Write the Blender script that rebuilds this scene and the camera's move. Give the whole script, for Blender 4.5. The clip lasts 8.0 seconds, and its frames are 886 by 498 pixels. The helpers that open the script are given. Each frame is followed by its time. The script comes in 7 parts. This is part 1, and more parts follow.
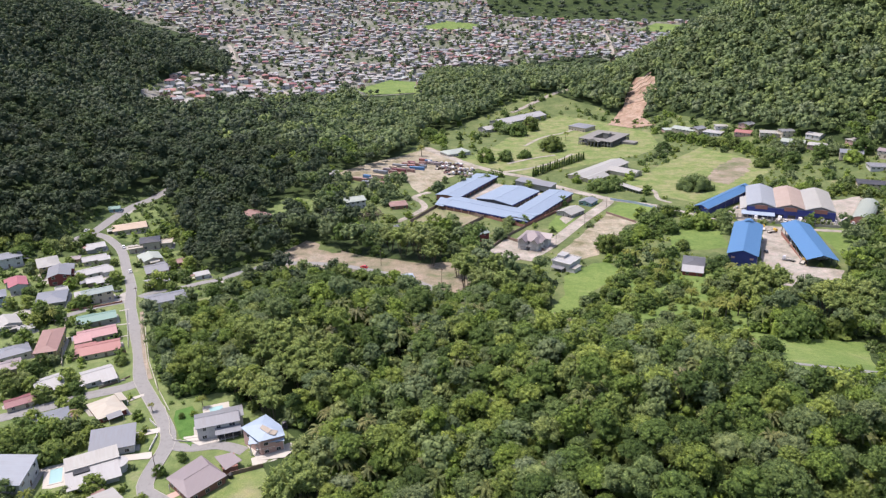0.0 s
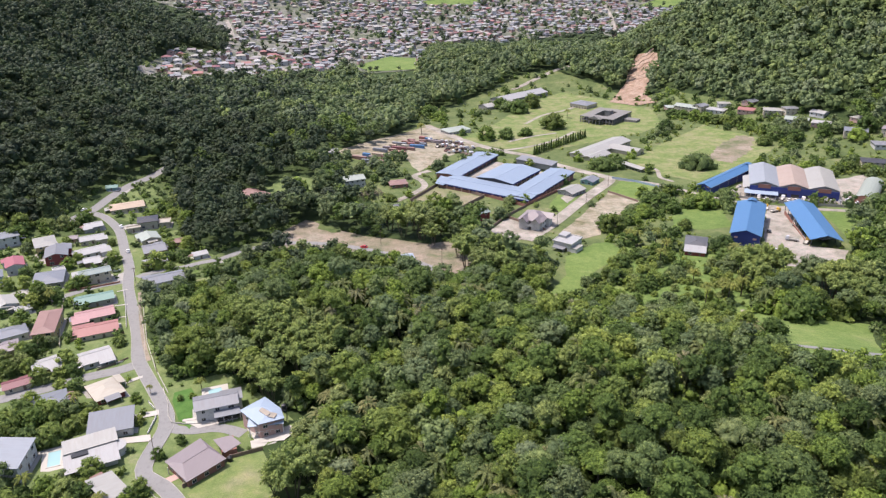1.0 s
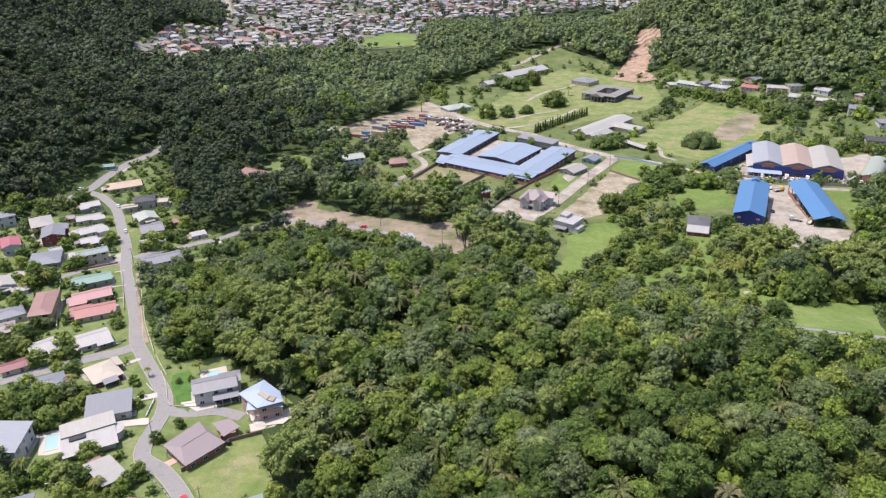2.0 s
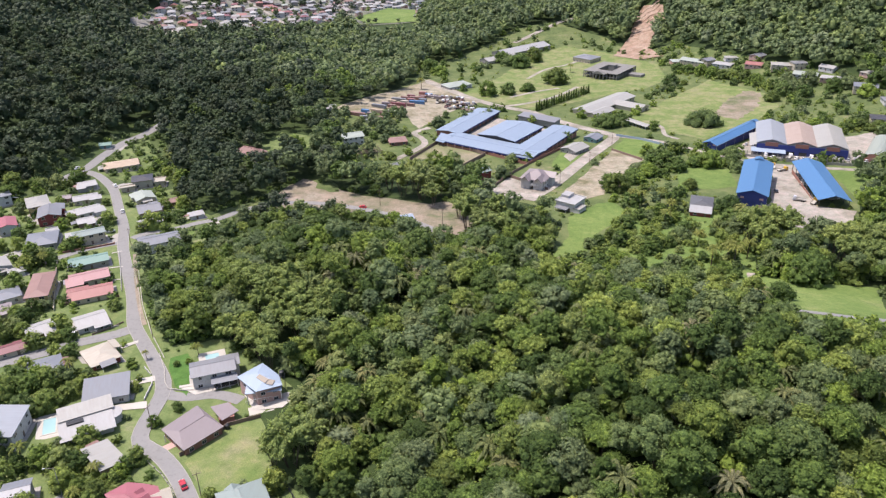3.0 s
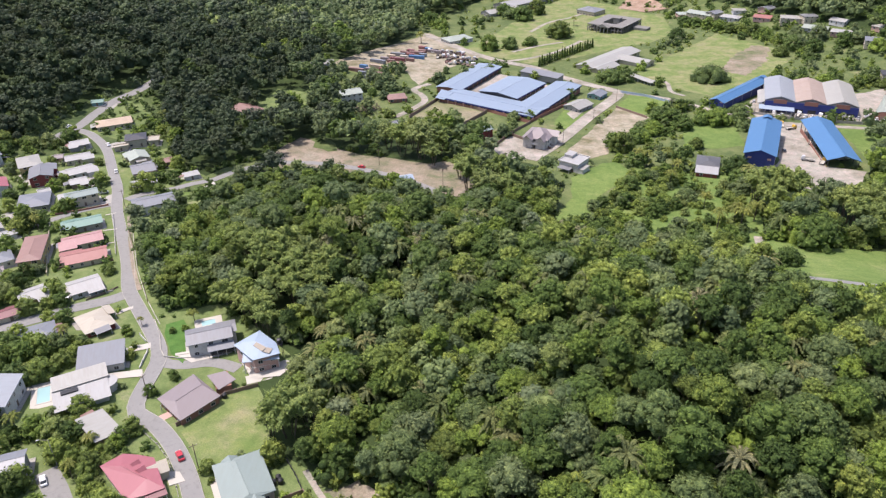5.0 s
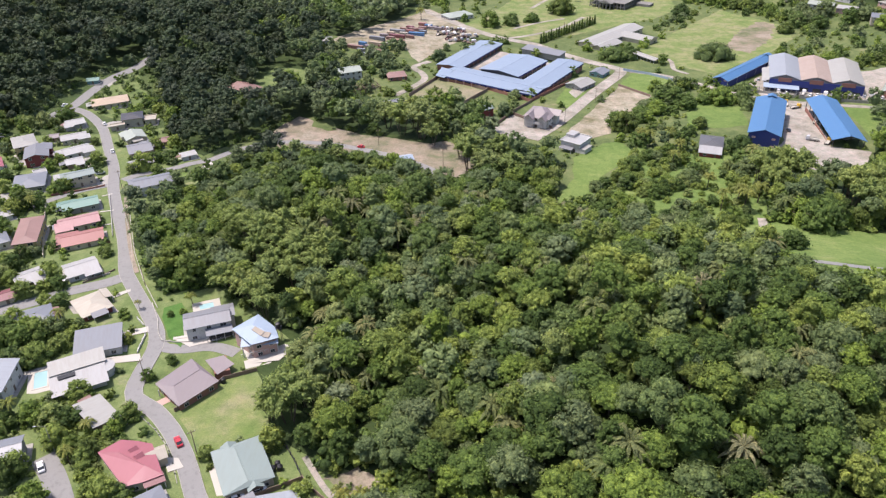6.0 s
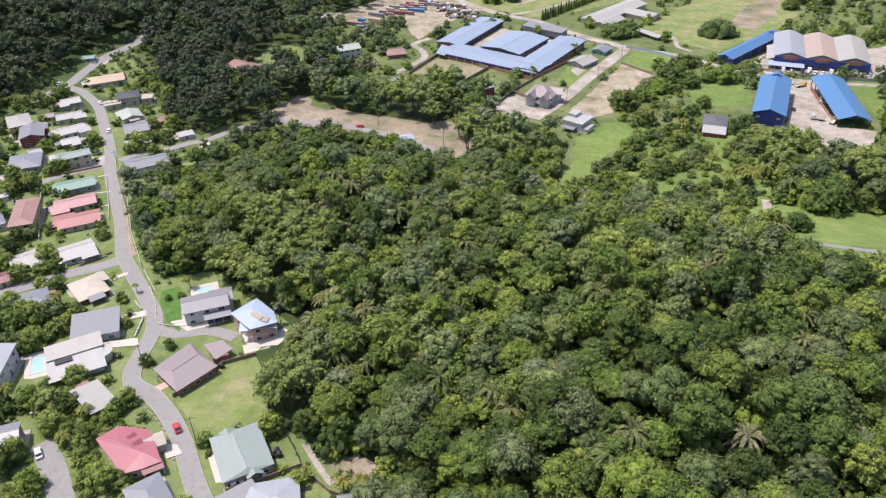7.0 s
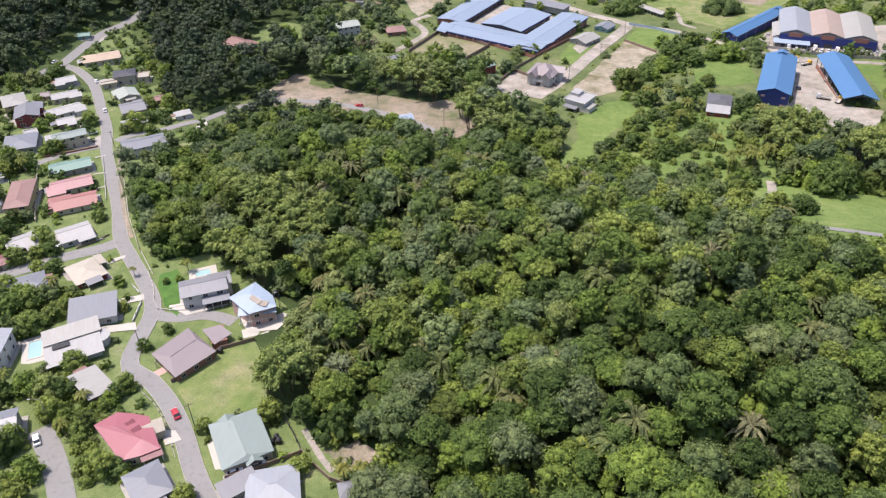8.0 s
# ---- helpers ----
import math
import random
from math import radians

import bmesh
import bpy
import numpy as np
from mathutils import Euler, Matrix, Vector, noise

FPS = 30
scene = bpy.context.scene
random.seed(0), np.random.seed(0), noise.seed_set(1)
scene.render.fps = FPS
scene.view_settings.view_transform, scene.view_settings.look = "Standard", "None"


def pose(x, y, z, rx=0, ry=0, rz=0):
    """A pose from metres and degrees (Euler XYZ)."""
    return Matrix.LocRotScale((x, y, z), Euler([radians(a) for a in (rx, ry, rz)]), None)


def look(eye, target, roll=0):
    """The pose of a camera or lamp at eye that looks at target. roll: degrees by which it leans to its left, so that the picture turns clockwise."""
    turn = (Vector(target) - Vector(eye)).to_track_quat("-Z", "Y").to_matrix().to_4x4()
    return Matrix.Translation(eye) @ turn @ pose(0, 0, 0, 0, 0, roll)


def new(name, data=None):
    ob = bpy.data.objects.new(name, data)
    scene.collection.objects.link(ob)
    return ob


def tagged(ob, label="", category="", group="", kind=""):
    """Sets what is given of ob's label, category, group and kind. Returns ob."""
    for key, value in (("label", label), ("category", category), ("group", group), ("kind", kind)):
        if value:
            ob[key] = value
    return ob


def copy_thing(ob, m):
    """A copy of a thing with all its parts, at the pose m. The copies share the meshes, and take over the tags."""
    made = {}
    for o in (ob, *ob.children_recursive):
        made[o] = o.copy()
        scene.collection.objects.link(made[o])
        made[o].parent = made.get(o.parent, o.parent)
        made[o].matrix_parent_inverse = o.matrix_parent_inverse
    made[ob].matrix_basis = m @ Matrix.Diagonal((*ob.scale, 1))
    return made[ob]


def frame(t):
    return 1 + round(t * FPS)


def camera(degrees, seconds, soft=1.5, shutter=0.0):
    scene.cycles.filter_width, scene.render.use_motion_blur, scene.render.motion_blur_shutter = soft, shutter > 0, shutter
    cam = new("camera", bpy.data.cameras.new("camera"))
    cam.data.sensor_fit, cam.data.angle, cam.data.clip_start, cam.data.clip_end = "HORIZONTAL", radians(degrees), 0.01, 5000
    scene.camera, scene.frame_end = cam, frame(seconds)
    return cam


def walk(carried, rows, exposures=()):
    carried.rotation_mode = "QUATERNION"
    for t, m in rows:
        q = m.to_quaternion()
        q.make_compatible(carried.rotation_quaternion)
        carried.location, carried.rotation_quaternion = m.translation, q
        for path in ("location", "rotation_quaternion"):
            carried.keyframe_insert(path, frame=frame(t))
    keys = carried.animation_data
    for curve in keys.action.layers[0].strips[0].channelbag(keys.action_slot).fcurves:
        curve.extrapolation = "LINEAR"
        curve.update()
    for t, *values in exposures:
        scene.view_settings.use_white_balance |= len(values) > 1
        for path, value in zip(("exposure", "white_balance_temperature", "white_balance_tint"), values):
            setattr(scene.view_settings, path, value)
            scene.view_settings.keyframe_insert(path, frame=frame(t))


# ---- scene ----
from mathutils import geometry

cam = camera(60.93, 8.0, soft=1.3)
PATH = [
    (0.0, (0.00, 0.00, 150.00), (-0.00, 372.35, 3.85), -1.12),
    (0.5, (-0.08, 1.85, 149.98), (-0.20, 371.95, -1.77), -1.12),
    (1.0, (-0.15, 3.72, 149.97), (-0.38, 371.48, -7.35), -1.12),
    (1.5, (-0.21, 5.60, 149.96), (-0.56, 370.95, -12.89), -1.12),
    (3.0, (-0.34, 11.27, 149.95), (-1.02, 368.89, -29.24), -1.12),
    (3.5, (-0.37, 13.16, 149.96), (-1.17, 368.04, -34.61), -1.12),
    (4.0, (-0.40, 15.06, 149.97), (-1.32, 367.10, -39.93), -1.12),
    (4.5, (-0.43, 16.94, 149.99), (-1.47, 366.07, -45.21), -1.13),
    (6.0, (-0.52, 22.52, 150.08), (-1.95, 362.40, -60.82), -1.16),
    (6.5, (-0.56, 24.35, 150.12), (-2.13, 360.97, -65.94), -1.17),
    (7.0, (-0.60, 26.16, 150.17), (-2.32, 359.43, -71.03), -1.19),
    (7.5, (-0.65, 27.94, 150.22), (-2.53, 357.77, -76.07), -1.21),
    (8.0, (-0.70, 29.70, 150.29), (-2.76, 356.00, -81.07), -1.24),
]
walk(cam, [(t, look(eye, target, roll)) for t, eye, target, roll in PATH], [(0.0, 0.66, 6500, 18), (8.0, 0.66, 6500, 18)])

# ---- light ----
SUN_EL, SUN_AZ = 68.0, 78.0        # degrees; azimuth counted from straight ahead to the left
world = bpy.data.worlds.new("world")
scene.world = world
world.use_nodes = True
wn = world.node_tree
sky = wn.nodes.new("ShaderNodeTexSky")
sky.sky_type = "NISHITA"
sky.sun_disc = False
sky.sun_elevation, sky.sun_rotation = radians(SUN_EL), radians(-SUN_AZ)
sky.dust_density = 2.5
wn.links.new(sky.outputs[0], wn.nodes["Background"].inputs[0])
wn.nodes["Background"].inputs[1].default_value = 0.15
sun = new("sun", bpy.data.lights.new("sun", "SUN"))
sun.data.energy, sun.data.angle, sun.data.color = 3.7, radians(0.6), (1.0, 0.94, 0.87)
sa, se = radians(SUN_AZ), radians(SUN_EL)
SUN_DIR = Vector((-math.sin(sa) * math.cos(se), math.cos(sa) * math.cos(se), math.sin(se)))
sun.matrix_world = look(SUN_DIR * 500, (0, 0, 0))

# ---- materials ----


def nodes_of(name, rough=0.7, metal=0.0):
    m = bpy.data.materials.new(name)
    m.use_nodes = True
    nt = m.node_tree
    b = nt.nodes["Principled BSDF"]
    b.inputs["Roughness"].default_value, b.inputs["Metallic"].default_value = rough, metal
    return m, nt, b


def tex_noise(nt, vec, scale, detail=4.0, rough=0.6):
    n = nt.nodes.new("ShaderNodeTexNoise")
    n.inputs["Scale"].default_value, n.inputs["Detail"].default_value, n.inputs["Roughness"].default_value = scale, detail, rough
    nt.links.new(vec, n.inputs["Vector"])
    return n.outputs["Fac"]


def ramp(nt, fac, stops):
    r = nt.nodes.new("ShaderNodeValToRGB")
    el = r.color_ramp.elements
    while len(el) < len(stops):
        el.new(0.5)
    for e, (p, c) in zip(el, stops):
        e.position, e.color = p, c
    nt.links.new(fac, r.inputs[0])
    return r.outputs[0]


def mix(nt, fac, a, b, how="MIX"):
    n = nt.nodes.new("ShaderNodeMix")
    n.data_type, n.blend_type = "RGBA", how
    for s, v in ((0, fac), (6, a), (7, b)):
        if isinstance(v, (int, float)):
            n.inputs[s].default_value = v
        elif isinstance(v, tuple):
            n.inputs[s].default_value = v
        else:
            nt.links.new(v, n.inputs[s])
    return n.outputs[2]


def add_bump(nt, b, height_out, strength, dist):
    n = nt.nodes.new("ShaderNodeBump")
    n.inputs["Strength"].default_value, n.inputs["Distance"].default_value = strength, dist
    nt.links.new(height_out, n.inputs["Height"])
    nt.links.new(n.outputs[0], b.inputs["Normal"])


def position(nt):
    return nt.nodes.new("ShaderNodeNewGeometry").outputs["Position"]


def scaled(c, k):
    return tuple(min(1, v * k) for v in c[:3]) + (1.0,)


def surface(name, col, rough=0.8, vary=0.25, scale=0.6, fine=6.0, bump=0.3, metal=0.0, stain=None):
    """Plain weathered surface: blotches, fine grain and relief."""
    m, nt, b = nodes_of(name, rough, metal)
    p = position(nt)
    big = tex_noise(nt, p, scale * 0.25, 5)
    c = mix(nt, big, scaled(col, 1 - vary), scaled(col, 1 + vary))
    small = tex_noise(nt, p, fine, 3)
    c = mix(nt, 0.5, c, mix(nt, small, scaled(col, 1 - vary), scaled(col, 1 + vary)))
    if stain:
        f = ramp(nt, tex_noise(nt, p, scale * 1.1, 6), [(0.52, (0, 0, 0, 1)), (0.68, (1, 1, 1, 1))])
        n = nt.nodes.new("ShaderNodeMath")
        n.operation = "MULTIPLY"
        n.inputs[1].default_value = 0.6
        nt.links.new(f, n.inputs[0])
        c = mix(nt, n.outputs[0], c, stain)
    nt.links.new(c, b.inputs["Base Color"])
    if bump:
        add_bump(nt, b, small, bump, 0.05)
    return m


def sheet_roof(name, col, rough=0.45, rust=0.35, vary=0.10):
    """Ribbed painted metal sheeting with dull patches and stains that run down the slope."""
    m, nt, b = nodes_of(name, rough, 0.0)
    co = nt.nodes.new("ShaderNodeTexCoord").outputs["Object"]
    p = position(nt)
    w = nt.nodes.new("ShaderNodeTexWave")
    w.wave_type, w.bands_direction = "BANDS", "X"
    w.inputs["Scale"].default_value = 1.1
    w.inputs["Distortion"].default_value = 0.0
    nt.links.new(co, w.inputs["Vector"])
    mp = nt.nodes.new("ShaderNodeMapping")
    mp.inputs["Scale"].default_value = (1.0, 0.16, 0.16)
    nt.links.new(co, mp.inputs["Vector"])
    streak = tex_noise(nt, mp.outputs[0], 1.3, 6, 0.65)
    blot = tex_noise(nt, p, 0.12, 4)
    oi = nt.nodes.new("ShaderNodeObjectInfo").outputs["Random"]
    base = mix(nt, oi, scaled(col, 1 - vary), scaled(col, 1 + vary))
    base = mix(nt, blot, scaled(col, 1 - vary), base)
    c = mix(nt, ramp(nt, streak, [(0.40, (0, 0, 0, 1)), (0.75, (rust, rust, rust, 1))]), base, scaled((col[0] * 0.9 + 0.05, col[1] * 0.8 + 0.03, col[2] * 0.7 + 0.02), 0.62))
    c = mix(nt, 0.03, c, mix(nt, w.outputs["Fac"], scaled(col, 0.6), scaled(col, 1.25)))
    nt.links.new(c, b.inputs["Base Color"])
    add_bump(nt, b, w.outputs["Fac"], 0.10, 0.04)
    return m


def leaf_material(name, dark, mid, light, grey, trans=0.2, clump=0.5, leaf=1.9, depth=1.0):
    """Foliage: the tree's own tint, clumps of older and younger leaves, leaf relief with shaded gaps painted into the
    colour, some light let through.
    """
    m, nt, b = nodes_of(name, 0.62)
    at = nt.nodes.new("ShaderNodeAttribute")
    at.attribute_name = "tint"
    geo = nt.nodes.new("ShaderNodeNewGeometry")
    oi = nt.nodes.new("ShaderNodeObjectInfo")
    s = nt.nodes.new("ShaderNodeMath")
    s.operation = "ADD"
    nt.links.new(at.outputs["Fac"], s.inputs[0])
    nt.links.new(oi.outputs["Random"], s.inputs[1])
    fr = nt.nodes.new("ShaderNodeMath")
    fr.operation = "FRACT"
    nt.links.new(s.outputs[0], fr.inputs[0])
    olive = mix_rgb(mid, (mid[1] * 0.86, mid[1] * 0.90, mid[2] * 0.9, 1.0), 0.35)
    tree = ramp(nt, fr.outputs[0], [(0.0, dark), (0.16, mix_rgb(dark, mid, 0.6)), (0.30, mid), (0.42, mix_rgb(mid, grey, 0.5)), (0.52, grey), (0.62, mid), (0.74, mix_rgb(mid, light, 0.6)), (0.85, light), (0.93, olive), (1.0, dark)])
    p = geo.outputs["Position"]
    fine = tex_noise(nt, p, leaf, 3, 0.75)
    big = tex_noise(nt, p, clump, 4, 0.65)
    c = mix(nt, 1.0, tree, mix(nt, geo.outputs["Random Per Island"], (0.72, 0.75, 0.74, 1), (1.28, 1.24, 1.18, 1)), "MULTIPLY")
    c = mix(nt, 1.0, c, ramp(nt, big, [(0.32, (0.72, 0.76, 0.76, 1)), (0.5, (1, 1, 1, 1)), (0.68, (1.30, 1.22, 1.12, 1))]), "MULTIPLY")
    # painted shade: hollows of the leaf relief darkened, raised tips lightened
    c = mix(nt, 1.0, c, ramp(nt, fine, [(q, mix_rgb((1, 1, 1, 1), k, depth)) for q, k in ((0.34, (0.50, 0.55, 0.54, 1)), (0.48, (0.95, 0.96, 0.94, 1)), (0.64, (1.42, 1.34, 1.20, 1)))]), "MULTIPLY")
    nt.links.new(c, b.inputs["Base Color"])
    b.inputs["Specular IOR Level"].default_value = 0.22
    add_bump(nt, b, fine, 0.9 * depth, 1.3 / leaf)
    tr = nt.nodes.new("ShaderNodeBsdfTranslucent")
    nt.links.new(c, tr.inputs["Color"])
    mx = nt.nodes.new("ShaderNodeMixShader")
    mx.inputs[0].default_value = trans
    nt.links.new(b.outputs[0], mx.inputs[1])
    nt.links.new(tr.outputs[0], mx.inputs[2])
    nt.links.new(mx.outputs[0], nt.nodes["Material Output"].inputs["Surface"])
    return m


def mix_rgb(a, b, k):
    return tuple(x * (1 - k) + y * k for x, y in zip(a, b))


def ground_material(name, cols, scale=0.05, fine=2.5, bump=0.2):
    m, nt, b = nodes_of(name, 0.95)
    p = position(nt)
    big = tex_noise(nt, p, scale, 6, 0.62)
    c = ramp(nt, big, [(0.30, cols[0]), (0.48, cols[1]), (0.62, cols[2]), (0.75, cols[3])])
    small = tex_noise(nt, p, fine, 4, 0.7)
    tuft = tex_noise(nt, p, 0.28, 5, 0.7)
    c = mix(nt, 1.0, c, ramp(nt, tuft, [(0.32, (0.74, 0.80, 0.74, 1)), (0.5, (1, 1, 1, 1)), (0.70, (1.24, 1.12, 1.16, 1))]), "MULTIPLY")
    c = mix(nt, 1.0, c, ramp(nt, small, [(0.3, (0.72, 0.72, 0.72, 1)), (0.7, (1.25, 1.25, 1.25, 1))]), "MULTIPLY")
    nt.links.new(c, b.inputs["Base Color"])
    b.inputs["Specular IOR Level"].default_value = 0.2
    add_bump(nt, b, small, bump, 0.3)
    return m


# weeds with the cloud shade on the upper slope put into their colour
M_WEEDS_SHADED = ground_material("weed slope darkened for cloud shade", [(0.042, 0.066, 0.024, 1), (0.060, 0.088, 0.030, 1), (0.080, 0.108, 0.038, 1), (0.110, 0.118, 0.056, 1)], 0.06, 1.6, 0.5)
M_GROUND = ground_material("undergrowth", [(0.020, 0.034, 0.012, 1), (0.031, 0.050, 0.016, 1), (0.042, 0.065, 0.019, 1), (0.058, 0.069, 0.028, 1)])
M_LAWN = ground_material("lawn grass", [(0.088, 0.124, 0.042, 1), (0.118, 0.158, 0.056, 1), (0.146, 0.182, 0.072, 1), (0.205, 0.200, 0.125, 1)], 0.09, 3.0)
M_ROUGH = ground_material("rough weeds", [(0.062, 0.090, 0.032, 1), (0.092, 0.122, 0.044, 1), (0.124, 0.148, 0.058, 1), (0.176, 0.166, 0.102, 1)], 0.06, 2.2)
M_TOWN = ground_material("dusty town ground", [(0.088, 0.106, 0.066, 1), (0.132, 0.140, 0.104, 1), (0.184, 0.182, 0.162, 1), (0.240, 0.230, 0.214, 1)], 0.02, 0.8)
M_FIELD = ground_material("dry field grass", [(0.127, 0.140, 0.063, 1), (0.170, 0.172, 0.090, 1), (0.223, 0.194, 0.134, 1), (0.278, 0.226, 0.173, 1)], 0.03, 1.5)
M_BRIGHT = ground_material("meadow grass", [(0.088, 0.140, 0.036, 1), (0.112, 0.166, 0.044, 1), (0.136, 0.186, 0.054, 1), (0.178, 0.200, 0.082, 1)], 0.05, 2.0)
M_PLOT = ground_material("patchy plot grass", [(0.096, 0.148, 0.040, 1), (0.142, 0.178, 0.062, 1), (0.196, 0.200, 0.098, 1), (0.226, 0.212, 0.124, 1)], 0.085, 3.0)
M_TURF = ground_material("clipped turf", [(0.053, 0.117, 0.025, 1), (0.060, 0.131, 0.028, 1), (0.067, 0.142, 0.032, 1), (0.078, 0.149, 0.039, 1)], 0.15, 5.0)
M_DIRT = ground_material("pale dirt", [(0.148, 0.134, 0.078, 1), (0.236, 0.210, 0.152, 1), (0.286, 0.260, 0.200, 1), (0.330, 0.304, 0.250, 1)], 0.07, 1.8)
M_GRAVEL = ground_material("pale gravel", [(0.168, 0.152, 0.118, 1), (0.262, 0.240, 0.206, 1), (0.312, 0.288, 0.252, 1), (0.352, 0.326, 0.290, 1)], 0.09, 2.2)
M_BANK = ground_material("brown river bank", [(0.085, 0.110, 0.045, 1), (0.190, 0.165, 0.118, 1), (0.250, 0.212, 0.165, 1), (0.285, 0.250, 0.205, 1)], 0.045, 1.6)
M_SCAR = ground_material("cut red earth", [(0.192, 0.128, 0.089, 1), (0.263, 0.188, 0.138, 1), (0.305, 0.234, 0.181, 1), (0.341, 0.277, 0.220, 1)], 0.09, 1.0, 0.8)
M_ASPHALT = surface("worn asphalt", (0.196, 0.192, 0.185, 1), 0.9, 0.18, 0.7, 5.0, 0.3, stain=(0.131, 0.129, 0.123, 1))
M_CONC = surface("weathered concrete", (0.298, 0.284, 0.256, 1), 0.9, 0.25, 1.2, 5.0, 0.3, stain=(0.142, 0.135, 0.121, 1))
M_RUIN = surface("stained raw concrete", (0.170, 0.165, 0.155, 1), 0.95, 0.3, 0.5, 3.0, 0.3, stain=(0.085, 0.082, 0.076, 1))
M_PALECONC = surface("pale concrete", (0.387, 0.365, 0.323, 1), 0.85, 0.15, 1.0, 5.0, 0.2)
M_BARK = surface("bark", (0.092, 0.071, 0.050, 1), 0.95, 0.35, 2.0, 8.0, 0.6)
M_GLASS = nodes_of("window glass", 0.12)[0]
M_GLASS.node_tree.nodes["Principled BSDF"].inputs["Base Color"].default_value = (0.025, 0.03, 0.035, 1)
M_FRAME = surface("white window frame", (0.469, 0.461, 0.440, 1), 0.6, 0.1, 2, 8, 0)
M_DARKMETAL = surface("dark steel", (0.035, 0.035, 0.039, 1), 0.55, 0.3, 1, 6, 0.1)
M_BLACK = surface("black plastic", (0.014, 0.014, 0.016, 1), 0.5, 0.2, 1, 6, 0.0)
M_TYRE = surface("tyre rubber", (0.02, 0.02, 0.02, 1), 0.9, 0.2, 3, 9, 0.0)
M_WOOD = surface("weathered wood", (0.142, 0.106, 0.078, 1), 0.9, 0.35, 1.5, 7, 0.3)

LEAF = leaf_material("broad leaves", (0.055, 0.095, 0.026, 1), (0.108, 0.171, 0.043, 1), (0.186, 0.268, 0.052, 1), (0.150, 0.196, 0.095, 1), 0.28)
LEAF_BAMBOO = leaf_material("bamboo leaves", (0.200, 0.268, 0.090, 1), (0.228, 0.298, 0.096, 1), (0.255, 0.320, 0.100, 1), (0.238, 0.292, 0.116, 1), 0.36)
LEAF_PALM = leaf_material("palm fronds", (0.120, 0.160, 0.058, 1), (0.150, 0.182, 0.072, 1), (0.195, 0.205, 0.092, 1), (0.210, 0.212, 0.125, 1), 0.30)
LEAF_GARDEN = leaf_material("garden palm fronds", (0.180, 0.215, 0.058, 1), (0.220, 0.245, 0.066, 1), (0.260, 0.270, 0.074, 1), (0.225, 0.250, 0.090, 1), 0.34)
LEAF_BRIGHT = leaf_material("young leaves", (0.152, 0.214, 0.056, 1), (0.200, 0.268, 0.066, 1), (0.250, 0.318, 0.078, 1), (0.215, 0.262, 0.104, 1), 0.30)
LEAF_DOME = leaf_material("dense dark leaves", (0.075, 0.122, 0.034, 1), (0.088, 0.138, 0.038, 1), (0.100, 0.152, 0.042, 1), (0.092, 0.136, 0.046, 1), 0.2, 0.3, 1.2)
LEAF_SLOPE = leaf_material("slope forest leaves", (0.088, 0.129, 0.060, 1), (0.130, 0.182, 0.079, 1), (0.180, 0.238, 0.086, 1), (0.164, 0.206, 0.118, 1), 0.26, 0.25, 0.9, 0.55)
# cloud shade over the left hill is painted into this leaf colour
LEAF_CLOUDSHADE = leaf_material("hill leaves with painted cloud shade", (0.032, 0.053, 0.028, 1), (0.050, 0.076, 0.037, 1), (0.071, 0.103, 0.044, 1), (0.068, 0.089, 0.058, 1), 0.24, 0.25, 0.9, 0.5)

ROOFS = {
    "white": sheet_roof("white sheeting", (0.313, 0.313, 0.307)),
    "pale": sheet_roof("pale grey sheeting", (0.293, 0.289, 0.266)),
    "cream": sheet_roof("cream sheeting", (0.353, 0.321, 0.262)),
    "grey": sheet_roof("grey sheeting", (0.175, 0.181, 0.194)),
    "slate": sheet_roof("blue-grey sheeting", (0.164, 0.177, 0.198)),
    "charcoal": sheet_roof("charcoal sheeting", (0.088, 0.089, 0.094)),
    "dark": sheet_roof("dark sheeting", (0.046, 0.046, 0.052)),
    "red": sheet_roof("red sheeting", (0.273, 0.089, 0.107), 0.5, 0.2),
    "pink": sheet_roof("faded pink sheeting", (0.339, 0.187, 0.187), 0.5, 0.3),
    "salmon": sheet_roof("faded salmon sheeting", (0.278, 0.120, 0.107), 0.5, 0.3),
    "maroon": sheet_roof("maroon sheeting", (0.168, 0.058, 0.065), 0.5, 0.25),
    "brown": sheet_roof("mauve-brown sheeting", (0.202, 0.171, 0.175), 0.5, 0.2),
    "rust": sheet_roof("rusty brown sheeting", (0.214, 0.127, 0.111), 0.6, 0.4),
    "teal": sheet_roof("pale teal sheeting", (0.187, 0.232, 0.218), 0.5, 0.2),
    "green": sheet_roof("sea-green sheeting", (0.137, 0.232, 0.196), 0.45, 0.2),
    "sage": sheet_roof("grey-green sheeting", (0.271, 0.304, 0.265), 0.5, 0.3),
    "sky": sheet_roof("pale blue sheeting", (0.259, 0.323, 0.400), 0.5, 0.15),
    "blue": sheet_roof("blue sheeting", (0.056, 0.146, 0.287), 0.45, 0.15, 0.06),
    "factory": sheet_roof("faded blue sheeting", (0.196, 0.250, 0.322), 0.5, 0.22, 0.06),
    "rustpale": sheet_roof("rust-stained pale sheeting", (0.300, 0.238, 0.202), 0.6, 0.6),
    "slatepale": sheet_roof("pale blue-grey sheeting", (0.238, 0.259, 0.284), 0.5, 0.3),
    "beige": sheet_roof("beige tiles", (0.356, 0.284, 0.213), 0.8, 0.25),
}
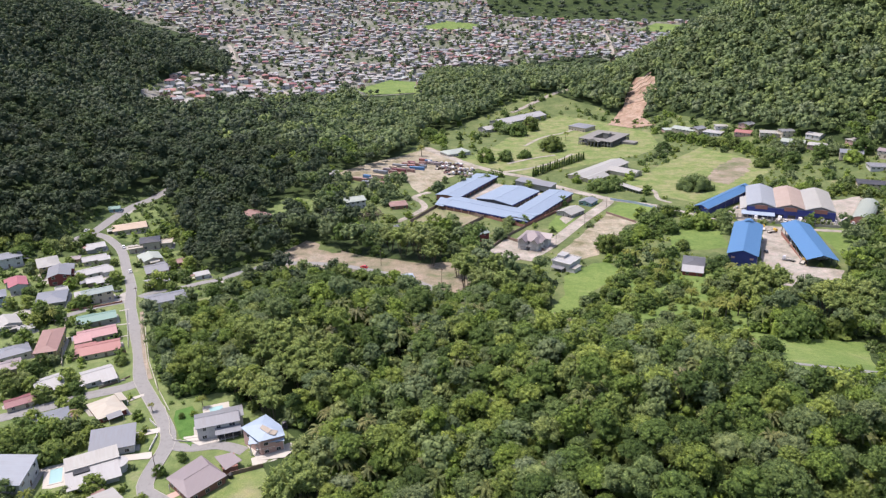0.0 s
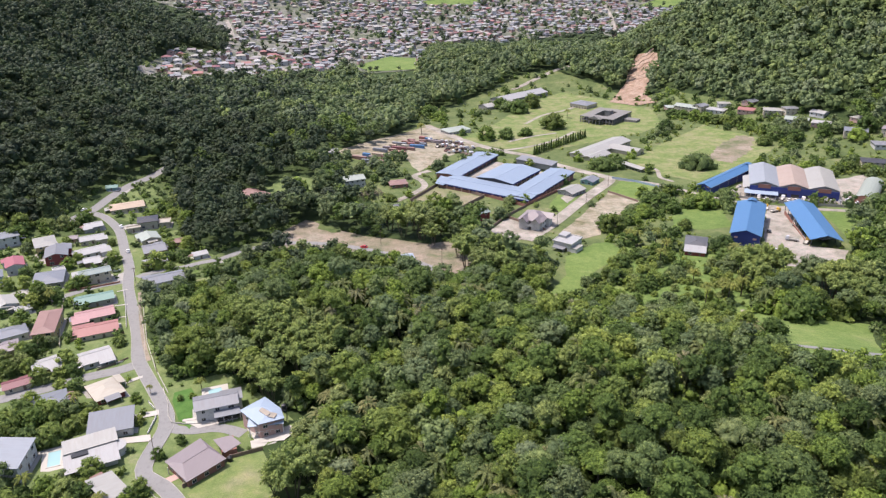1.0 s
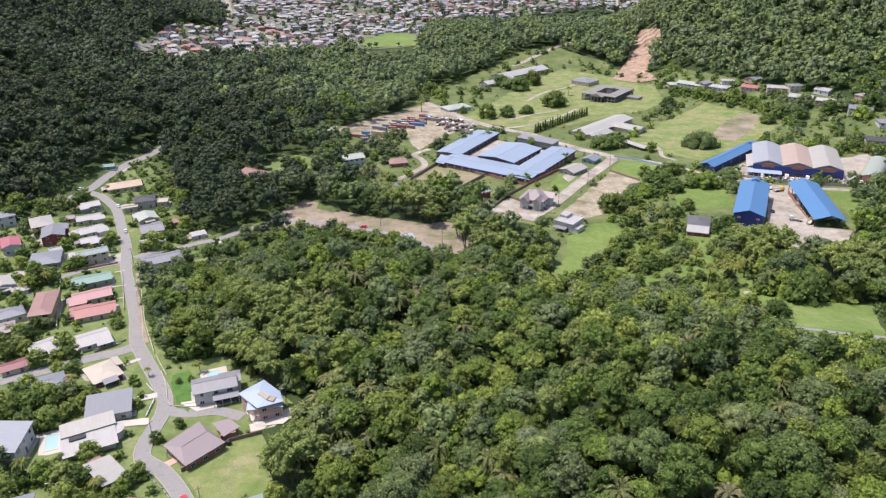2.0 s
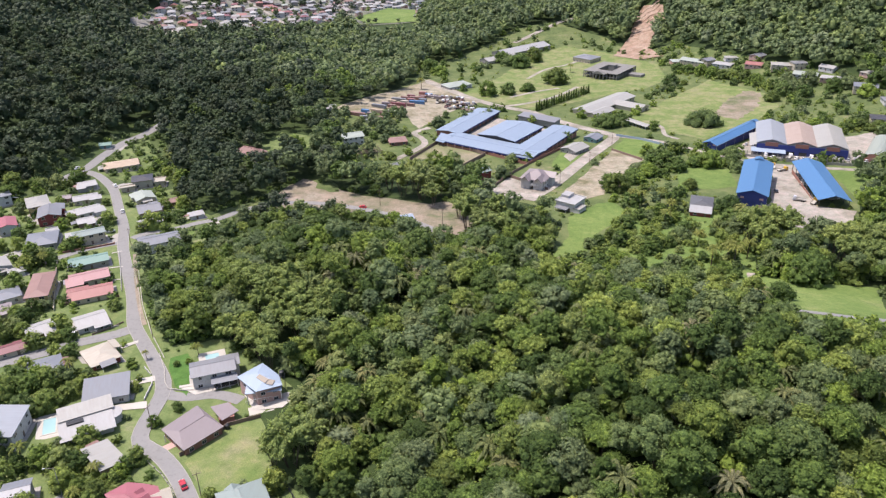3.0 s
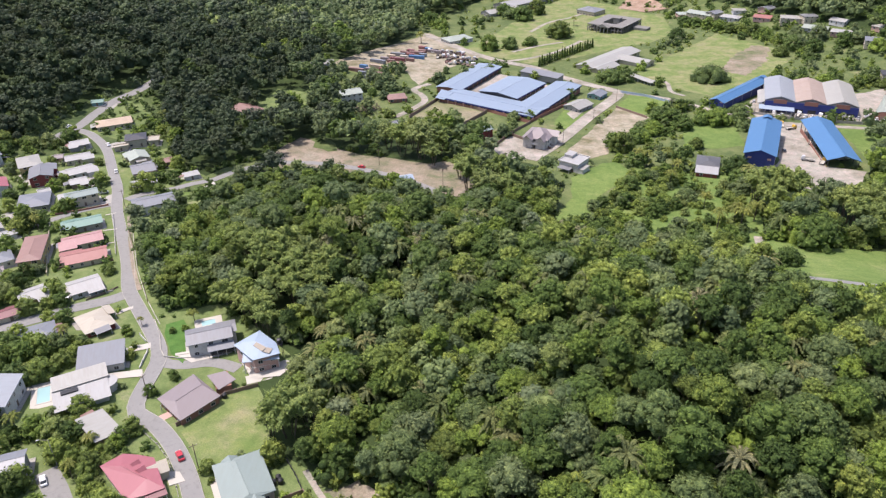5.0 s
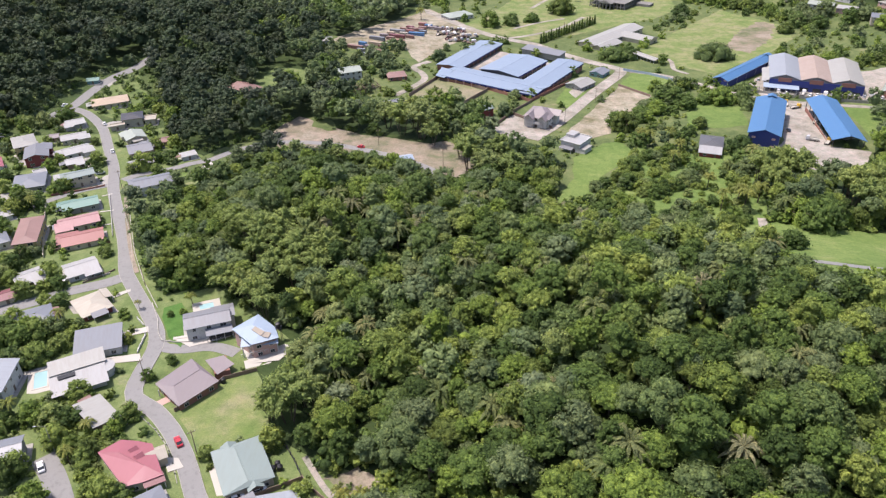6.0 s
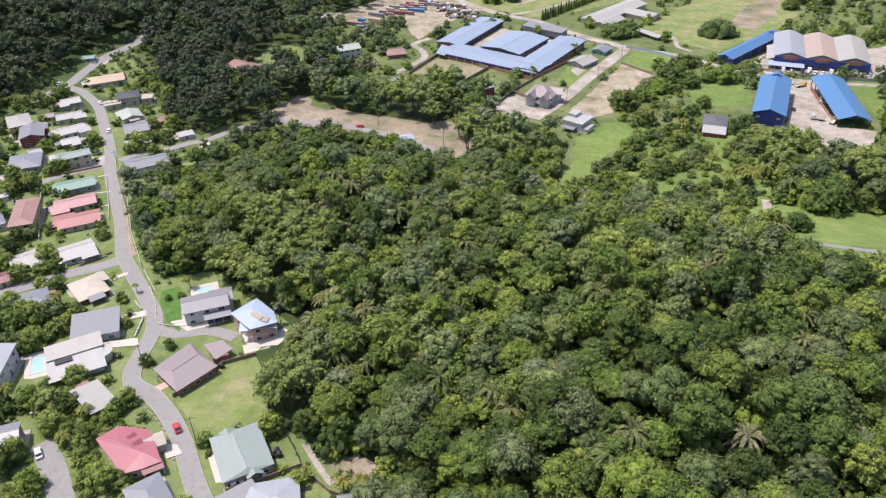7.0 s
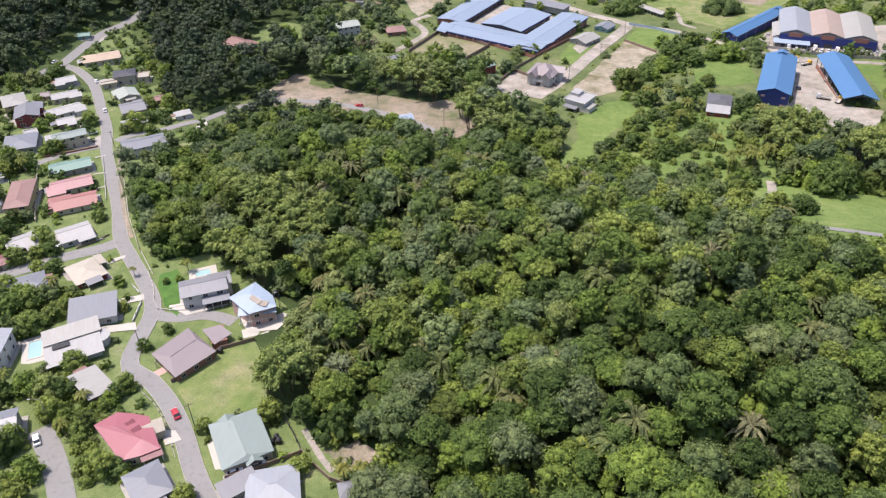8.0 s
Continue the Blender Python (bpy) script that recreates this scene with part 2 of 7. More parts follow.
WALLS = {
    "white": surface("white painted wall", (0.460, 0.454, 0.435, 1), 0.8, 0.08, 0.8, 5, 0.1, stain=(0.288, 0.275, 0.243, 1)),
    "cream": surface("cream painted wall", (0.426, 0.376, 0.284, 1), 0.8, 0.10, 0.8, 5, 0.1, stain=(0.256, 0.220, 0.170, 1)),
    "red": surface("dark red painted wall", (0.185, 0.039, 0.039, 1), 0.8, 0.15, 0.8, 5, 0.1),
    "pink": surface("pink painted wall", (0.412, 0.270, 0.234, 1), 0.8, 0.10, 0.8, 5, 0.1),
    "grey": surface("grey rendered wall", (0.270, 0.263, 0.248, 1), 0.9, 0.15, 0.8, 5, 0.2, stain=(0.156, 0.149, 0.135, 1)),
    "brown": surface("brown rendered wall", (0.192, 0.135, 0.106, 1), 0.9, 0.15, 0.8, 5, 0.2),
    "brick": surface("red block wall", (0.241, 0.114, 0.085, 1), 0.9, 0.2, 0.8, 5, 0.2),
    "blue": surface("pale blue painted wall", (0.256, 0.320, 0.391, 1), 0.8, 0.1, 0.8, 5, 0.1),
    "navy": surface("navy sheet cladding", (0.020, 0.034, 0.165, 1), 0.6, 0.15, 0.6, 5, 0.1),
    "yellow": surface("yellow painted wall", (0.426, 0.334, 0.142, 1), 0.8, 0.1, 0.8, 5, 0.1),
    "teal": surface("teal painted wall", (0.142, 0.256, 0.256, 1), 0.8, 0.1, 0.8, 5, 0.1),
}
WORD = {"sky": "pale blue", "slatepale": "pale blue-grey", "rustpale": "rusty pale", "slate": "blue-grey", "pale": "pale grey", "factory": "faded blue", "rust": "rusty brown", "sage": "grey-green", "beige": "beige tiled", "brick": "red block"}


def word(k):
    return WORD.get(k, k)


# ---- terrain ----
HILLS = [
    (-640, 1000, 150, 180, 260), (-395, 560, 40, 110, 120), (-590, 700, 70, 130, 180),
    (100, 1010, 18, 120, 80), (-120, 590, 10, 80, 60), (290, 960, 24, 45, 70), (480, 2150, 130, 380, 160), (-700, 2000, 120, 420, 300),
    (100, 165, 10.8, 42, 38), (45, 158, 16.0, 28, 32), (62, 212, 11.9, 36, 32), (5, 240, 10.5, 32, 30), (-48, 278, 13.1, 32, 18), (150, 120, 17.6, 50, 60), (130, 215, 10.2, 35, 40),
]


def height(x, y):
    """Height of the bare ground."""
    yc = np.clip(y, -400, 900)
    z = -0.047 * (yc - 190) + 0.011 * ((y - 1150) + np.sqrt((y - 1150) ** 2 + 20000.0))
    for cx, cy, a, sx, sy in HILLS:
        z = z + a * np.exp(-0.5 * ((x - cx) / sx) ** 2 - 0.5 * ((y - cy) / sy) ** 2)
    g = 220 * np.exp(-0.5 * ((x - 520) / 140) ** 2 - 0.5 * ((y - 930) / 220) ** 2) - 18
    return z + 0.5 * (g + np.sqrt(g * g + 60.0)) - 0.8


def inside(poly, x, y):
    """Which of the points lie in the polygon."""
    x, y = np.asarray(x, float), np.asarray(y, float)
    r = np.zeros(x.shape, bool)
    n = len(poly)
    for i in range(n):
        (x0, y0), (x1, y1) = poly[i], poly[(i + 1) % n]
        if y0 == y1:
            continue
        r ^= ((y0 > y) != (y1 > y)) & (x < (x1 - x0) * (y - y0) / (y1 - y0) + x0)
    return r


def mesh_of(name, verts, faces, material=None, smooth=False, tint=None):
    me = bpy.data.meshes.new(name)
    if isinstance(verts, np.ndarray):
        n, k = faces.shape
        me.vertices.add(len(verts))
        me.vertices.foreach_set("co", verts.astype(np.float32).ravel())
        me.loops.add(n * k)
        me.loops.foreach_set("vertex_index", faces.astype(np.int32).ravel())
        me.polygons.add(n)
        me.polygons.foreach_set("loop_start", np.arange(0, n * k, k, dtype=np.int32))
        me.update(calc_edges=True)
    else:
        me.from_pydata(verts, [], faces)
    if tint is not None:
        a = me.attributes.new("tint", "FLOAT", "POINT")
        a.data.foreach_set("value", tint.astype(np.float32))
    if material:
        me.materials.append(material)
    if smooth:
        me.polygons.foreach_set("use_smooth", np.ones(len(me.polygons), bool))
    return me


def part(name, data, material=None, parent=None, label="", at=None):
    """One mesh object under a thing or under a part. data: a mesh, or (verts, faces)."""
    me = data if isinstance(data, bpy.types.Mesh) else mesh_of(name, data[0], data[1], material)
    ob = new(name, me)
    if parent:
        ob.parent = parent
    if at is not None:
        ob.matrix_basis = at
    if label:
        ob["label"] = label
    return ob


def join(*shapes):
    V, F = [], []
    for v, f in shapes:
        k = len(V)
        V += list(v)
        F += [tuple(i + k for i in q) for q in f]
    return V, F


def box(cx, cy, z0, sx, sy, sz, yaw=0.0, bevel=0.0):
    c, s = math.cos(radians(yaw)), math.sin(radians(yaw))
    V = []
    for z, b in ((z0, 0.0), (z0 + sz - bevel, 0.0), (z0 + sz, bevel)) if bevel else ((z0, 0.0), (z0 + sz, 0.0)):
        for a, d in ((-1, -1), (1, -1), (1, 1), (-1, 1)):
            x, y = a * (sx / 2 - b), d * (sy / 2 - b)
            V.append((cx + x * c - y * s, cy + x * s + y * c, z))
    n = len(V) // 4
    F = [(3, 2, 1, 0), tuple(range(4 * n - 4, 4 * n))]
    for k in range(n - 1):
        F += [(4 * k + i, 4 * k + (i + 1) % 4, 4 * k + 4 + (i + 1) % 4, 4 * k + 4 + i) for i in range(4)]
    return V, F


def tube(points, radii, sides=7):
    """A tapered tube along points."""
    V, F = [], []
    for p, r in zip(points, radii):
        for i in range(sides):
            a = 2 * math.pi * i / sides
            V.append((p[0] + r * math.cos(a), p[1] + r * math.sin(a), p[2]))
    for k in range(len(points) - 1):
        F += [(k * sides + i, k * sides + (i + 1) % sides, (k + 1) * sides + (i + 1) % sides, (k + 1) * sides + i) for i in range(sides)]
    F.append(tuple(range(len(V) - sides, len(V))))
    F.append(tuple(reversed(range(sides))))
    return V, F


def bar(p, q, r=0.05, sides=4):
    """A straight round bar between two points."""
    p, q = Vector(p), Vector(q)
    d = (q - p).normalized()
    a = d.orthogonal().normalized()
    b = d.cross(a)
    V = [tuple(e + (a * math.cos(t) + b * math.sin(t)) * r) for e in (p, q) for t in (2 * math.pi * i / sides + 0.785 for i in range(sides))]
    F = [(i, (i + 1) % sides, sides + (i + 1) % sides, sides + i) for i in range(sides)]
    return V, F + [tuple(reversed(range(sides))), tuple(range(sides, 2 * sides))]


def slab(top, thick):
    """A sheet with thickness from its upper outline."""
    n = len(top)
    V = list(top) + [(x, y, z - thick) for x, y, z in top]
    return V, [tuple(range(n)), tuple(reversed(range(n, 2 * n)))] + [(i, n + i, n + (i + 1) % n, (i + 1) % n) for i in range(n)]


def thing(name, x, y, yaw=0.0, z=None, label="", category="", group="", kind=""):
    ob = new(name)
    ob.empty_display_size = 0.5
    ob.matrix_world = pose(x, y, float(height(x, y)) if z is None else z, 0, 0, yaw)
    return tagged(ob, label, category, group, kind)


# ---- ground, fields, lots ----
def steps(lo, a, b, hi, fine, grow):
    mid = list(np.arange(a, b + 0.1, fine))
    up, d = [], fine
    v = b
    while v < hi:
        d *= grow
        v += d
        up.append(v)
    dn, d, v = [], fine, a
    while v > lo:
        d *= grow
        v -= d
        dn.append(v)
    return np.array(dn[::-1] + mid + up)


gx, gy = steps(-3500, -300, 340, 3500, 6.0, 1.09), steps(-900, 90, 800, 4300, 6.0, 1.04)
GX, GY = np.meshgrid(gx, gy)
gv = np.stack([GX.ravel(), GY.ravel(), height(GX, GY).ravel()], 1)
gi = np.arange(len(gv)).reshape(GX.shape)
gf = np.stack([gi[:-1, :-1], gi[:-1, 1:], gi[1:, 1:], gi[1:, :-1]], -1).reshape(-1, 4)
ground = new("ground", mesh_of("ground", gv, gf, M_GROUND, True))
tagged(ground, "green undergrowth covering the valley floor and hills", "ground", kind="structure")


def patch(name, poly, material, label, lift=0.15, cell=6.0, ragged=0.8, kind="structure"):
    """A ground cover that follows the terrain, with a slightly ragged border."""
    rnd = random.Random(len(name) * 7 + int(poly[0][0]))
    edge = []
    for i in range(len(poly)):
        a, b = Vector(poly[i]), Vector(poly[(i + 1) % len(poly)])
        n = max(1, int((b - a).length / cell * 1.6))
        for k in range(n):
            q = a.lerp(b, k / n)
            edge.append(q + Vector((rnd.uniform(-ragged, ragged), rnd.uniform(-ragged, ragged))))
    xs, ys = [q.x for q in edge], [q.y for q in edge]
    X, Y = np.meshgrid(np.arange(min(xs), max(xs), cell), np.arange(min(ys), max(ys), cell))
    X, Y = X.ravel(), Y.ravel()
    ok = inside([tuple(q) for q in edge], X, Y)
    pts = edge + [Vector((float(x), float(y))) for x, y in zip(X[ok], Y[ok])]
    v, _, f, *_ = geometry.delaunay_2d_cdt(pts, [(i, (i + 1) % len(edge)) for i in range(len(edge))], [tuple(range(len(edge)))], 1, 1e-4)
    V = [(q.x, q.y, float(height(q.x, q.y)) + lift) for q in v]
    return tagged(new(name, mesh_of(name, V, [tuple(t) for t in f], material, True)), label, name.replace("_", " "), kind=kind)


def smooth_line(points, gap=4.0):
    P = [Vector(p) for p in points]
    P = [P[0] * 2 - P[1]] + P + [P[-1] * 2 - P[-2]]
    out = []
    for i in range(1, len(P) - 2):
        a, b, c, d = P[i - 1:i + 3]
        n = max(2, int((c - b).length / gap))
        for k in range(n):
            t = k / n
            out.append(0.5 * (2 * b + (c - a) * t + (2 * a - 5 * b + 4 * c - d) * t * t + (3 * b - a - 3 * c + d) * t ** 3))
    return out + [P[-2]]


def ribbon(name, spec, material, label, lift=0.2, thick=0.0, offset=0.0, width=None, category="road"):
    """A road or a kerb along a line on the terrain."""
    line = smooth_line(spec[0])
    w = (width or spec[1]) / 2
    V, F, cols = [], [], 5
    for i, p in enumerate(line):
        d = (line[min(i + 1, len(line) - 1)] - line[max(i - 1, 0)]).normalized()
        nrm = Vector((-d.y, d.x))
        for k in range(cols):
            q = p + nrm * (offset + w * (2 * k / (cols - 1) - 1))
            V.append((q.x, q.y, float(height(q.x, q.y)) + lift))
    n = len(V)
    for i in range(len(line) - 1):
        F += [(i * cols + k, (i + 1) * cols + k, (i + 1) * cols + k + 1, i * cols + k + 1) for k in range(cols - 1)]
    if thick:
        V += [(x, y, z - thick) for x, y, z in V]
        for i in range(len(line) - 1):
            F += [(i * cols, i * cols + n, (i + 1) * cols + n, (i + 1) * cols), ((i + 1) * cols - 1, (i + 2) * cols - 1, (i + 2) * cols - 1 + n, (i + 1) * cols - 1 + n)]
    return tagged(new(name, mesh_of(name, V, F, material, True)), label, category, kind="structure")


NEIGH = [(-261, 394), (-234, 403), (-226, 420), (-227, 441), (-219, 480), (-196, 521), (-192, 499), (-164, 452), (-140, 385), (-110, 359), (-120, 316), (-135, 314), (-125, 280), (-106, 247), (-96, 239), (-82, 244), (-72, 235), (-57, 218), (-47, 206), (-58, 197), (-54, 187), (-52, 173), (-44, 166), (-33, 157), (-21, 153), (-15, 146), (-19, 138), (-20, 121), (-57, 110), (-122, 123), (-147, 176), (-159, 211), (-224, 318)]
STRIP = [(-96, 388), (-93, 403), (-89, 414), (-83, 426), (-75, 422), (-57, 405), (-44, 397), (-26, 390), (-8, 382), (4, 387), (13, 376), (15, 353), (7, 335), (-5, 341), (-19, 355), (-42, 369), (-66, 379), (-88, 378)]
MID = [(-95, 582), (-63, 577), (-45, 639), (-25, 708), (-21, 777), (12, 812), (85, 936), (141, 964), (190, 900), (202, 833), (246, 815), (297, 684), (361, 570), (352, 517), (271, 413), (227, 433), (229, 395), (206, 351), (171, 336), (150, 363), (122, 369), (104, 374), (72, 315), (45, 308), (58, 351), (48, 377), (24, 393), (13, 429), (-16, 456), (-33, 437), (-59, 488), (-80, 531)]
GRASSR2 = [(102, 241), (121, 281), (128, 271), (146, 271), (172, 271), (147, 219), (127, 211), (111, 216), (101, 220)]
GRASSR = [(125, 279), (125, 269), (124, 246), (101, 226), (110, 219), (128, 225), (146, 225), (171, 267), (154, 273), (138, 267), (136, 283)]
ORCH = [(61, 299), (74, 330), (97, 372), (117, 361), (145, 367), (144, 334), (133, 294), (110, 247), (93, 251), (82, 278)]
TOWN = [(-314, 776), (-342, 871), (-341, 1034), (-300, 1073), (-346, 1288), (-477, 1476), (-633, 1616), (-792, 1784), (119, 1968), (125, 1848), (293, 1817), (448, 1805), (575, 1793), (473, 1570), (304, 1282), (276, 1380), (178, 1327), (116, 1286), (40, 1292), (-12, 1230), (-25, 1004), (-97, 1008), (-171, 957), (-247, 921), (-284, 823), (-302, 784)]
SCAR = [(181, 810), (218, 890), (229, 927), (244, 949), (259, 917), (253, 885), (233, 857), (223, 817), (227, 786), (203, 785)]
LOTW = [(-81, 568), (-59, 554), (-36, 582), (-26, 553), (-17, 527), (16, 593), (35, 614), (9, 664), (-11, 712), (-39, 652)]
LOT1 = [(-21, 462), (-1, 498), (26, 468), (9, 442), (-2, 450)]
LOTPALE = [(26, 401), (38, 425), (57, 402), (48, 388), (33, 383)]
ROADLOT = [(66, 397), (111, 476), (125, 454), (107, 428), (92, 409), (87, 391), (76, 385)]
LAWNA = [(65, 443), (79, 481), (88, 457), (73, 428)]
LAWNB = [(109, 476), (127, 508), (145, 484), (124, 458)]
LAWNC = [(45, 299), (50, 318), (59, 334), (63, 359), (81, 378), (90, 380), (94, 362), (72, 334), (60, 305)]
FIELDBIG = [(135, 549), (194, 627), (238, 678), (258, 638), (269, 613), (260, 580), (224, 534), (196, 514), (175, 495), (155, 517)]
PARK = [(9, 628), (48, 704), (93, 813), (138, 868), (177, 833), (214, 759), (206, 691), (177, 657), (130, 627), (72, 584), (46, 608)]
YARD = [(197, 435), (212, 438), (193, 368), (209, 360), (196, 340), (177, 336), (167, 343), (159, 358), (173, 378)]
YARD2 = [(190, 474), (212, 499), (272, 494), (296, 505), (264, 431), (232, 442), (188, 449)]
GREENR = [(226, 429), (260, 431), (234, 366), (216, 367), (221, 393)]
LAWND = [(135, 421), (155, 445), (170, 430), (163, 400), (146, 397), (132, 399)]
LAWNE = [(-75, 176), (-74, 182), (-69, 187), (-65, 195), (-56, 194), (-51, 175), (-49, 167), (-54, 168), (-63, 162), (-69, 167)]
LAWNF = [(-52, 167), (-44, 166), (-37, 158), (-32, 153), (-27, 145), (-27, 139), (-37, 139), (-44, 153)]
TURF = [(-98, 232), (-92, 235), (-86, 221), (-84, 209), (-90, 214)]
FIELD1 = [(-118, 1071), (-76, 1162), (-28, 1126), (-30, 1007), (-94, 1020)]
FIELD2 = [(-39, 1705), (18, 1780), (94, 1762), (85, 1710), (-20, 1674)]
FIELD3 = [(432, 1709), (495, 1785), (559, 1761), (505, 1683)]
GRASSHL = [(-231, 444), (-226, 464), (-215, 471), (-212, 454), (-217, 433), (-225, 425), (-232, 423)]
OPEN_SHED = [(147, 363), (168, 362), (202, 450), (184, 451)]
OPEN_YARD = [(160, 346), (196, 334), (242, 427), (205, 450)]
OPEN_DARK = [(122, 355), (137, 354), (150, 392), (133, 392)]
OPEN_FLAT = [(52, 349), (73, 348), (80, 381), (56, 383)]
OPEN_LANE = [(-31, 437), (-14, 439), (2, 492), (-4, 524), (-13, 527), (-11, 500), (-30, 467), (-58, 462), (-56, 443)]
OPEN_GREEN = [(-68, 485), (-50, 485), (-52, 506), (-70, 505)]
OPEN_RED = [(13, 419), (30, 418), (33, 444), (14, 445)]
OPEN_RUST = [(-34, 483), (-18, 483), (-18, 503), (-35, 503)]
OPEN_BROWN = [(-127, 454), (-106, 454), (-113, 474), (-131, 473)]
OPEN_CLEAR = [(-118, 462), (-118, 486), (-110, 513), (-82, 504), (-84, 484), (-101, 482), (-109, 470)]
OPEN_TRACK = [(-142, 326), (-124, 334), (-110, 351), (-102, 369), (-92, 386), (-103, 392), (-127, 367), (-147, 348)]
OPEN_SLOPE = [(-220, 404), (-213, 416), (-209, 438), (-206, 456), (-205, 479), (-216, 483), (-221, 460), (-224, 434)]
OPEN_PLOTS = [(-202, 426), (-180, 417), (-167, 427), (-177, 457), (-196, 493), (-202, 475), (-206, 438)]
OPEN_PALE = [(22, 381), (37, 418), (57, 405), (65, 405), (44, 369)]
OPEN_GATE = [(-18, 472), (6, 504), (33, 476), (31, 444), (18, 440), (1, 446)]
OPEN_MEADOW = [(111, 250), (126, 277), (136, 285), (143, 277), (167, 269), (145, 232), (120, 232), (108, 232)]
OPEN_PATH = [(96, 241), (114, 257), (126, 276), (131, 290), (126, 288), (118, 274), (101, 257)]
OPEN = (OPEN_PATH, OPEN_MEADOW, OPEN_PALE, OPEN_GATE, OPEN_SHED, OPEN_YARD, OPEN_DARK, OPEN_FLAT, OPEN_LANE, OPEN_GREEN, OPEN_RED, OPEN_RUST, OPEN_BROWN, OPEN_CLEAR, OPEN_TRACK, OPEN_SLOPE, OPEN_PLOTS)
MAIN = ([(-47, 122), (-57, 138), (-63, 148), (-69, 160), (-76, 171), (-84, 180), (-91, 185), (-93, 192), (-93, 201), (-93, 209), (-95, 217), (-102, 229), (-115, 249), (-120, 258), (-129, 281), (-150, 326), (-160, 353), (-172, 378), (-183, 401), (-191, 413), (-202, 425), (-210, 429)], 4.8)
TOP = ([(-219, 411), (-216, 422), (-212, 434), (-210, 457), (-206, 480), (-200, 494), (-196, 510), (-193, 525)], 6.0)
SIDE = ([(-118, 253), (-123, 249), (-134, 244), (-143, 238), (-152, 233), (-161, 228)], 6.0)
SIDE2 = ([(-155, 335), (-167, 328), (-176, 319), (-184, 309), (-193, 303)], 4.0)
SIDE3 = ([(-151, 340), (-146, 346), (-140, 349), (-132, 353), (-125, 359), (-116, 364), (-110, 372), (-103, 379), (-93, 384), (-82, 387), (-66, 385), (-54, 381), (-42, 375), (-30, 368), (-19, 360), (-9, 350), (-4, 343)], 4.6)
CUL = ([(-95, 214), (-90, 209), (-83, 208), (-77, 209), (-72, 208), (-66, 205)], 4.5)
LOW = ([(-90, 137), (-95, 146), (-101, 155), (-107, 162)], 6.0)
VALLEY = ([(45, 385), (63, 411), (89, 457), (116, 502), (115, 513), (102, 528), (84, 552), (68, 578), (43, 599), (18, 635), (-11, 695), (-19, 708)], 8.0)
LANE = ([(-30, 461), (-20, 476), (-12, 493), (-15, 507), (-20, 517), (-9, 530)], 4.5)
FARRD = ([(84, 886), (111, 919), (148, 964), (170, 984)], 6.0)
TOWNRD = ([(310, 1374), (342, 1557), (363, 1731)], 7.0)
TOWNRD2 = ([(-302, 1120), (-327, 1230), (-353, 1324), (-383, 1417)], 7.0)
TOWNRD3 = ([(-193, 997), (-240, 1085), (-288, 1158)], 6.0)
RIGHTRD = ([(107, 232), (116, 226), (133, 220), (150, 223)], 4.5)
TRACK1 = ([(80, 708), (102, 750), (128, 774), (155, 808)], 3.5)
TRACK2 = ([(38, 590), (69, 607), (96, 632), (120, 668)], 4.0)
TRACK3 = ([(57, 629), (81, 651), (103, 664)], 3.5)
TRACK4 = ([(154, 538), (156, 527), (153, 508), (159, 497)], 3.0)
TRACK5 = ([(-38, 160), (-35, 155), (-32, 150), (-29, 146)], 1.6)
PATH1 = ([(100, 247), (108, 255), (115, 263), (121, 271), (124, 277), (127, 286)], 3.4)
EAST = ([(123, 505), (147, 490), (178, 451), (206, 435), (258, 421)], 5.0)

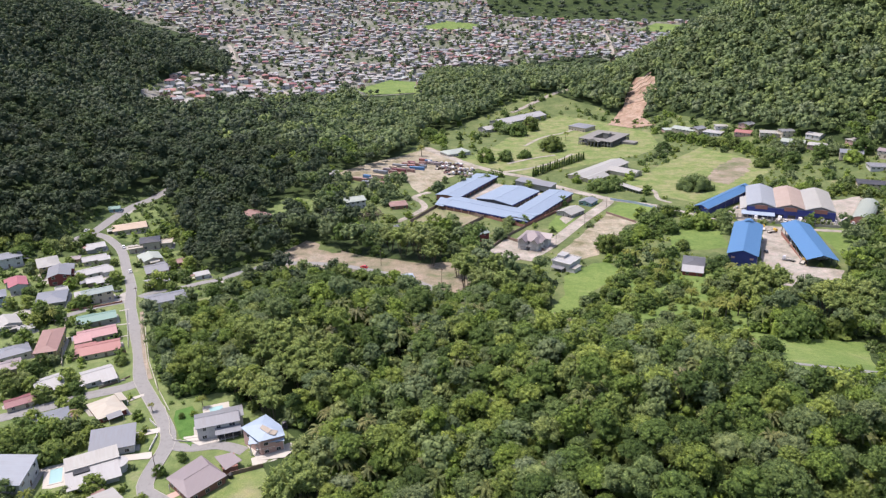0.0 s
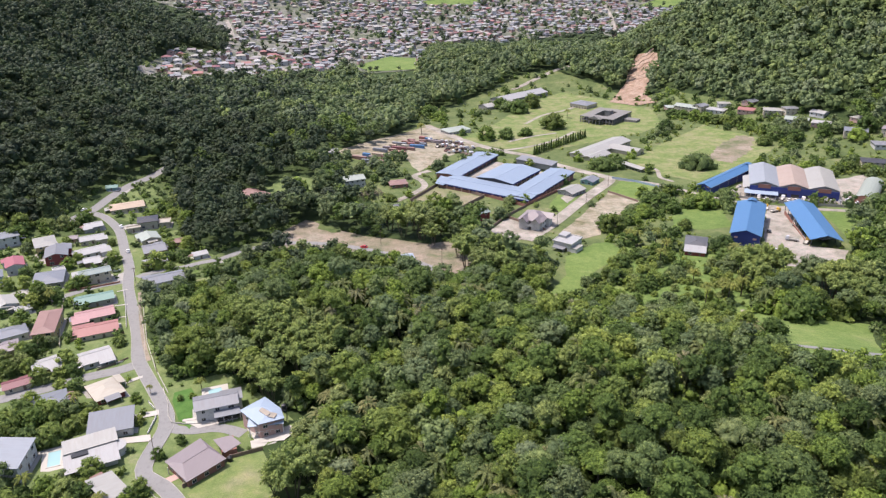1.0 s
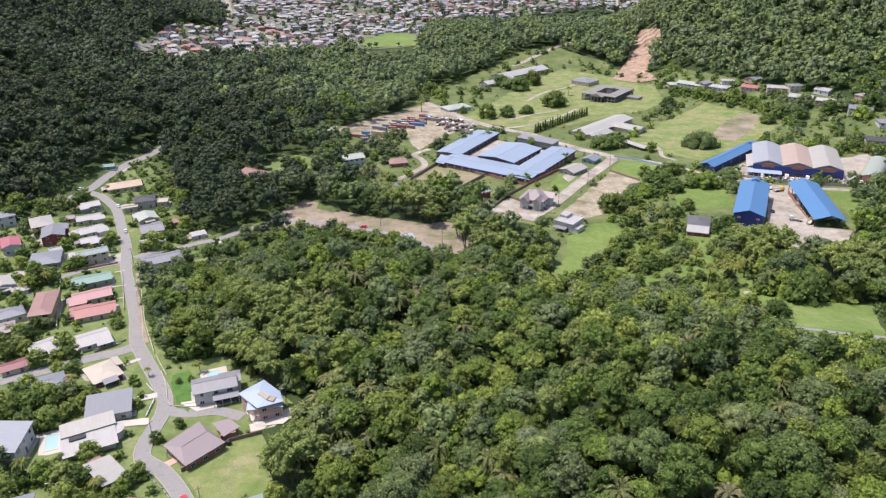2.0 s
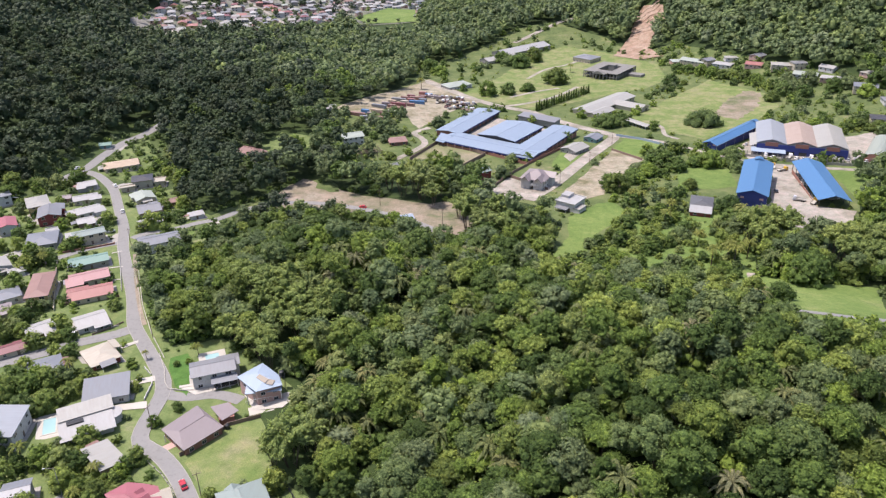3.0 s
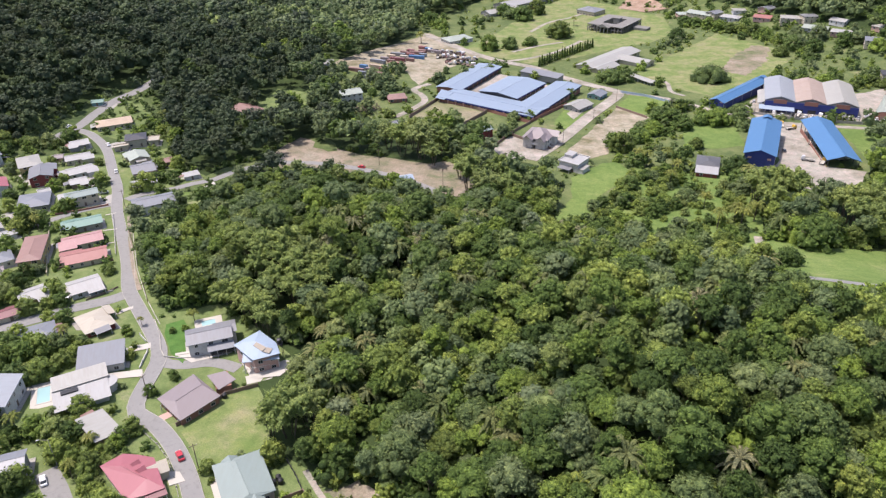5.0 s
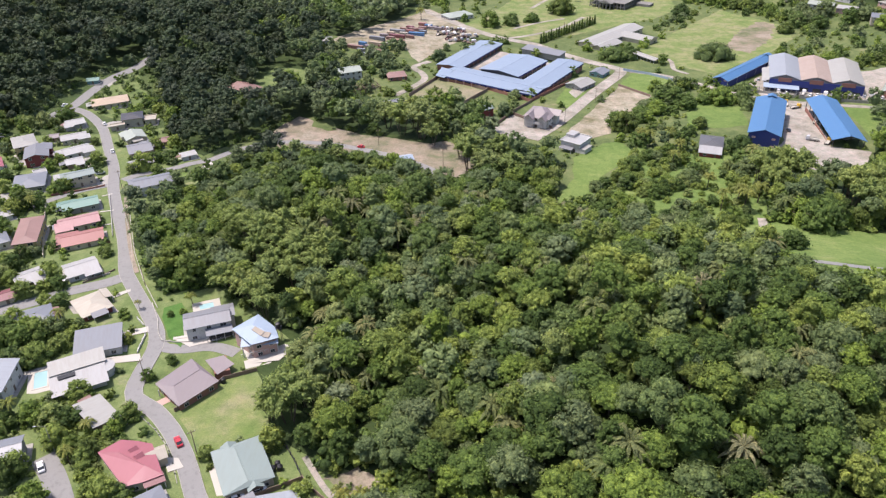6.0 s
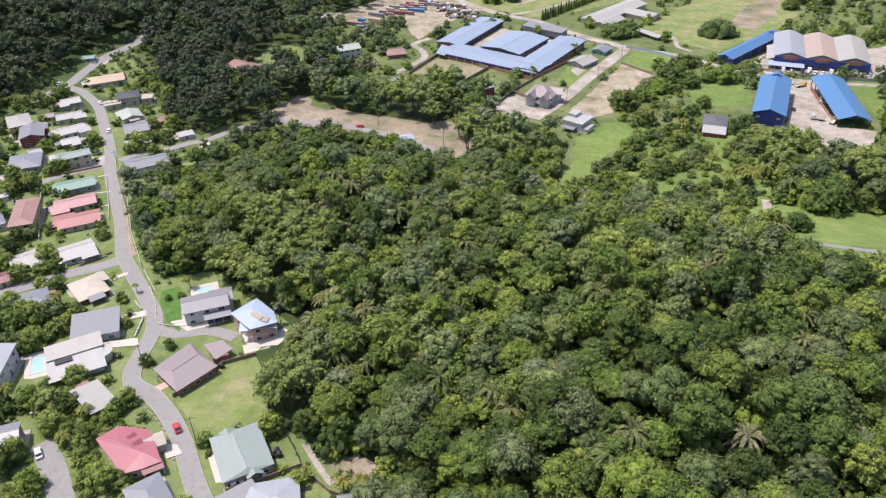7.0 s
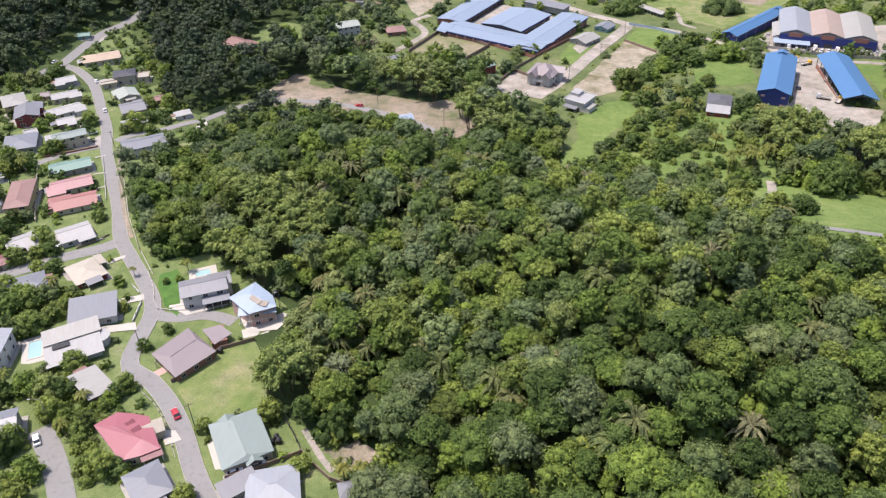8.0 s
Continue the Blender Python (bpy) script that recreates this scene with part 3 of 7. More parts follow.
for nm, poly, mat, lab, lift in (
    ("lawn", NEIGH, M_LAWN, "mown grass yards between the houses", 0.12),
    ("river_bank", STRIP, M_BANK, "bare brown earth bank along a track", 0.14),
    ("field", MID, M_ROUGH, "rough grass on the valley floor", 0.12),
    ("meadow", GRASSR, M_BRIGHT, "bright green meadow beside the wood", 0.20),
    ("meadow", GRASSR2, M_BRIGHT, "bright green meadow along the lane", 0.16),
    ("field", ORCH, M_BRIGHT, "grass under scattered fruit trees", 0.13),
    ("town_ground", TOWN, M_TOWN, "dry ground of the distant town", 0.5),
    ("landslip", SCAR, M_SCAR, "bare terraced red earth cut into the hillside", 0.6),
    ("scrap_yard", LOTW, M_DIRT, "pale dirt yard with stored vehicles", 0.24),
    ("vacant_lot", LOT1, M_FIELD, "fenced grass lot with bare patches", 0.24),
    ("vacant_lot", LOTPALE, M_GRAVEL, "cleared pale gravel lot inside a wall", 0.24),
    ("vacant_lot", ROADLOT, M_DIRT, "bare dirt lot beside the lane", 0.24),
    ("lawn", LAWNA, M_BRIGHT, "green grass plot beside the workshop", 0.24),
    ("lawn", LAWNB, M_BRIGHT, "green grass plot beside the lane", 0.24),
    ("meadow", LAWNC, M_BRIGHT, "long bright mown meadow", 0.24),
    ("playing_field", FIELDBIG, M_PLOT, "worn dry playing field", 0.24),
    ("park", PARK, M_PLOT, "mown park lawn with worn paths", 0.24),
    ("yard", YARD, M_GRAVEL, "pale dusty work yard", 0.26),
    ("yard", YARD2, M_GRAVEL, "pale concrete forecourt", 0.26),
    ("meadow", GREENR, M_BRIGHT, "bright green meadow behind the sheds", 0.22),
    ("lawn", LAWND, M_BRIGHT, "garden lawn with flower bed", 0.24),
    ("lawn", LAWNE, M_PLOT, "empty patchy grass plot beside the wood", 0.2),
    ("lawn", LAWNF, M_LAWN, "sloping back garden grass", 0.2),
    ("turf", TURF, M_TURF, "vivid green clipped turf garden", 0.24),
    ("playing_field", FIELD1, M_BRIGHT, "bright green sports ground beside the town", 0.9),
    ("playing_field", FIELD2, M_BRIGHT, "pale green sports ground in the town", 0.9),
    ("playing_field", FIELD3, M_BRIGHT, "pale green sports ground past the town", 0.9),
    ("bare_ground", [(-32, 152), (-28, 155), (-23, 155), (-18, 151), (-20, 147), (-26, 147)], M_BANK, "bare trodden earth at the edge of the wood", 0.24),
    ("bare_ground", [(203, 560), (230, 608), (254, 633), (264, 623), (246, 583), (216, 544)], M_BANK, "worn brown earth on the playing field", 0.29),
    ("clearing", OPEN_CLEAR, M_LAWN, "bright grass clearing among the trees", 0.2),
    ("clearing", [(-77, 424), (-65, 422), (-57, 404), (-64, 404), (-72, 411)], M_ROUGH, "rough green weeds on the bare bank", 0.24),
    ("lawn", [(-131, 348), (-124, 352), (-122, 343), (-127, 338)], M_BRIGHT, "small bright lawn beside the long house", 0.22),
    ("vacant_lot", [(-122, 348), (-116, 362), (-113, 357), (-115, 341)], M_PALECONC, "pale concrete yard at the end of the lane", 0.24),
    ("field", [(-124, 334), (-110, 349), (-102, 366), (-92, 380), (-94, 389), (-103, 392), (-117, 376), (-130, 354)], M_ROUGH, "weedy strip beside the lane", 0.14),
    ("slope", OPEN_SLOPE, M_WEEDS_SHADED, "green weedy slope above the road", 0.2),
    ("slope", OPEN_PLOTS, M_LAWN, "grass plots round the beige house", 0.21),
    ("slope", GRASSHL, M_WEEDS_SHADED, "rough grass slope beside the road", 0.2),
    ("slope", [(-261, 394), (-234, 403), (-226, 420), (-227, 441), (-219, 480), (-196, 521), (-192, 499), (-164, 452), (-150, 412), (-166, 400), (-180, 398), (-215, 392)], M_WEEDS_SHADED, "rough weedy slope round the upper houses", 0.17),
):
    patch(nm, poly, mat, lab, lift, (3.0 if nm == "bare_ground" else 8.0) if lift < 0.4 else 20.0, 1.6 if nm in ("bare_ground", "clearing") else 0.8)

for spec, lab, lift in ((MAIN, "worn grey asphalt street through the houses", 0.28), (TOP, "narrow grey asphalt road along the hill", 0.26), (SIDE, "grey asphalt side street", 0.25),
                        (SIDE2, "narrow grey side lane", 0.24), (SIDE3, "pale asphalt lane behind the houses", 0.27), (CUL, "short grey asphalt turning", 0.23),
                        (LOW, "grey asphalt lane below the houses", 0.25), (VALLEY, "pale dusty road past the workshop", 0.36), (LANE, "pale narrow concrete lane", 0.34),
                        (FARRD, "pale road at the foot of the woods", 0.5), (TOWNRD, "pale town street", 1.1), (TOWNRD2, "pale town street", 1.0), (TOWNRD3, "pale town street", 1.0),
                        (RIGHTRD, "grey lane across the meadow", 0.25), (PATH1, "bare dirt path", 0.24), (EAST, "pale lane to the sheds", 0.32),
                        (TRACK1, "worn dirt track across the park", 0.42), (TRACK2, "worn dirt track beside the park trees", 0.42), (TRACK3, "worn dirt track on the park grass", 0.40), (TRACK4, "pale dirt path from the walkway", 0.33), (TRACK5, "pale dirt path below the garden", 0.32)):
    ribbon("road", spec, M_GRAVEL if "dusty" in lab or "concrete" in lab or "town" in lab or "dirt" in lab or "foot" in lab or "sheds" in lab else M_ASPHALT, lab, lift)
for side in (-1, 1):
    ribbon("kerb", MAIN, M_CONC, "pale concrete kerb along the street", 0.36, 0.4, side * 2.5, 0.16, "kerb")


# ---- buildings ----
def gable_roof(L, W, eave, rise, over=0.5, thick=0.14):
    """Two slopes, ridge along x."""
    a, b, drop = L / 2 + over, W / 2 + over, rise * over / (W / 2)
    s = slab([(-a, -b, eave - drop), (a, -b, eave - drop), (a, 0, eave + rise), (-a, 0, eave + rise)], thick)
    n = slab([(-a, 0, eave + rise), (a, 0, eave + rise), (a, b, eave - drop), (-a, b, eave - drop)], thick)
    return join(s, n)


def hip_roof(L, W, eave, rise, over=0.6):
    a, b = L / 2 + over, W / 2 + over
    r = max(0.0, (L - W) / 2)
    z = eave - 0.15
    V = [(-a, -b, z), (a, -b, z), (a, b, z), (-a, b, z), (-r, 0, eave + rise), (r, 0, eave + rise), (-a, -b, z - 0.15), (a, -b, z - 0.15), (a, b, z - 0.15), (-a, b, z - 0.15)]
    F = [(0, 1, 5, 4), (1, 2, 5), (2, 3, 4, 5), (3, 0, 4), (0, 6, 7, 1), (1, 7, 8, 2), (2, 8, 9, 3), (3, 9, 6, 0), (9, 8, 7, 6)]
    if L <= W:
        V[4] = V[5] = (0, 0, eave + rise)
    return V, F


def shed_roof(L, W, eave, rise, over=0.4, thick=0.16):
    a, b = L / 2 + over, W / 2 + over
    return slab([(-a, -b, eave), (a, -b, eave), (a, b, eave + rise), (-a, b, eave + rise)], thick)


def gable_walls(L, W, eave, rise):
    a, b = L / 2, W / 2
    V = [(-a, -b, -1.2), (a, -b, -1.2), (a, b, -1.2), (-a, b, -1.2), (-a, -b, eave), (a, -b, eave), (a, b, eave), (-a, b, eave), (-a, 0, eave + rise), (a, 0, eave + rise)]
    F = [(3, 2, 1, 0), (0, 1, 5, 4), (2, 3, 7, 6), (1, 2, 6, 9, 5), (3, 0, 4, 8, 7), (4, 5, 9, 8), (8, 9, 6, 7)]
    return V, F


WIN_MESH = {}


def window_on(parent, x, y, z, yaw, w=1.3, h=1.1):
    """A framed window standing a little proud of the wall; yaw 0 faces -y."""
    key = (w, h)
    if key not in WIN_MESH:
        t = 0.09
        fr = join(box(0, 0, -h / 2 - t, w + 2 * t, 0.16, t), box(0, 0, h / 2, w + 2 * t, 0.16, t), box(-w / 2 - t / 2, 0, -h / 2, t, 0.16, h), box(w / 2 + t / 2, 0, -h / 2, t, 0.16, h), box(0, 0, -h / 2, 0.06, 0.13, h))
        WIN_MESH[key] = (mesh_of("window", *fr, M_FRAME), mesh_of("pane", *box(0, 0.0, -h / 2, w, 0.08, h), M_GLASS))
    fm, gm = WIN_MESH[key]
    ob = part("window", fm, None, parent, at=pose(x, y, z, 0, 0, yaw))
    part("pane", gm, None, ob)
    return ob


DOOR_MESH = []


def door_on(parent, x, y, z, yaw):
    if not DOOR_MESH:
        DOOR_MESH.append(mesh_of("door", *join(box(0, 0, 0, 0.95, 0.14, 2.05), box(0, -0.02, 0.15, 0.7, 0.14, 0.8), box(0, -0.02, 1.1, 0.7, 0.14, 0.8)), M_WOOD))
    part("door", DOOR_MESH[0], None, parent, "brown panelled door", at=pose(x, y, z, 0, 0, yaw))


def ring_windows(root, L, W, eave, floors, rnd, per=3.2, skip=()):
    for fl in range(floors):
        z = 1.55 + fl * 2.9
        if z + 0.6 > eave:
            break
        for side, (ln, off, yaw) in enumerate(((L, W / 2, 0), (L, W / 2, 180), (W, L / 2, 90), (W, L / 2, -90))):
            if side in skip:
                continue
            n = max(1, int((ln - 1.5) / per))
            for i in range(n):
                u = (i + 0.5) / n * ln - ln / 2 + rnd.uniform(-0.2, 0.2)
                w = rnd.choice((1.3, 1.3, 1.8, 0.9))
                if fl == 0 and side == 0 and i == n // 2:
                    door_on(root, u, -off - 0.02, 0.0, 0)
                    continue
                x, y = ((u, -off - 0.03), (-u, off + 0.03), (off + 0.03, u), (-off - 0.03, -u))[side]
                window_on(root, x, y, z, yaw, w)


def house(x, y, yaw, L, W, eave, roof="gable", col="white", wall="white", floors=1, rise=None, porch=0, label="", z=None, win=True, extra=""):
    """A house: walls, roof, ridge cap, windows, door and perhaps a porch roof on posts."""
    rnd = random.Random(int(x * 13 + y * 7))
    kind = "two-storey house" if floors > 1 else "house"
    root = thing("house", x, y, yaw, z, label or "%s %s with a %s metal roof%s" % (word(wall), kind, word(col), extra), "house", "houses of the valley")
    over = 0.55
    l, w = L - 2 * over, W - 2 * over
    rise = rise if rise is not None else w * (0.10 if roof == "hip" else 0.14)
    if roof == "gable":
        part("wall", gable_walls(l, w, eave, rise - 0.1), WALLS[wall], root)
        part("roof", gable_roof(l, w, eave, rise, over), ROOFS[col], root)
        part("ridge_cap", join(box(0, 0, eave + rise - 0.06, L + 0.04, 0.34, 0.12)), ROOFS[col], root)
    elif roof == "hip":
        part("wall", box(0, 0, -1.2, l, w, eave + 1.1), WALLS[wall], root)
        part("roof", hip_roof(l, w, eave, rise, over), ROOFS[col], root)
        if l > w + 0.5:
            part("ridge_cap", box(0, 0, eave + rise - 0.08, l - w + 0.4, 0.3, 0.12), ROOFS[col], root)
    elif roof == "shed":
        V, F = box(0, 0, -1.2, l, w, eave + 1.1)
        V = [(a, b, c + (rise * (b + w / 2) / w if c > 0 else 0)) for a, b, c in V]
        part("wall", (V, F), WALLS[wall], root)
        part("roof", shed_roof(l, w, eave, rise, over), ROOFS[col], root)
    else:
        part("wall", box(0, 0, -1.2, l, w, eave + 1.2), WALLS[wall], root)
        part("roof", box(0, 0, eave, L, W, 0.25), ROOFS[col], root)
        part("parapet", join(box(0, -W / 2 + 0.1, eave + 0.25, L, 0.2, 0.4), box(0, W / 2 - 0.1, eave + 0.25, L, 0.2, 0.4), box(-L / 2 + 0.1, 0, eave + 0.25, 0.2, W - 0.4, 0.4), box(L / 2 - 0.1, 0, eave + 0.25, 0.2, W - 0.4, 0.4)), WALLS[wall], root)
    if win:
        ring_windows(root, l, w, eave, floors, rnd)
    if y < 480 and x < 0:
        part("apron", box(0, 0, -0.8, L + 1.6, W + 1.6, 1.02), M_CONC, root, "worn concrete apron")
        if roof == "gable" and L > 9 and not porch:
            sx, sy = rnd.choice((-1, 1)), rnd.choice((-1, 1))
            al, aw = L * rnd.uniform(0.34, 0.48), W * rnd.uniform(0.62, 0.8)
            annex = part("annex", gable_walls(al, aw, eave - 0.35, aw * 0.12), WALLS[wall], root, at=pose(sx * (l / 2 - al * 0.25), sy * W * 0.24, 0))
            part("roof", gable_roof(al, aw, eave - 0.3, aw * 0.12, 0.5), ROOFS[col], annex)
        if rnd.random() < 0.55:
            sd = rnd.choice((-1, 1))
            cl = rnd.uniform(2.6, 3.6)
            part("lean_to", slab([(sd * l / 2, -w * 0.3, 2.9), (sd * (l / 2 + cl), -w * 0.3, 2.45), (sd * (l / 2 + cl), w * 0.25, 2.45), (sd * l / 2, w * 0.25, 2.9)], 0.1), ROOFS[rnd.choice(("grey", "pale", col, "rust"))], root, "sheet lean-to roof")
            for yy in (-w * 0.28, w * 0.23):
                part("post", box(sd * (l / 2 + cl - 0.2), yy, -0.8, 0.14, 0.14, 3.2), M_FRAME, root)
    if porch:
        pl, pd = L * 0.5, 2.6
        px = (L / 2 - pl / 2) * porch
        part("porch_roof", slab([(px - pl / 2, -w / 2 - pd, 2.5), (px + pl / 2, -w / 2 - pd, 2.5), (px + pl / 2, -w / 2, 3.0), (px - pl / 2, -w / 2, 3.0)], 0.12), ROOFS[col], root)
        for k in range(3):
            part("porch_post", box(px - pl / 2 + 0.2 + k * (pl - 0.4) / 2, -w / 2 - pd + 0.25, -0.8, 0.18, 0.18, 3.25), M_FRAME, root)
    return root


def faceted_house(outline, ridge, eave, rise, col, wall, label, windows=2):
    """A house under a hipped roof of uneven outline; outline and ridge are points of the plan."""
    n = len(outline)
    cx, cy = sum(p[0] for p in outline) / n, sum(p[1] for p in outline) / n
    root = thing("house", cx, cy, 0, None, label, "house", "houses of the valley")
    O = [Vector((p[0] - cx, p[1] - cy)) for p in outline]
    if sum(a.x * b.y - b.x * a.y for a, b in zip(O, O[1:] + O[:1])) < 0:
        O.reverse()
    R = [Vector((p[0] - cx, p[1] - cy)) for p in ridge]
    near = [min(range(len(R)), key=lambda k: (R[k] - p).length) for p in O]
    V = [(p.x, p.y, eave) for p in O] + [(p.x, p.y, eave - 0.18) for p in O] + [(p.x, p.y, eave + rise) for p in R]
    F = [(i, n + i, n + (i + 1) % n, (i + 1) % n) for i in range(n)] + [tuple(reversed(range(n, 2 * n)))]
    for i in range(n):
        a, b = near[i], near[(i + 1) % n]
        F.append((i, (i + 1) % n, 2 * n + b) + ((2 * n + a,) if a != b else ()))
    part("roof", (V, F), ROOFS[col], root)
    if len(R) > 1:
        part("ridge_cap", bar((R[0].x, R[0].y, eave + rise), (R[1].x, R[1].y, eave + rise), 0.13, 5), ROOFS[col], root)
    I = [p * (1 - 0.75 / max(p.length, 1)) for p in O]
    V = [(p.x, p.y, -1.2) for p in I] + [(p.x, p.y, eave - 0.1) for p in I]
    part("wall", (V, [(i, (i + 1) % n, n + (i + 1) % n, n + i) for i in range(n)] + [tuple(range(n, 2 * n))]), WALLS[wall], root)
    for i in range(n):
        a, b = I[i], I[(i + 1) % n]
        d = b - a
        if d.length < 3:
            continue
        k = max(1, int(d.length / 3.4))
        for j in range(k):
            for z in (1.5, 4.4)[:windows if eave > 5 else 1]:
                q = a.lerp(b, (j + 0.5) / k) + Vector((d.y, -d.x)).normalized() * 0.03
                window_on(root, q.x, q.y, z, math.degrees(math.atan2(d.y, d.x)), 1.3)
    return root, cx, cy


# x, y, yaw, length, width, eave, roof, roof colour, wall colour, floors, porch
for row in (
    (-121.7, 231.8, 40, 10.5, 13.0, 3.2, "hip", "cream", "red", 1, 1),
    (-110.2, 209.4, 17, 14.3, 11.4, 4.0, "shed", "slate", "white", 1, 0),
    (-97.5, 175.9, 136, 13.0, 7.8, 4.0, "shed", "pale", "brown", 1, 0),
    (-71.4, 141.6, 36, 9.0, 11.2, 4.0, "hip", "slate", "white", 1, 0),
    (-77.9, 217.7, 19, 14.6, 9.2, 6.0, "gable", "grey", "white", 2, 0),
    (-50.3, 141.3, 35, 9.3, 5.4, 3.2, "shed", "grey", "grey", 1, 0),
    (-42.0, 140.4, 11, 12.6, 11.1, 3.4, "hip", "slatepale", "white", 1, 0),
    (-138.4, 224.0, 30, 13.1, 10.6, 3.6, "hip", "slate", "white", 1, 0),
    (-133.5, 188.6, 97, 15.0, 13.1, 6.5, "shed", "slatepale", "white", 2, 0),
    (-114.3, 160.9, 20, 7.4, 8.1, 5.0, "gable", "slate", "grey", 2, 0),
    (-135.4, 256.3, 34, 11.8, 10.8, 3.4, "gable", "white", "white", 1, 1),
    (-151.7, 250.3, 40, 10.6, 9.6, 3.6, "gable", "white", "brown", 1, 1),
    (-155.9, 237.1, 33, 10.0, 6.6, 3.2, "gable", "maroon", "cream", 1, 0),
    (-166.0, 281.7, 106, 22.0, 9.2, 6.0, "hip", "rust", "yellow", 2, 0),
    (-144.4, 279.8, 24, 16.0, 10.6, 3.5, "gable", "salmon", "cream", 1, 0),
    (-151.8, 294.0, 27, 16.0, 9.6, 3.8, "gable", "pink", "cream", 1, 0),
    (-158.2, 310.6, 27, 15.1, 9.0, 3.8, "gable", "green", "grey", 1, 0),
    (-168.6, 336.1, 30, 13.2, 7.5, 6.0, "gable", "teal", "cream", 2, 0),
    (-199.7, 405.8, 30, 10.0, 9.4, 3.6, "gable", "white", "grey", 1, 0),
    (-192.7, 387.0, 28, 13.0, 8.8, 3.6, "gable", "white", "cream", 1, 0),
    (-184.6, 370.4, 36, 13.0, 9.8, 3.6, "gable", "white", "white", 1, 0),
    (-180.1, 357.0, 30, 8.4, 8.0, 3.4, "gable", "white", "brown", 1, 1),
    (-203.1, 387.6, 16, 5.4, 6.4, 3.0, "gable", "brown", "pink", 1, 0),
    (-190.4, 343.5, 34, 5.8, 7.4, 3.0, "flat", "white", "white", 1, 0),
    (-211.8, 374.4, 31, 11.0, 16.0, 5.5, "hip", "pale", "yellow", 2, 0),
    (-199.8, 361.9, 23, 11.4, 15.5, 5.5, "gable", "grey", "red", 2, 0),
    (-190.5, 333.4, 20, 14.0, 16.0, 4.0, "hip", "slate", "grey", 1, 0),
    (-214.5, 348.3, 31, 9.0, 13.0, 5.0, "gable", "red", "white", 2, 0),
    (-197.5, 306.0, 40, 10.2, 12.0, 4.0, "gable", "pale", "white", 1, 0),
    (-171.5, 413.6, 19, 11.6, 11.0, 5.0, "hip", "dark", "cream", 2, 0),
    (-162.2, 415.0, 13, 6.4, 7.9, 3.5, "flat", "cream", "cream", 1, 0),
    (-162.6, 390.1, 32, 10.6, 12.0, 3.8, "gable", "sage", "cream", 1, 0),
    (-154.0, 373.1, 27, 11.8, 12.8, 3.8, "gable", "grey", "pink", 1, 0),
    (-147.5, 355.7, 40, 10.8, 8.6, 3.6, "gable", "white", "white", 1, 0),
    (-132.6, 329.0, 28, 16.6, 10.6, 5.5, "gable", "slate", "white", 2, 0),
    (-192.8, 438.4, 25, 20.2, 12.6, 3.8, "hip", "beige", "cream", 1, 0),
    (-213.8, 469.3, 14, 7.6, 7.0, 3.0, "gable", "green", "teal", 1, 0),
    (-179.9, 276.7, 35, 14.0, 10.0, 4.0, "hip", "slate", "white", 1, 0),
    (-175.7, 262.8, 30, 11.0, 9.0, 4.0, "gable", "brown", "cream", 1, 0),
    (-236.0, 379.0, 35, 15.0, 11.0, 6.0, "hip", "slate", "white", 2, 0),
    (-218.0, 331.0, 30, 13.0, 10.0, 5.5, "hip", "slate", "blue", 2, 0),
    (-187.0, 301.5, 38, 7.0, 6.0, 3.0, "gable", "white", "white", 1, 0),
    (-191.0, 366.0, 28, 6.0, 5.0, 3.2, "shed", "white", "red", 1, 0),
    (-178.5, 339.0, 28, 7.0, 5.0, 3.0, "shed", "white", "white", 1, 0),
    (-146.0, 384.0, 28, 8.0, 7.0, 3.6, "gable", "rust", "brown", 1, 0),
    (-176.5, 404.0, 25, 8.0, 4.0, 3.0, "flat", "cream", "cream", 1, 0),
    (-127.5, 366.0, 30, 8.0, 5.0, 3.0, "shed", "white", "white", 1, 0),
    (-61.0, 494.7, 23, 15.4, 12.0, 6.0, "gable", "sage", "white", 2, 0),
    (-30.4, 494.7, 13, 12.6, 11.5, 3.4, "hip", "rust", "brick", 1, 0),
    (-29.6, 439.9, 29, 10.8, 8.4, 3.2, "flat", "grey", "white", 1, 0),
    (21.4, 424.3, 29, 10.6, 10.0, 5.5, "gable", "teal", "red", 2, 0),
    (66.0, 373.0, -38, 11.5, 12.8, 5.0, "flat", "white", "white", 2, 0),
    (85.0, 474.0, -45, 12.5, 16.0, 3.5, "gable", "pale", "grey", 1, 0),
    (101.5, 498.2, -38, 10.0, 11.5, 3.5, "gable", "slate", "teal", 1, 0),
    (133.8, 370.9, -20, 11.6, 14.5, 3.8, "hip", "charcoal", "white", 1, 0),
    (129.6, 359.6, -20, 11.0, 7.5, 3.0, "shed", "white", "red", 1, 0),
    (12.9, 671.4, 30, 24.0, 16.0, 4.0, "hip", "sage", "white", 1, 0),
    (149.9, 790.1, -45, 22.0, 20.0, 5.0, "hip", "grey", "cream", 2, 0),
    (-88.0, 560.0, 20, 18.0, 10.0, 3.4, "gable", "pale", "white", 1, 0),
):
    x, y, yaw, L, W, eave, roof, col, wall, floors, porch = row
    eave *= 0.84 if floors == 1 else 0.94
    if W > L + 1 and roof in ("gable", "hip"):
        L, W, yaw = W, L, yaw + 90
    house(x, y, yaw, L, W, eave, roof, col, wall, floors, porch=porch)
house(-120.5, 468.0, -42, 20, 13, 3.0, "gable", "rust", "grey", 1, label="abandoned grey house with a rusty brown roof among trees")
flat_house = next(o for o in scene.objects if o.name.startswith("house") and o.parent is None and abs(o.location.x - 66.0) < 0.1 and abs(o.location.y - 373.0) < 0.1)
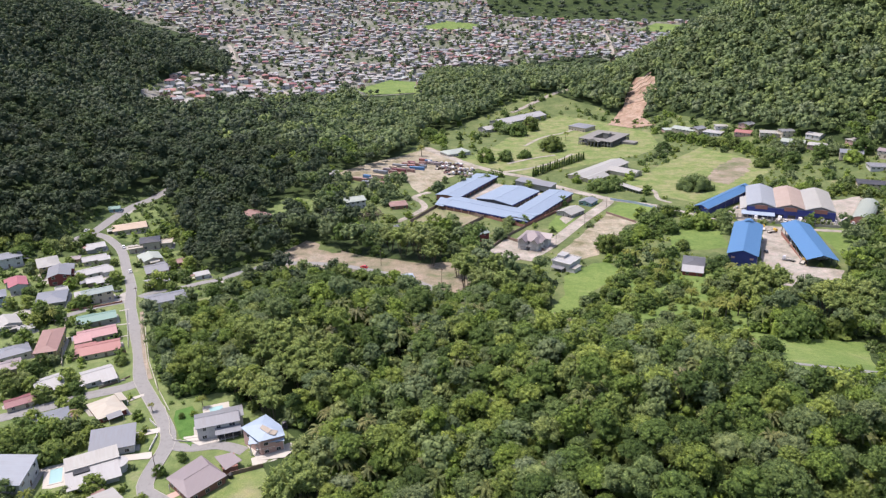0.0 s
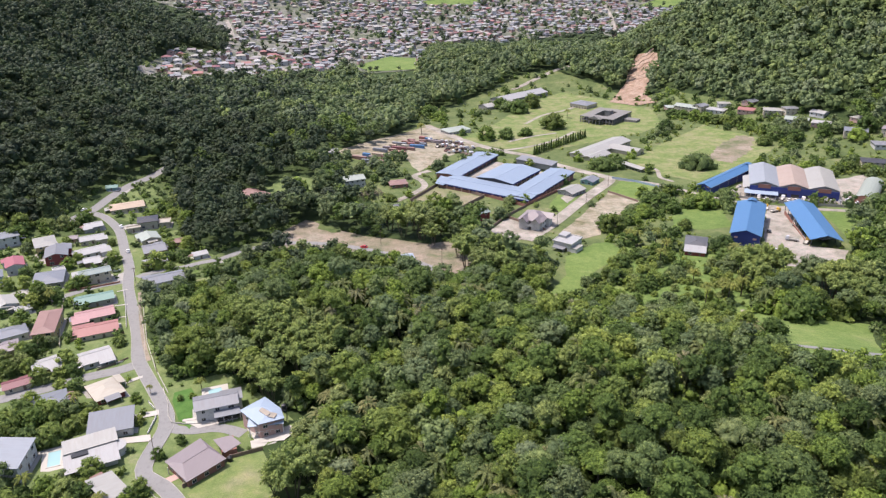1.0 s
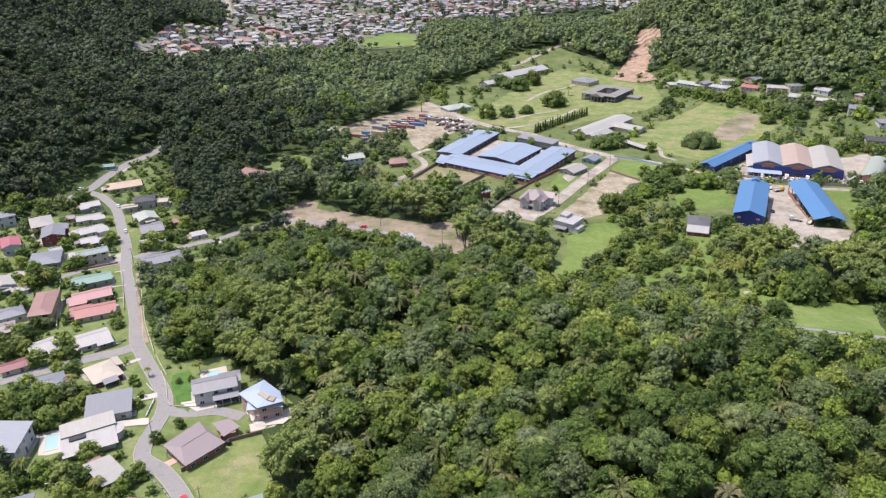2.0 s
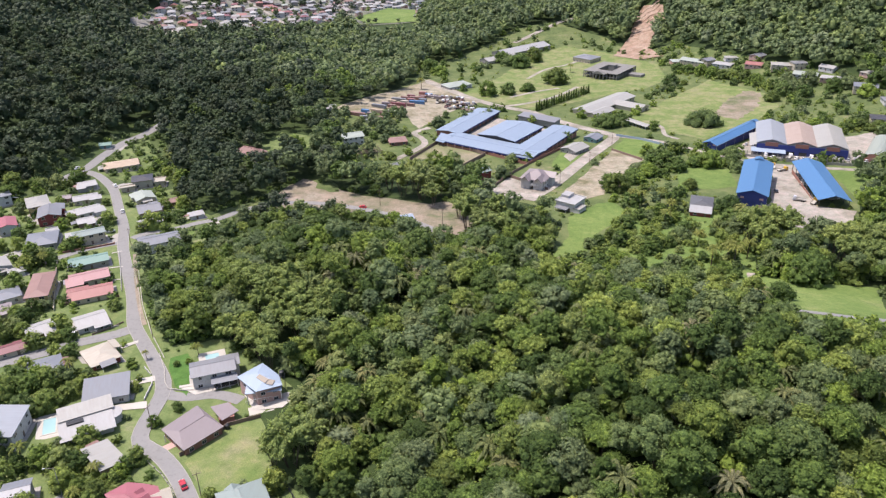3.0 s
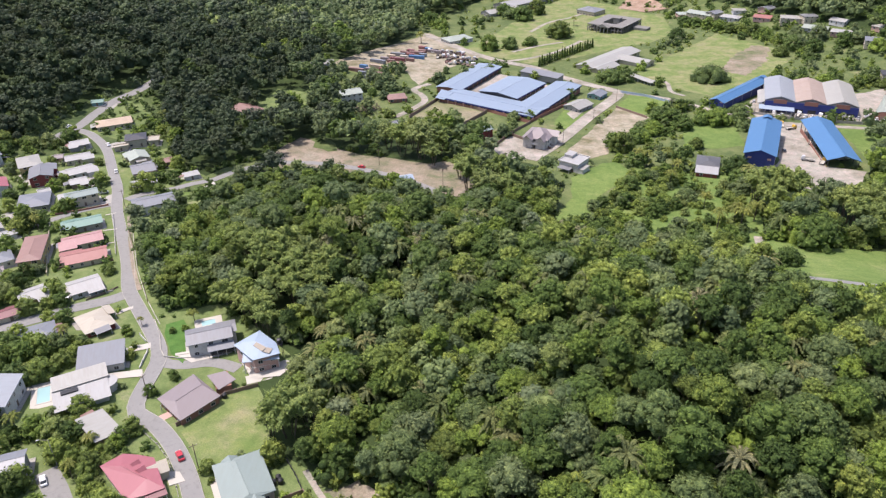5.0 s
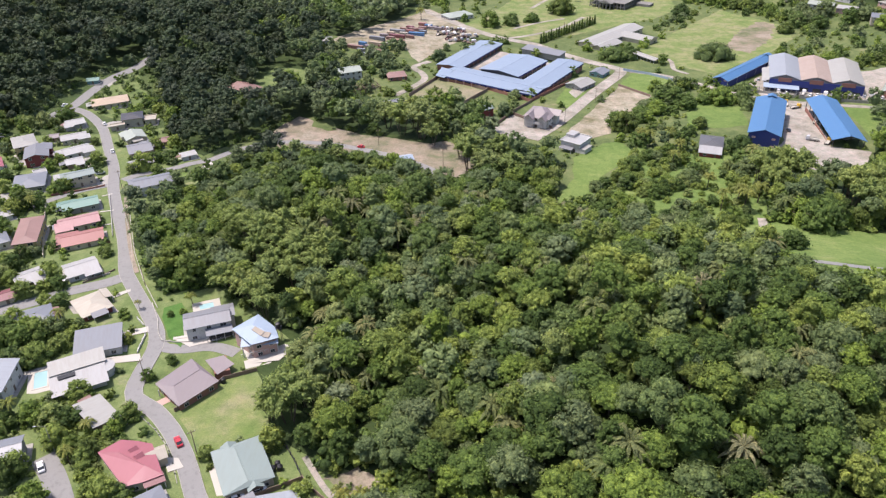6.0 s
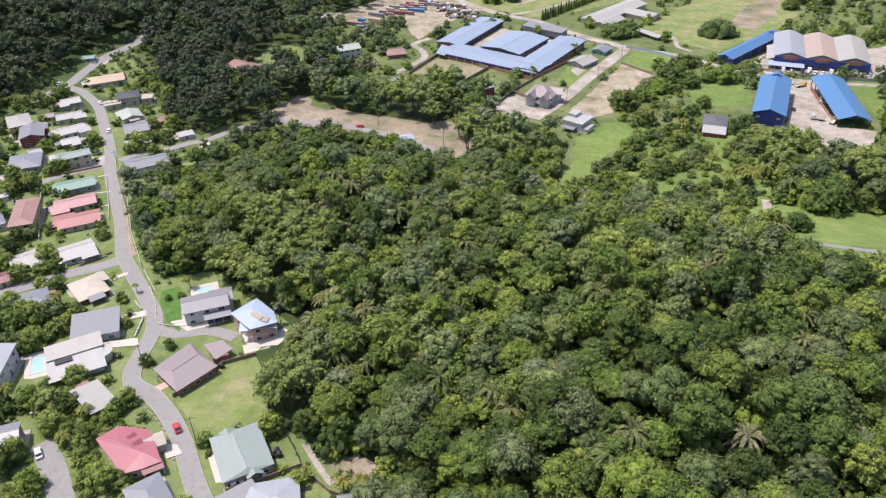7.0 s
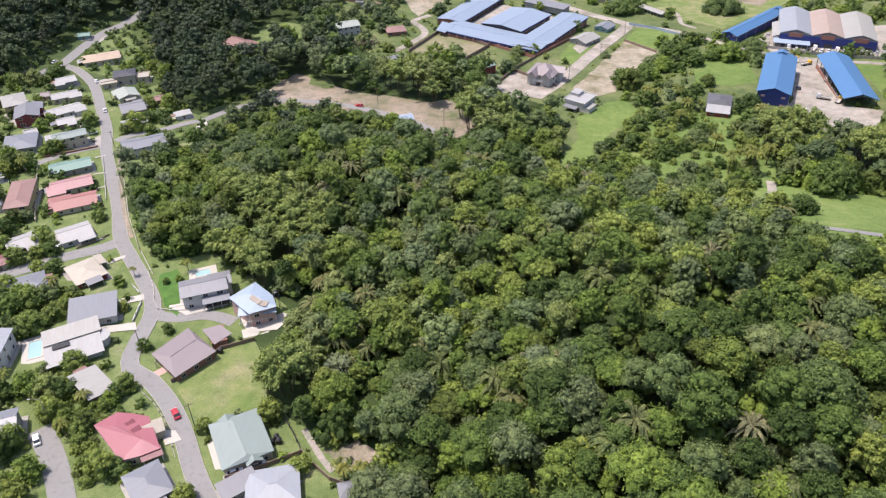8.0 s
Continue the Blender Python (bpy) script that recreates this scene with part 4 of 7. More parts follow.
part("upper_block", box(-3.4, 2.6, 4.6, 4.2, 5.6, 1.6), WALLS["white"], flat_house)
part("upper_roof", box(-3.4, 2.6, 6.2, 4.6, 6.0, 0.2), ROOFS["white"], flat_house)
part("side_block", box(6.6, -2.4, -1.2, 3.6, 7.0, 4.0), WALLS["white"], flat_house)
part("side_roof", box(6.6, -2.4, 2.8, 4.0, 7.4, 0.2), ROOFS["pale"], flat_house)
part("canopy", slab([(-4.5, -9.2, 2.5), (2.5, -9.2, 2.5), (2.5, -6.0, 2.8), (-4.5, -6.0, 2.8)], 0.15), ROOFS["grey"], flat_house, "grey sheet canopy")
for px in (-4.2, 2.2):
    part("canopy_post", box(px, -8.9, -0.8, 0.18, 0.18, 3.4), M_FRAME, flat_house)
# houses at the foot of the wooded hill
for i, (x, y, yaw, L, W, col) in enumerate(((242, 735, -30, 22, 12, "sage"), (262, 712, -32, 16, 12, "white"), (282, 690, -35, 14, 11, "salmon"), (296, 668, -30, 15, 12, "pale"),
                                            (306, 640, -25, 18, 12, "sage"), (318, 622, -30, 14, 11, "white"), (330, 590, -30, 16, 12, "slate"), (338, 562, -25, 15, 12, "grey"),
                                            (350, 545, -30, 15, 12, "grey"), (312, 520, -20, 22, 12, "dark"), (338, 500, -20, 20, 11, "pale"),
                                            (232, 752, 15, 13, 11, "sage"), (252, 728, 40, 12, 10, "grey"), (272, 722, -10, 11, 9, "pale"), (290, 705, 25, 12, 10, "slate"), (308, 660, 12, 12, 10, "grey"), (324, 640, -50, 12, 10, "white"), (344, 612, 20, 12, 10, "pale"), (352, 578, -60, 12, 10, "brown"))):
    house(x, y, yaw + (i * 37) % 29 - 14, L * 1.1, W * 1.1, 3.0 if i % 3 else 5.2, "hip" if i % 2 else "gable", col, ("cream", "white", "pink")[i % 3], 1 if i % 3 else 2)


def workshop():
    """The large courtyard building: wings under faded blue sheeting, not quite square to one another."""
    gz = -13.2
    root = thing("workshop", 40.0, 500.0, 0, gz, "large courtyard workshop under faded blue metal roofs", "workshop")
    # name, ends of the outer eave line, depth inward, eave, rise
    for nm, p, q, depth, eave, rise in (("south_wing", (-2.5, 491.5), (53.9, 450.8), 20.5, 3.9, 0.9), ("east_wing", (55.0, 452.5), (92.7, 509.1), 18.5, 4.0, 0.9), ("west_wing", (27.0, 564.5), (-4.5, 512.0), 18.5, 4.1, 0.9), ("centre_hall", (47.0, 481.8), (69.2, 512.5), 29.0, 4.9, 1.5)):
        p, q = Vector(p), Vector(q)
        d = (q - p).normalized()
        n = Vector((-d.y, d.x))
        L, W = (q - p).length, depth
        c = (p + q) / 2 + n * W / 2 - Vector((40, 500))
        yaw = math.degrees(math.atan2(d.y, d.x))
        # centre hall: dark walls stand in for the shade under its open sides
        w = part(nm, gable_walls(L - 1, W - 1, eave, rise - 0.15), M_DARKMETAL if nm == "centre_hall" else WALLS["brick"], root, at=pose(c.x, c.y, 0, 0, 0, yaw))
        part("roof", gable_roof(L - 1, W - 1, eave, rise, 0.7, 0.18), ROOFS["factory"], w)
        part("ridge_cap", box(0, 0, eave + rise - 0.06, L + 0.3, 0.5, 0.13), ROOFS["factory"], w)
        part("fascia", join(box(0, -W / 2 - 0.28, eave - 0.95, L + 0.4, 0.12, 0.55), box(0, W / 2 + 0.28, eave - 0.95, L + 0.4, 0.12, 0.55)), WALLS["navy"], w)
        for k in range(int(L / 6)):
            u = -L / 2 + 3.5 + k * 6.0
            part("opening", box(u, -W / 2 + 0.46, 2.0, 3.8, 0.12, 1.5), M_GLASS, w)
            # black plates on the wall stand in for shade inside open bays
            part("bay_opening", box(u, W / 2 - 0.46, 0.3, 4.6, 0.12, 3.5), M_BLACK, w)
            part("pier", box(u + 3.0, -W / 2 + 0.42, -1.0, 0.5, 0.3, eave + 0.2), WALLS["pink"], w)
    part("courtyard", slab([(-34, 4, 0.25), (15, -36, 0.25), (45, 10, 0.25), (-6, 56, 0.25)], 0.6), M_GRAVEL, root, "pale concrete courtyard")
    part("lean_to", slab([(-45, -9, 3.4), (-39.5, -13.5, 3.4), (-33, -4, 5.0), (-41, 3, 5.0)], 0.16), ROOFS["factory"], root)
    for a, b in ((-44.4, -8.8), (-39.6, -12.8), (-42, -10.8)):
        part("post", box(a, b, -1.0, 0.25, 0.25, 4.4), M_DARKMETAL, root)
    part("store_wall", box(30, 40, -1, 30, 8, 4.2, -38), WALLS["grey"], root)
    part("store_roof", shed_roof(30, 9, 3.2, 0.8), ROOFS["grey"], root, "grey sheet roof", at=pose(30, 40, 0, 0, 0, -38))
    return root


workshop()


def long_shed(x, y, yaw, L, W, eave, rise, col, wall, open_side, label):
    """A long gabled shed; open ones stand on posts and trusses."""
    root = thing("shed", x, y, yaw, None, label, "shed", "blue sheds")
    part("roof", gable_roof(L - 1, W - 1, eave, rise, 0.7, 0.16), ROOFS[col], root)
    part("ridge_cap", box(0, 0, eave + rise - 0.06, L + 0.4, 0.5, 0.14), ROOFS[col], root)
    if open_side:
        n = max(4, int(L / 6.5))
        for i in range(n):
            u = -L / 2 + 0.8 + i * (L - 1.6) / (n - 1)
            for s in (-1, 1):
                part("post", box(u, s * (W / 2 - 0.8), -1.0, 0.3, 0.3, eave + 0.9), M_DARKMETAL, root)
            part("truss", join(bar((u, -W / 2 + 0.8, eave - 0.2), (u, W / 2 - 0.8, eave - 0.2), 0.09), bar((u, -W / 2 + 0.8, eave - 0.2), (u, 0, eave + rise - 0.25), 0.08), bar((u, W / 2 - 0.8, eave - 0.2), (u, 0, eave + rise - 0.25), 0.08), bar((u, 0, eave - 0.2), (u, 0, eave + rise - 0.3), 0.07)), M_DARKMETAL, root)
        part("low_wall", box(0, W / 2 - 0.7, -1.0, L - 2, 0.2, 2.4), WALLS["brick"], root)
        part("end_wall", box(-L / 2 + 0.8, 0, -1.0, 0.25, W - 2, 2.2), WALLS["brick"], root)
    else:
        part("wall", gable_walls(L - 1, W - 1, eave, rise - 0.12), WALLS[wall], root)
        for s in (-1, 1):
            for zz, hh in ((1.0, 1.3), (5.2, 1.0)):
                part("shutter", box(-L / 2 + 0.46, s * W * 0.30, zz, 0.14, 1.8, hh), WALLS["pink"], root, "pink shutter")
        part("roller_door", join(*[box(-L / 2 + 0.45, 0, 0.2 + 0.4 * k, 0.12, 4.4, 0.37) for k in range(10)]), WALLS["navy"], root)
        part("vent_cap", gable_roof(4.0, 4.2, eave + rise + 0.1, 0.7, 0.2, 0.12), ROOFS[col], root, at=pose(L / 2 - 2.2, 0, 0))
        part("gutter", box(0, -W / 2 - 0.15, eave - 0.5, L, 0.18, 0.18), M_FRAME, root)
        for k in range(6):
            part("downpipe", box(-L / 2 + 1 + k * (L - 2) / 5, -W / 2 + 0.4, -0.8, 0.12, 0.12, eave + 0.4), M_FRAME, root)
    return root


long_shed(169.7, 393.6, 65.7, 53.4, 15.6, 8.0, 2.4, "blue", "navy", False, "long navy-walled shed with a bright blue gabled roof")
long_shed(204.6, 392.6, 79.6, 57.5, 16.0, 6.0, 2.4, "blue", "navy", True, "long open-sided shed with a bright blue roof on steel posts")
long_shed(192.5, 490.3, 43.5, 62.7, 10.0, 6.0, 1.6, "blue", "navy", False, "long low blue-roofed shed beside the playing field")


def vault_hall():
    """Three bays of ridged roofs side by side behind a navy front wall."""
    root = thing("warehouse", 229.5, 475.0, -20, None, "warehouse of three wide ridged bays with a navy front", "warehouse")
    for i, col in enumerate(("slatepale", "rustpale", "pale")):
        cx = (i - 1) * 17.4
        b = part("bay", gable_walls(44, 17.2, 7.5, 2.3), WALLS["grey"], root, at=pose(cx, 0, 0, 0, 0, 90))
        a, seg = 8.9, 8
        V, F = [], []
        for k in range(seg + 1):
            t = k / seg * 2 - 1
            z = 7.7 + 2.7 * (1 - abs(t) ** 1.25)
            V += [(-22.6, t * a, z), (22.6, t * a, z), (-22.6, t * a, z - 0.18), (22.6, t * a, z - 0.18)]
        for k in range(seg):
            o = 4 * k
            F += [(o, o + 1, o + 5, o + 4), (o + 2, o + 6, o + 7, o + 3), (o, o + 4, o + 6, o + 2), (o + 1, o + 3, o + 7, o + 5)]
        F += [(0, 2, 3, 1), (4 * seg, 4 * seg + 1, 4 * seg + 3, 4 * seg + 2)]
        part("roof", (V, F), ROOFS[col], b, "rusting pale roof" if i == 1 else "")
        part("ridge_cap", box(0, 0, 10.4, 45, 0.5, 0.14), ROOFS[col], b)
        part("sign_board", box(cx, -23.2, 6.2, 7.5, 0.3, 2.4), WALLS["brick"], root, "plain rust-brown board")
    part("front_wall", box(0, -22.9, -1.0, 52, 0.4, 8.3), WALLS["navy"], root)
    part("canopy", slab([(-29, -28, 3.6), (-9, -28, 3.6), (-9, -22, 4.6), (-29, -22, 4.6)], 0.15), ROOFS["sky"], root)
    for k in range(4):
        part("canopy_post", box(-28.5 + k * 6.4, -27.6, -1, 0.22, 0.22, 4.6), M_DARKMETAL, root)
    part("side_canopy", slab([(-30, -22, 5.0), (-26, -22, 6.4), (-26, 4, 6.4), (-30, 4, 5.0)], 0.15), ROOFS["pale"], root)
    for k in range(5):
        part("opening", box(-6 + k * 7, -23.16, 0.2, 4.5, 0.16, 3.4), M_GLASS, root)


vault_hall()


def arched_store(x, y, yaw, L, W):
    root = thing("store", x, y, yaw, None, "long arched grey-green store with a rusty end", "store")
    seg, V, F = 10, [], []
    for k in range(seg + 1):
        t = math.pi * k / seg
        yy, zz = -W / 2 * math.cos(t), 2.0 + W * 0.36 * math.sin(t)
        V += [(-L / 2, yy, zz), (L / 2, yy, zz)]
    F = [(2 * k, 2 * k + 1, 2 * k + 3, 2 * k + 2) for k in range(seg)]
    part("roof", (V, F), ROOFS["sage"], root)
    part("end_wall", join(([(-L / 2 + 0.1, v[1], v[2] - 0.05) for v in V[::2]] + [(-L / 2 + 0.1, W / 2, -1), (-L / 2 + 0.1, -W / 2, -1)], [tuple(range(seg + 3))])), WALLS["brick"], root)
    part("wall", join(box(0, -W / 2 + 0.1, -1, L - 0.2, 0.2, 3.0), box(0, W / 2 - 0.1, -1, L - 0.2, 0.2, 3.0), box(L / 2 - 0.2, 0, -1, 0.2, W - 0.4, 5.0)), WALLS["brick"], root)
    part("door", box(-L / 2, 0, -0.3, 0.16, 4, 3.6), WALLS["brown"], root)


arched_store(271.0, 456.0, 55, 44, 12)


def school():
    root = thing("school", 128.0, 592.0, 46, -18.6, "long low school building with pale grey metal roofs", "school")
    for nm, cx, cy, L, W, eave, turn in (("main_wing", 0, 0, 64, 17, 4.0, 0), ("side_wing", 8, -18, 26, 14, 4.0, 90), ("front_wing", -22, -10, 24, 12, 3.6, 0)):
        w = part(nm, gable_walls(L - 1, W - 1, eave, 1.6), WALLS["cream"], root, at=pose(cx, cy, 0, 0, 0, turn))
        part("roof", gable_roof(L - 1, W - 1, eave, 1.8, 0.8, 0.15), ROOFS["pale"], w)
        for i in range(int(L / 5)):
            window_on(root, *(Matrix.Rotation(radians(turn), 3, "Z") @ Vector((-L / 2 + 2.5 + i * 5, -W / 2 + 0.45, 0)) + Vector((cx, cy, 2.1))), turn, 1.8)
    root2 = thing("walkway", 139.6, 533.2, -58, None, "low covered walkway with a white roof", "walkway")
    part("roof", gable_roof(22, 5.6, 3.0, 0.7, 0.4), ROOFS["pale"], root2)
    for k in range(8):
        for s in (-1, 1):
            part("post", box(-10.5 + 3 * k, s * 2.6, -1, 0.18, 0.18, 3.8), M_FRAME, root2)


school()


def ruin(x, y, yaw, L, W):
    """A roofless concrete shell round a court, with bare window holes."""
    root = thing("ruin", x, y, yaw, None, "roofless grey concrete shell round an inner court", "ruin")
    for cx, cy, l, w in ((0, -W / 2 + 5, L, 10), (0, W / 2 - 5, L, 10), (-L / 2 + 5, 0, 10, W - 20), (L / 2 - 5, 0, 10, W - 20)):
        part("slab", box(cx, cy, 6.4, l, w, 0.4), M_RUIN, root)
        part("slab", box(cx, cy, 3.1, l - 0.4, w - 0.4, 0.3), M_RUIN, root)
    part("inner_wall", join(box(0, -W / 2 + 9.8, -1, L - 20, 0.3, 7.4), box(0, W / 2 - 9.8, -1, L - 20, 0.3, 7.4), box(-L / 2 + 9.8, 0, -1, 0.3, W - 20, 7.4), box(L / 2 - 9.8, 0, -1, 0.3, W - 20, 7.4)), M_RUIN, root)
    part("tower", join(box(2, 2, -1, 6, 6, 10.5), box(2, 2, 9.5, 6.6, 6.6, 0.3)), M_RUIN, root)
    for s in (-1, 1):
        n = int(L / 3.2)
        for i in range(n + 1):
            part("column", box(-L / 2 + 0.5 + i * (L - 1) / n, s * (W / 2 - 0.5), -1, 0.7, 0.7, 7.4), M_RUIN, root)
        n = int(W / 3.4)
        for i in range(1, n):
            part("column", box(s * (L / 2 - 0.5), -W / 2 + 0.5 + i * (W - 1) / n, -1, 0.7, 0.7, 7.4), M_RUIN, root)
    part("portico", join(box(0, -W / 2 - 2.5, 6.0, 12, 5, 0.5), ([(-6.5, -W / 2 - 5.2, 6.5), (6.5, -W / 2 - 5.2, 6.5), (0, -W / 2 - 5.2, 9.2), (-6.5, -W / 2, 6.5), (6.5, -W / 2, 6.5), (0, -W / 2, 9.2)], [(0, 1, 2), (3, 5, 4), (0, 2, 5, 3), (1, 4, 5, 2), (0, 3, 4, 1)])), M_RUIN, root)
    for k in range(4):
        part("column", tube([(-5.4 + 3.6 * k, -W / 2 - 4.5, -1), (-5.4 + 3.6 * k, -W / 2 - 4.5, 6.0)], [0.45, 0.4], 8), M_RUIN, root)
    part("annex", box(L / 2 + 7, 6, -1, 13, 9, 4.2), M_RUIN, root)


ruin(158.6, 719.0, -37, 34, 42)
house(87.5, 840.0, 40, 70, 22, 5.0, "gable", "white", "grey", 1, label="long white-roofed hall at the edge of the park")
house(60.0, 800.0, 35, 40, 16, 4.0, "gable", "pale", "grey", 1, label="grey-roofed hall beside the woods")


def villa():
    """Two-storey pale house under a many-gabled mauve roof."""
    root = thing("house", 53.0, 410.5, -27, None, "pale two-storey villa with a many-gabled mauve-brown roof", "house", "houses of the valley")
    part("wall", box(0, 0, -1.2, 14, 15, 7.2), WALLS["white"], root)
    part("roof", hip_roof(14, 15, 6, 3.6, 0.6), ROOFS["brown"], root)
    for cx, cy, turn, L, W in ((-3.5, -6.8, 90, 5, 5), (4.0, -6.8, 90, 5, 4.6), (6.6, 2.5, 0, 4.5, 5)):
        g = part("gable_bay", gable_walls(L, W, 6.1, 2.0), WALLS["white"], root, at=pose(cx, cy, 0, 0, 0, turn))
        part("roof", gable_roof(L + 3, W, 6.1, 2.2, 0.4), ROOFS["brown"], g)
    part("balcony", join(box(0, -8.6, 2.8, 9, 2.2, 0.25), box(0, -9.6, 3.05, 9, 0.12, 0.9)), WALLS["white"], root)
    for k in range(4):
        part("column", box(-4.2 + 2.8 * k, -9.4, -1, 0.3, 0.3, 3.9), WALLS["white"], root)
    ring_windows(root, 14, 15, 6, 2, random.Random(4))


villa()


def pool_house():
    """White house with a long upper roof, a lower rounded end and a solar panel."""
    root = thing("house", -110.3, 194.4, 28, None, "white house with stepped pale roofs beside a pool", "house", "houses of the valley")
    part("wall", box(-0.5, -0.8, -1.2, 14.0, 12.6, 4.0), WALLS["white"], root)
    part("roof", shed_roof(15, 6, 3.6, 0.5, 0.4), ROOFS["pale"], root, at=pose(0, 3.6, 0.35))
    part("lower_roof", shed_roof(14.6, 8.6, 2.7, 0.9, 0.5), ROOFS["white"], root, at=pose(-0.4, -3.6, 0))
    part("solar_panel", join(box(-3.4, -1.2, 3.62, 4.8, 1.9, 0.08), box(-3.4, -1.2, 3.3, 4.6, 1.7, 0.32)), M_BLACK, root, "dark solar panel")
    V = [(7.2 + 2.9 * math.cos(t), -1.2 + 3.1 * math.sin(t), 3.1) for t in (2 * math.pi * k / 14 for k in range(14))]
    part("round_roof", slab(V, 0.25), ROOFS["white"], root)
    part("round_wall", tube([(7.2, -1.2, -1), (7.2, -1.2, 2.9)], [2.4, 2.4], 14), WALLS["white"], root)
    ring_windows(root, 14.5, 10.5, 3, 1, random.Random(7))


pool_house()

M_WATER = nodes_of("pool water", 0.05)[0]
M_WATER.node_tree.nodes["Principled BSDF"].inputs["Base Color"].default_value = (0.27, 0.42, 0.43, 1)


def pool(x, y, yaw, L, W):
    root = thing("swimming_pool", x, y, yaw, None, "pale turquoise swimming pool with a white stone border", "pool")
    part("water", box(0, 0, -0.2, L, W, 0.62), M_WATER, root)
    part("coping", join(box(0, -W / 2 - 0.25, -0.3, L + 1, 0.5, 0.8), box(0, W / 2 + 0.25, -0.3, L + 1, 0.5, 0.8), box(-L / 2 - 0.25, 0, -0.3, 0.5, W, 0.8), box(L / 2 + 0.25, 0, -0.3, 0.5, W, 0.8)), M_PALECONC, root)
    part("deck", box(0, 0, -0.6, L + 4.6, W + 3.6, 1.0), M_PALECONC, root, "pale paved deck")


pool(-122.2, 193.9, 112, 7.6, 3.6)
pool(-82.6, 231.6, 20, 4.6, 3.0)
M_PLY = surface("bare plywood", (0.27, 0.235, 0.19, 1), 0.9, 0.2, 1.5, 7, 0.1)


def octagon_house():
    """Pink two-storey house under a pale blue faceted roof with an unfinished patch."""
    root, cx, cy = faceted_house([(-67.6, 209.2), (-60.9, 216.7), (-54.3, 209.9), (-52.1, 204.5), (-59.8, 201.2), (-63.0, 204.4)], [(-60.9, 209.6), (-57.6, 207.4)], 6.2, 1.1, "sky", "pink", "pink two-storey house with a pale blue faceted roof")
    part("bare_deck", slab([(-60.9 - cx, 207.4 - cy, 7.17), (-57.6 - cx, 204.6 - cy, 6.98), (-56.6 - cx, 206.2 - cy, 7.30), (-60.2 - cx, 208.9 - cy, 7.40)], 0.1), M_PLY, root, "bare plywood roof deck")
    part("bare_deck", slab([(-57.3 - cx, 204.4 - cy, 6.95), (-55.2 - cx, 203.9 - cy, 6.72), (-54.6 - cx, 206.0 - cy, 6.95), (-56.4 - cx, 206.3 - cy, 7.25)], 0.1), M_PLY, root, "bare plywood roof deck")
    part("front_roof", slab([(-63.6 - cx, 202.0 - cy, 4.7), (-52.3 - cx, 203.7 - cy, 4.7), (-53.2 - cx, 207.3 - cy, 5.9), (-63.9 - cx, 206.4 - cy, 5.9)], 0.14), ROOFS["sky"], root)
    for a, b in ((-63.1, 202.5), (-52.8, 204.2), (-58.0, 203.3)):
        part("porch_post", box(a - cx, b - cy, -1, 0.25, 0.25, 5.6), M_FRAME, root)
    part("terrace", join(box(-57.5 - cx, 200.5 - cy, -1.2, 10, 4.0, 1.6, 20), box(-50.0 - cx, 206.0 - cy, -1.2, 5, 6, 1.4, 20)), M_PALECONC, root)
    part("balcony_rail", join(*[box(-63.0 - cx + 1.1 * k, 200.0 - cy + 0.35 * k, 2.6, 0.08, 0.08, 0.9) for k in range(8)], box(-59.2 - cx, 201.2 - cy, 3.45, 8.2, 0.08, 0.08, 17.6)), M_FRAME, root)
    tank = thing("water_tank", -53.4, 210.3, 0, None, "black plastic water tank on a stand", "tank", "water tanks")
    part("stand", join(*[bar((a, b, -0.6), (a, b, 5.2), 0.09) for a in (-0.7, 0.7) for b in (-0.7, 0.7)], box(0, 0, 5.2, 1.8, 1.8, 0.15)), M_DARKMETAL, tank)
    part("tank", tube([(0, 0, 5.35), (0, 0, 5.5), (0, 0, 6.9), (0, 0, 7.1)], [0.7, 0.8, 0.8, 0.3], 12), M_BLACK, tank)


octagon_house()


def red_house():
    """Long low house under an uneven red hipped roof with two small dormers and a pale porch gable."""
    root, cx, cy = faceted_house([(-90.8, 159.8), (-86.3, 164.1), (-82.1, 163.6), (-77.6, 162.5), (-71.6, 152.1), (-75.6, 149.9), (-80.1, 148.4)], [(-84.6, 158.6), (-76.6, 154.2)], 3.7, 1.1, "red", "cream", "cream bungalow with a red hipped roof and two small dormers")
    for x, y in ((-81.6, 160.0), (-79.4, 157.9)):
        d = part("dormer", gable_walls(1.7, 1.5, 0.2, 0.6), WALLS["red"], root, at=pose(x - cx, y - cy, 4.10, 0, 0, 50))
        part("roof", gable_roof(1.8, 1.6, 0.25, 0.65, 0.2, 0.08), ROOFS["red"], d)
    p = part("porch", gable_walls(4.6, 4.4, 2.5, 1.0), WALLS["cream"], root, "cream porch under a small gable", at=pose(-76.0 - cx, 159.6 - cy, 0, 0, 0, 28))
    part("roof", gable_roof(4.8, 4.4, 3.0, 1.2, 0.3), ROOFS["cream"], p)
    part("side_roof", slab([(-76.6 - cx, 150.8 - cy, 3.7), (-72.0 - cx, 153.2 - cy, 3.7), (-70.6 - cx, 150.9 - cy, 2.9), (-75.2 - cx, 148.5 - cy, 2.9)], 0.14), ROOFS["maroon"], root, "maroon lean-to roof")
    for x, y in ((-71.1, 151.0), (-75.0, 149.0)):
        part("post", box(x - cx, y - cy, -0.8, 0.18, 0.18, 3.6), M_FRAME, root)
    part("apron", slab([(-75.0 - cx, 160.8 - cy, 0.45), (-72.2 - cx, 155.8 - cy, 0.45), (-68.6 - cx, 157.4 - cy, 0.4), (-71.0 - cx, 160.6 - cy, 0.4)], 0.5), M_PALECONC, root, "pale concrete apron")


red_house()


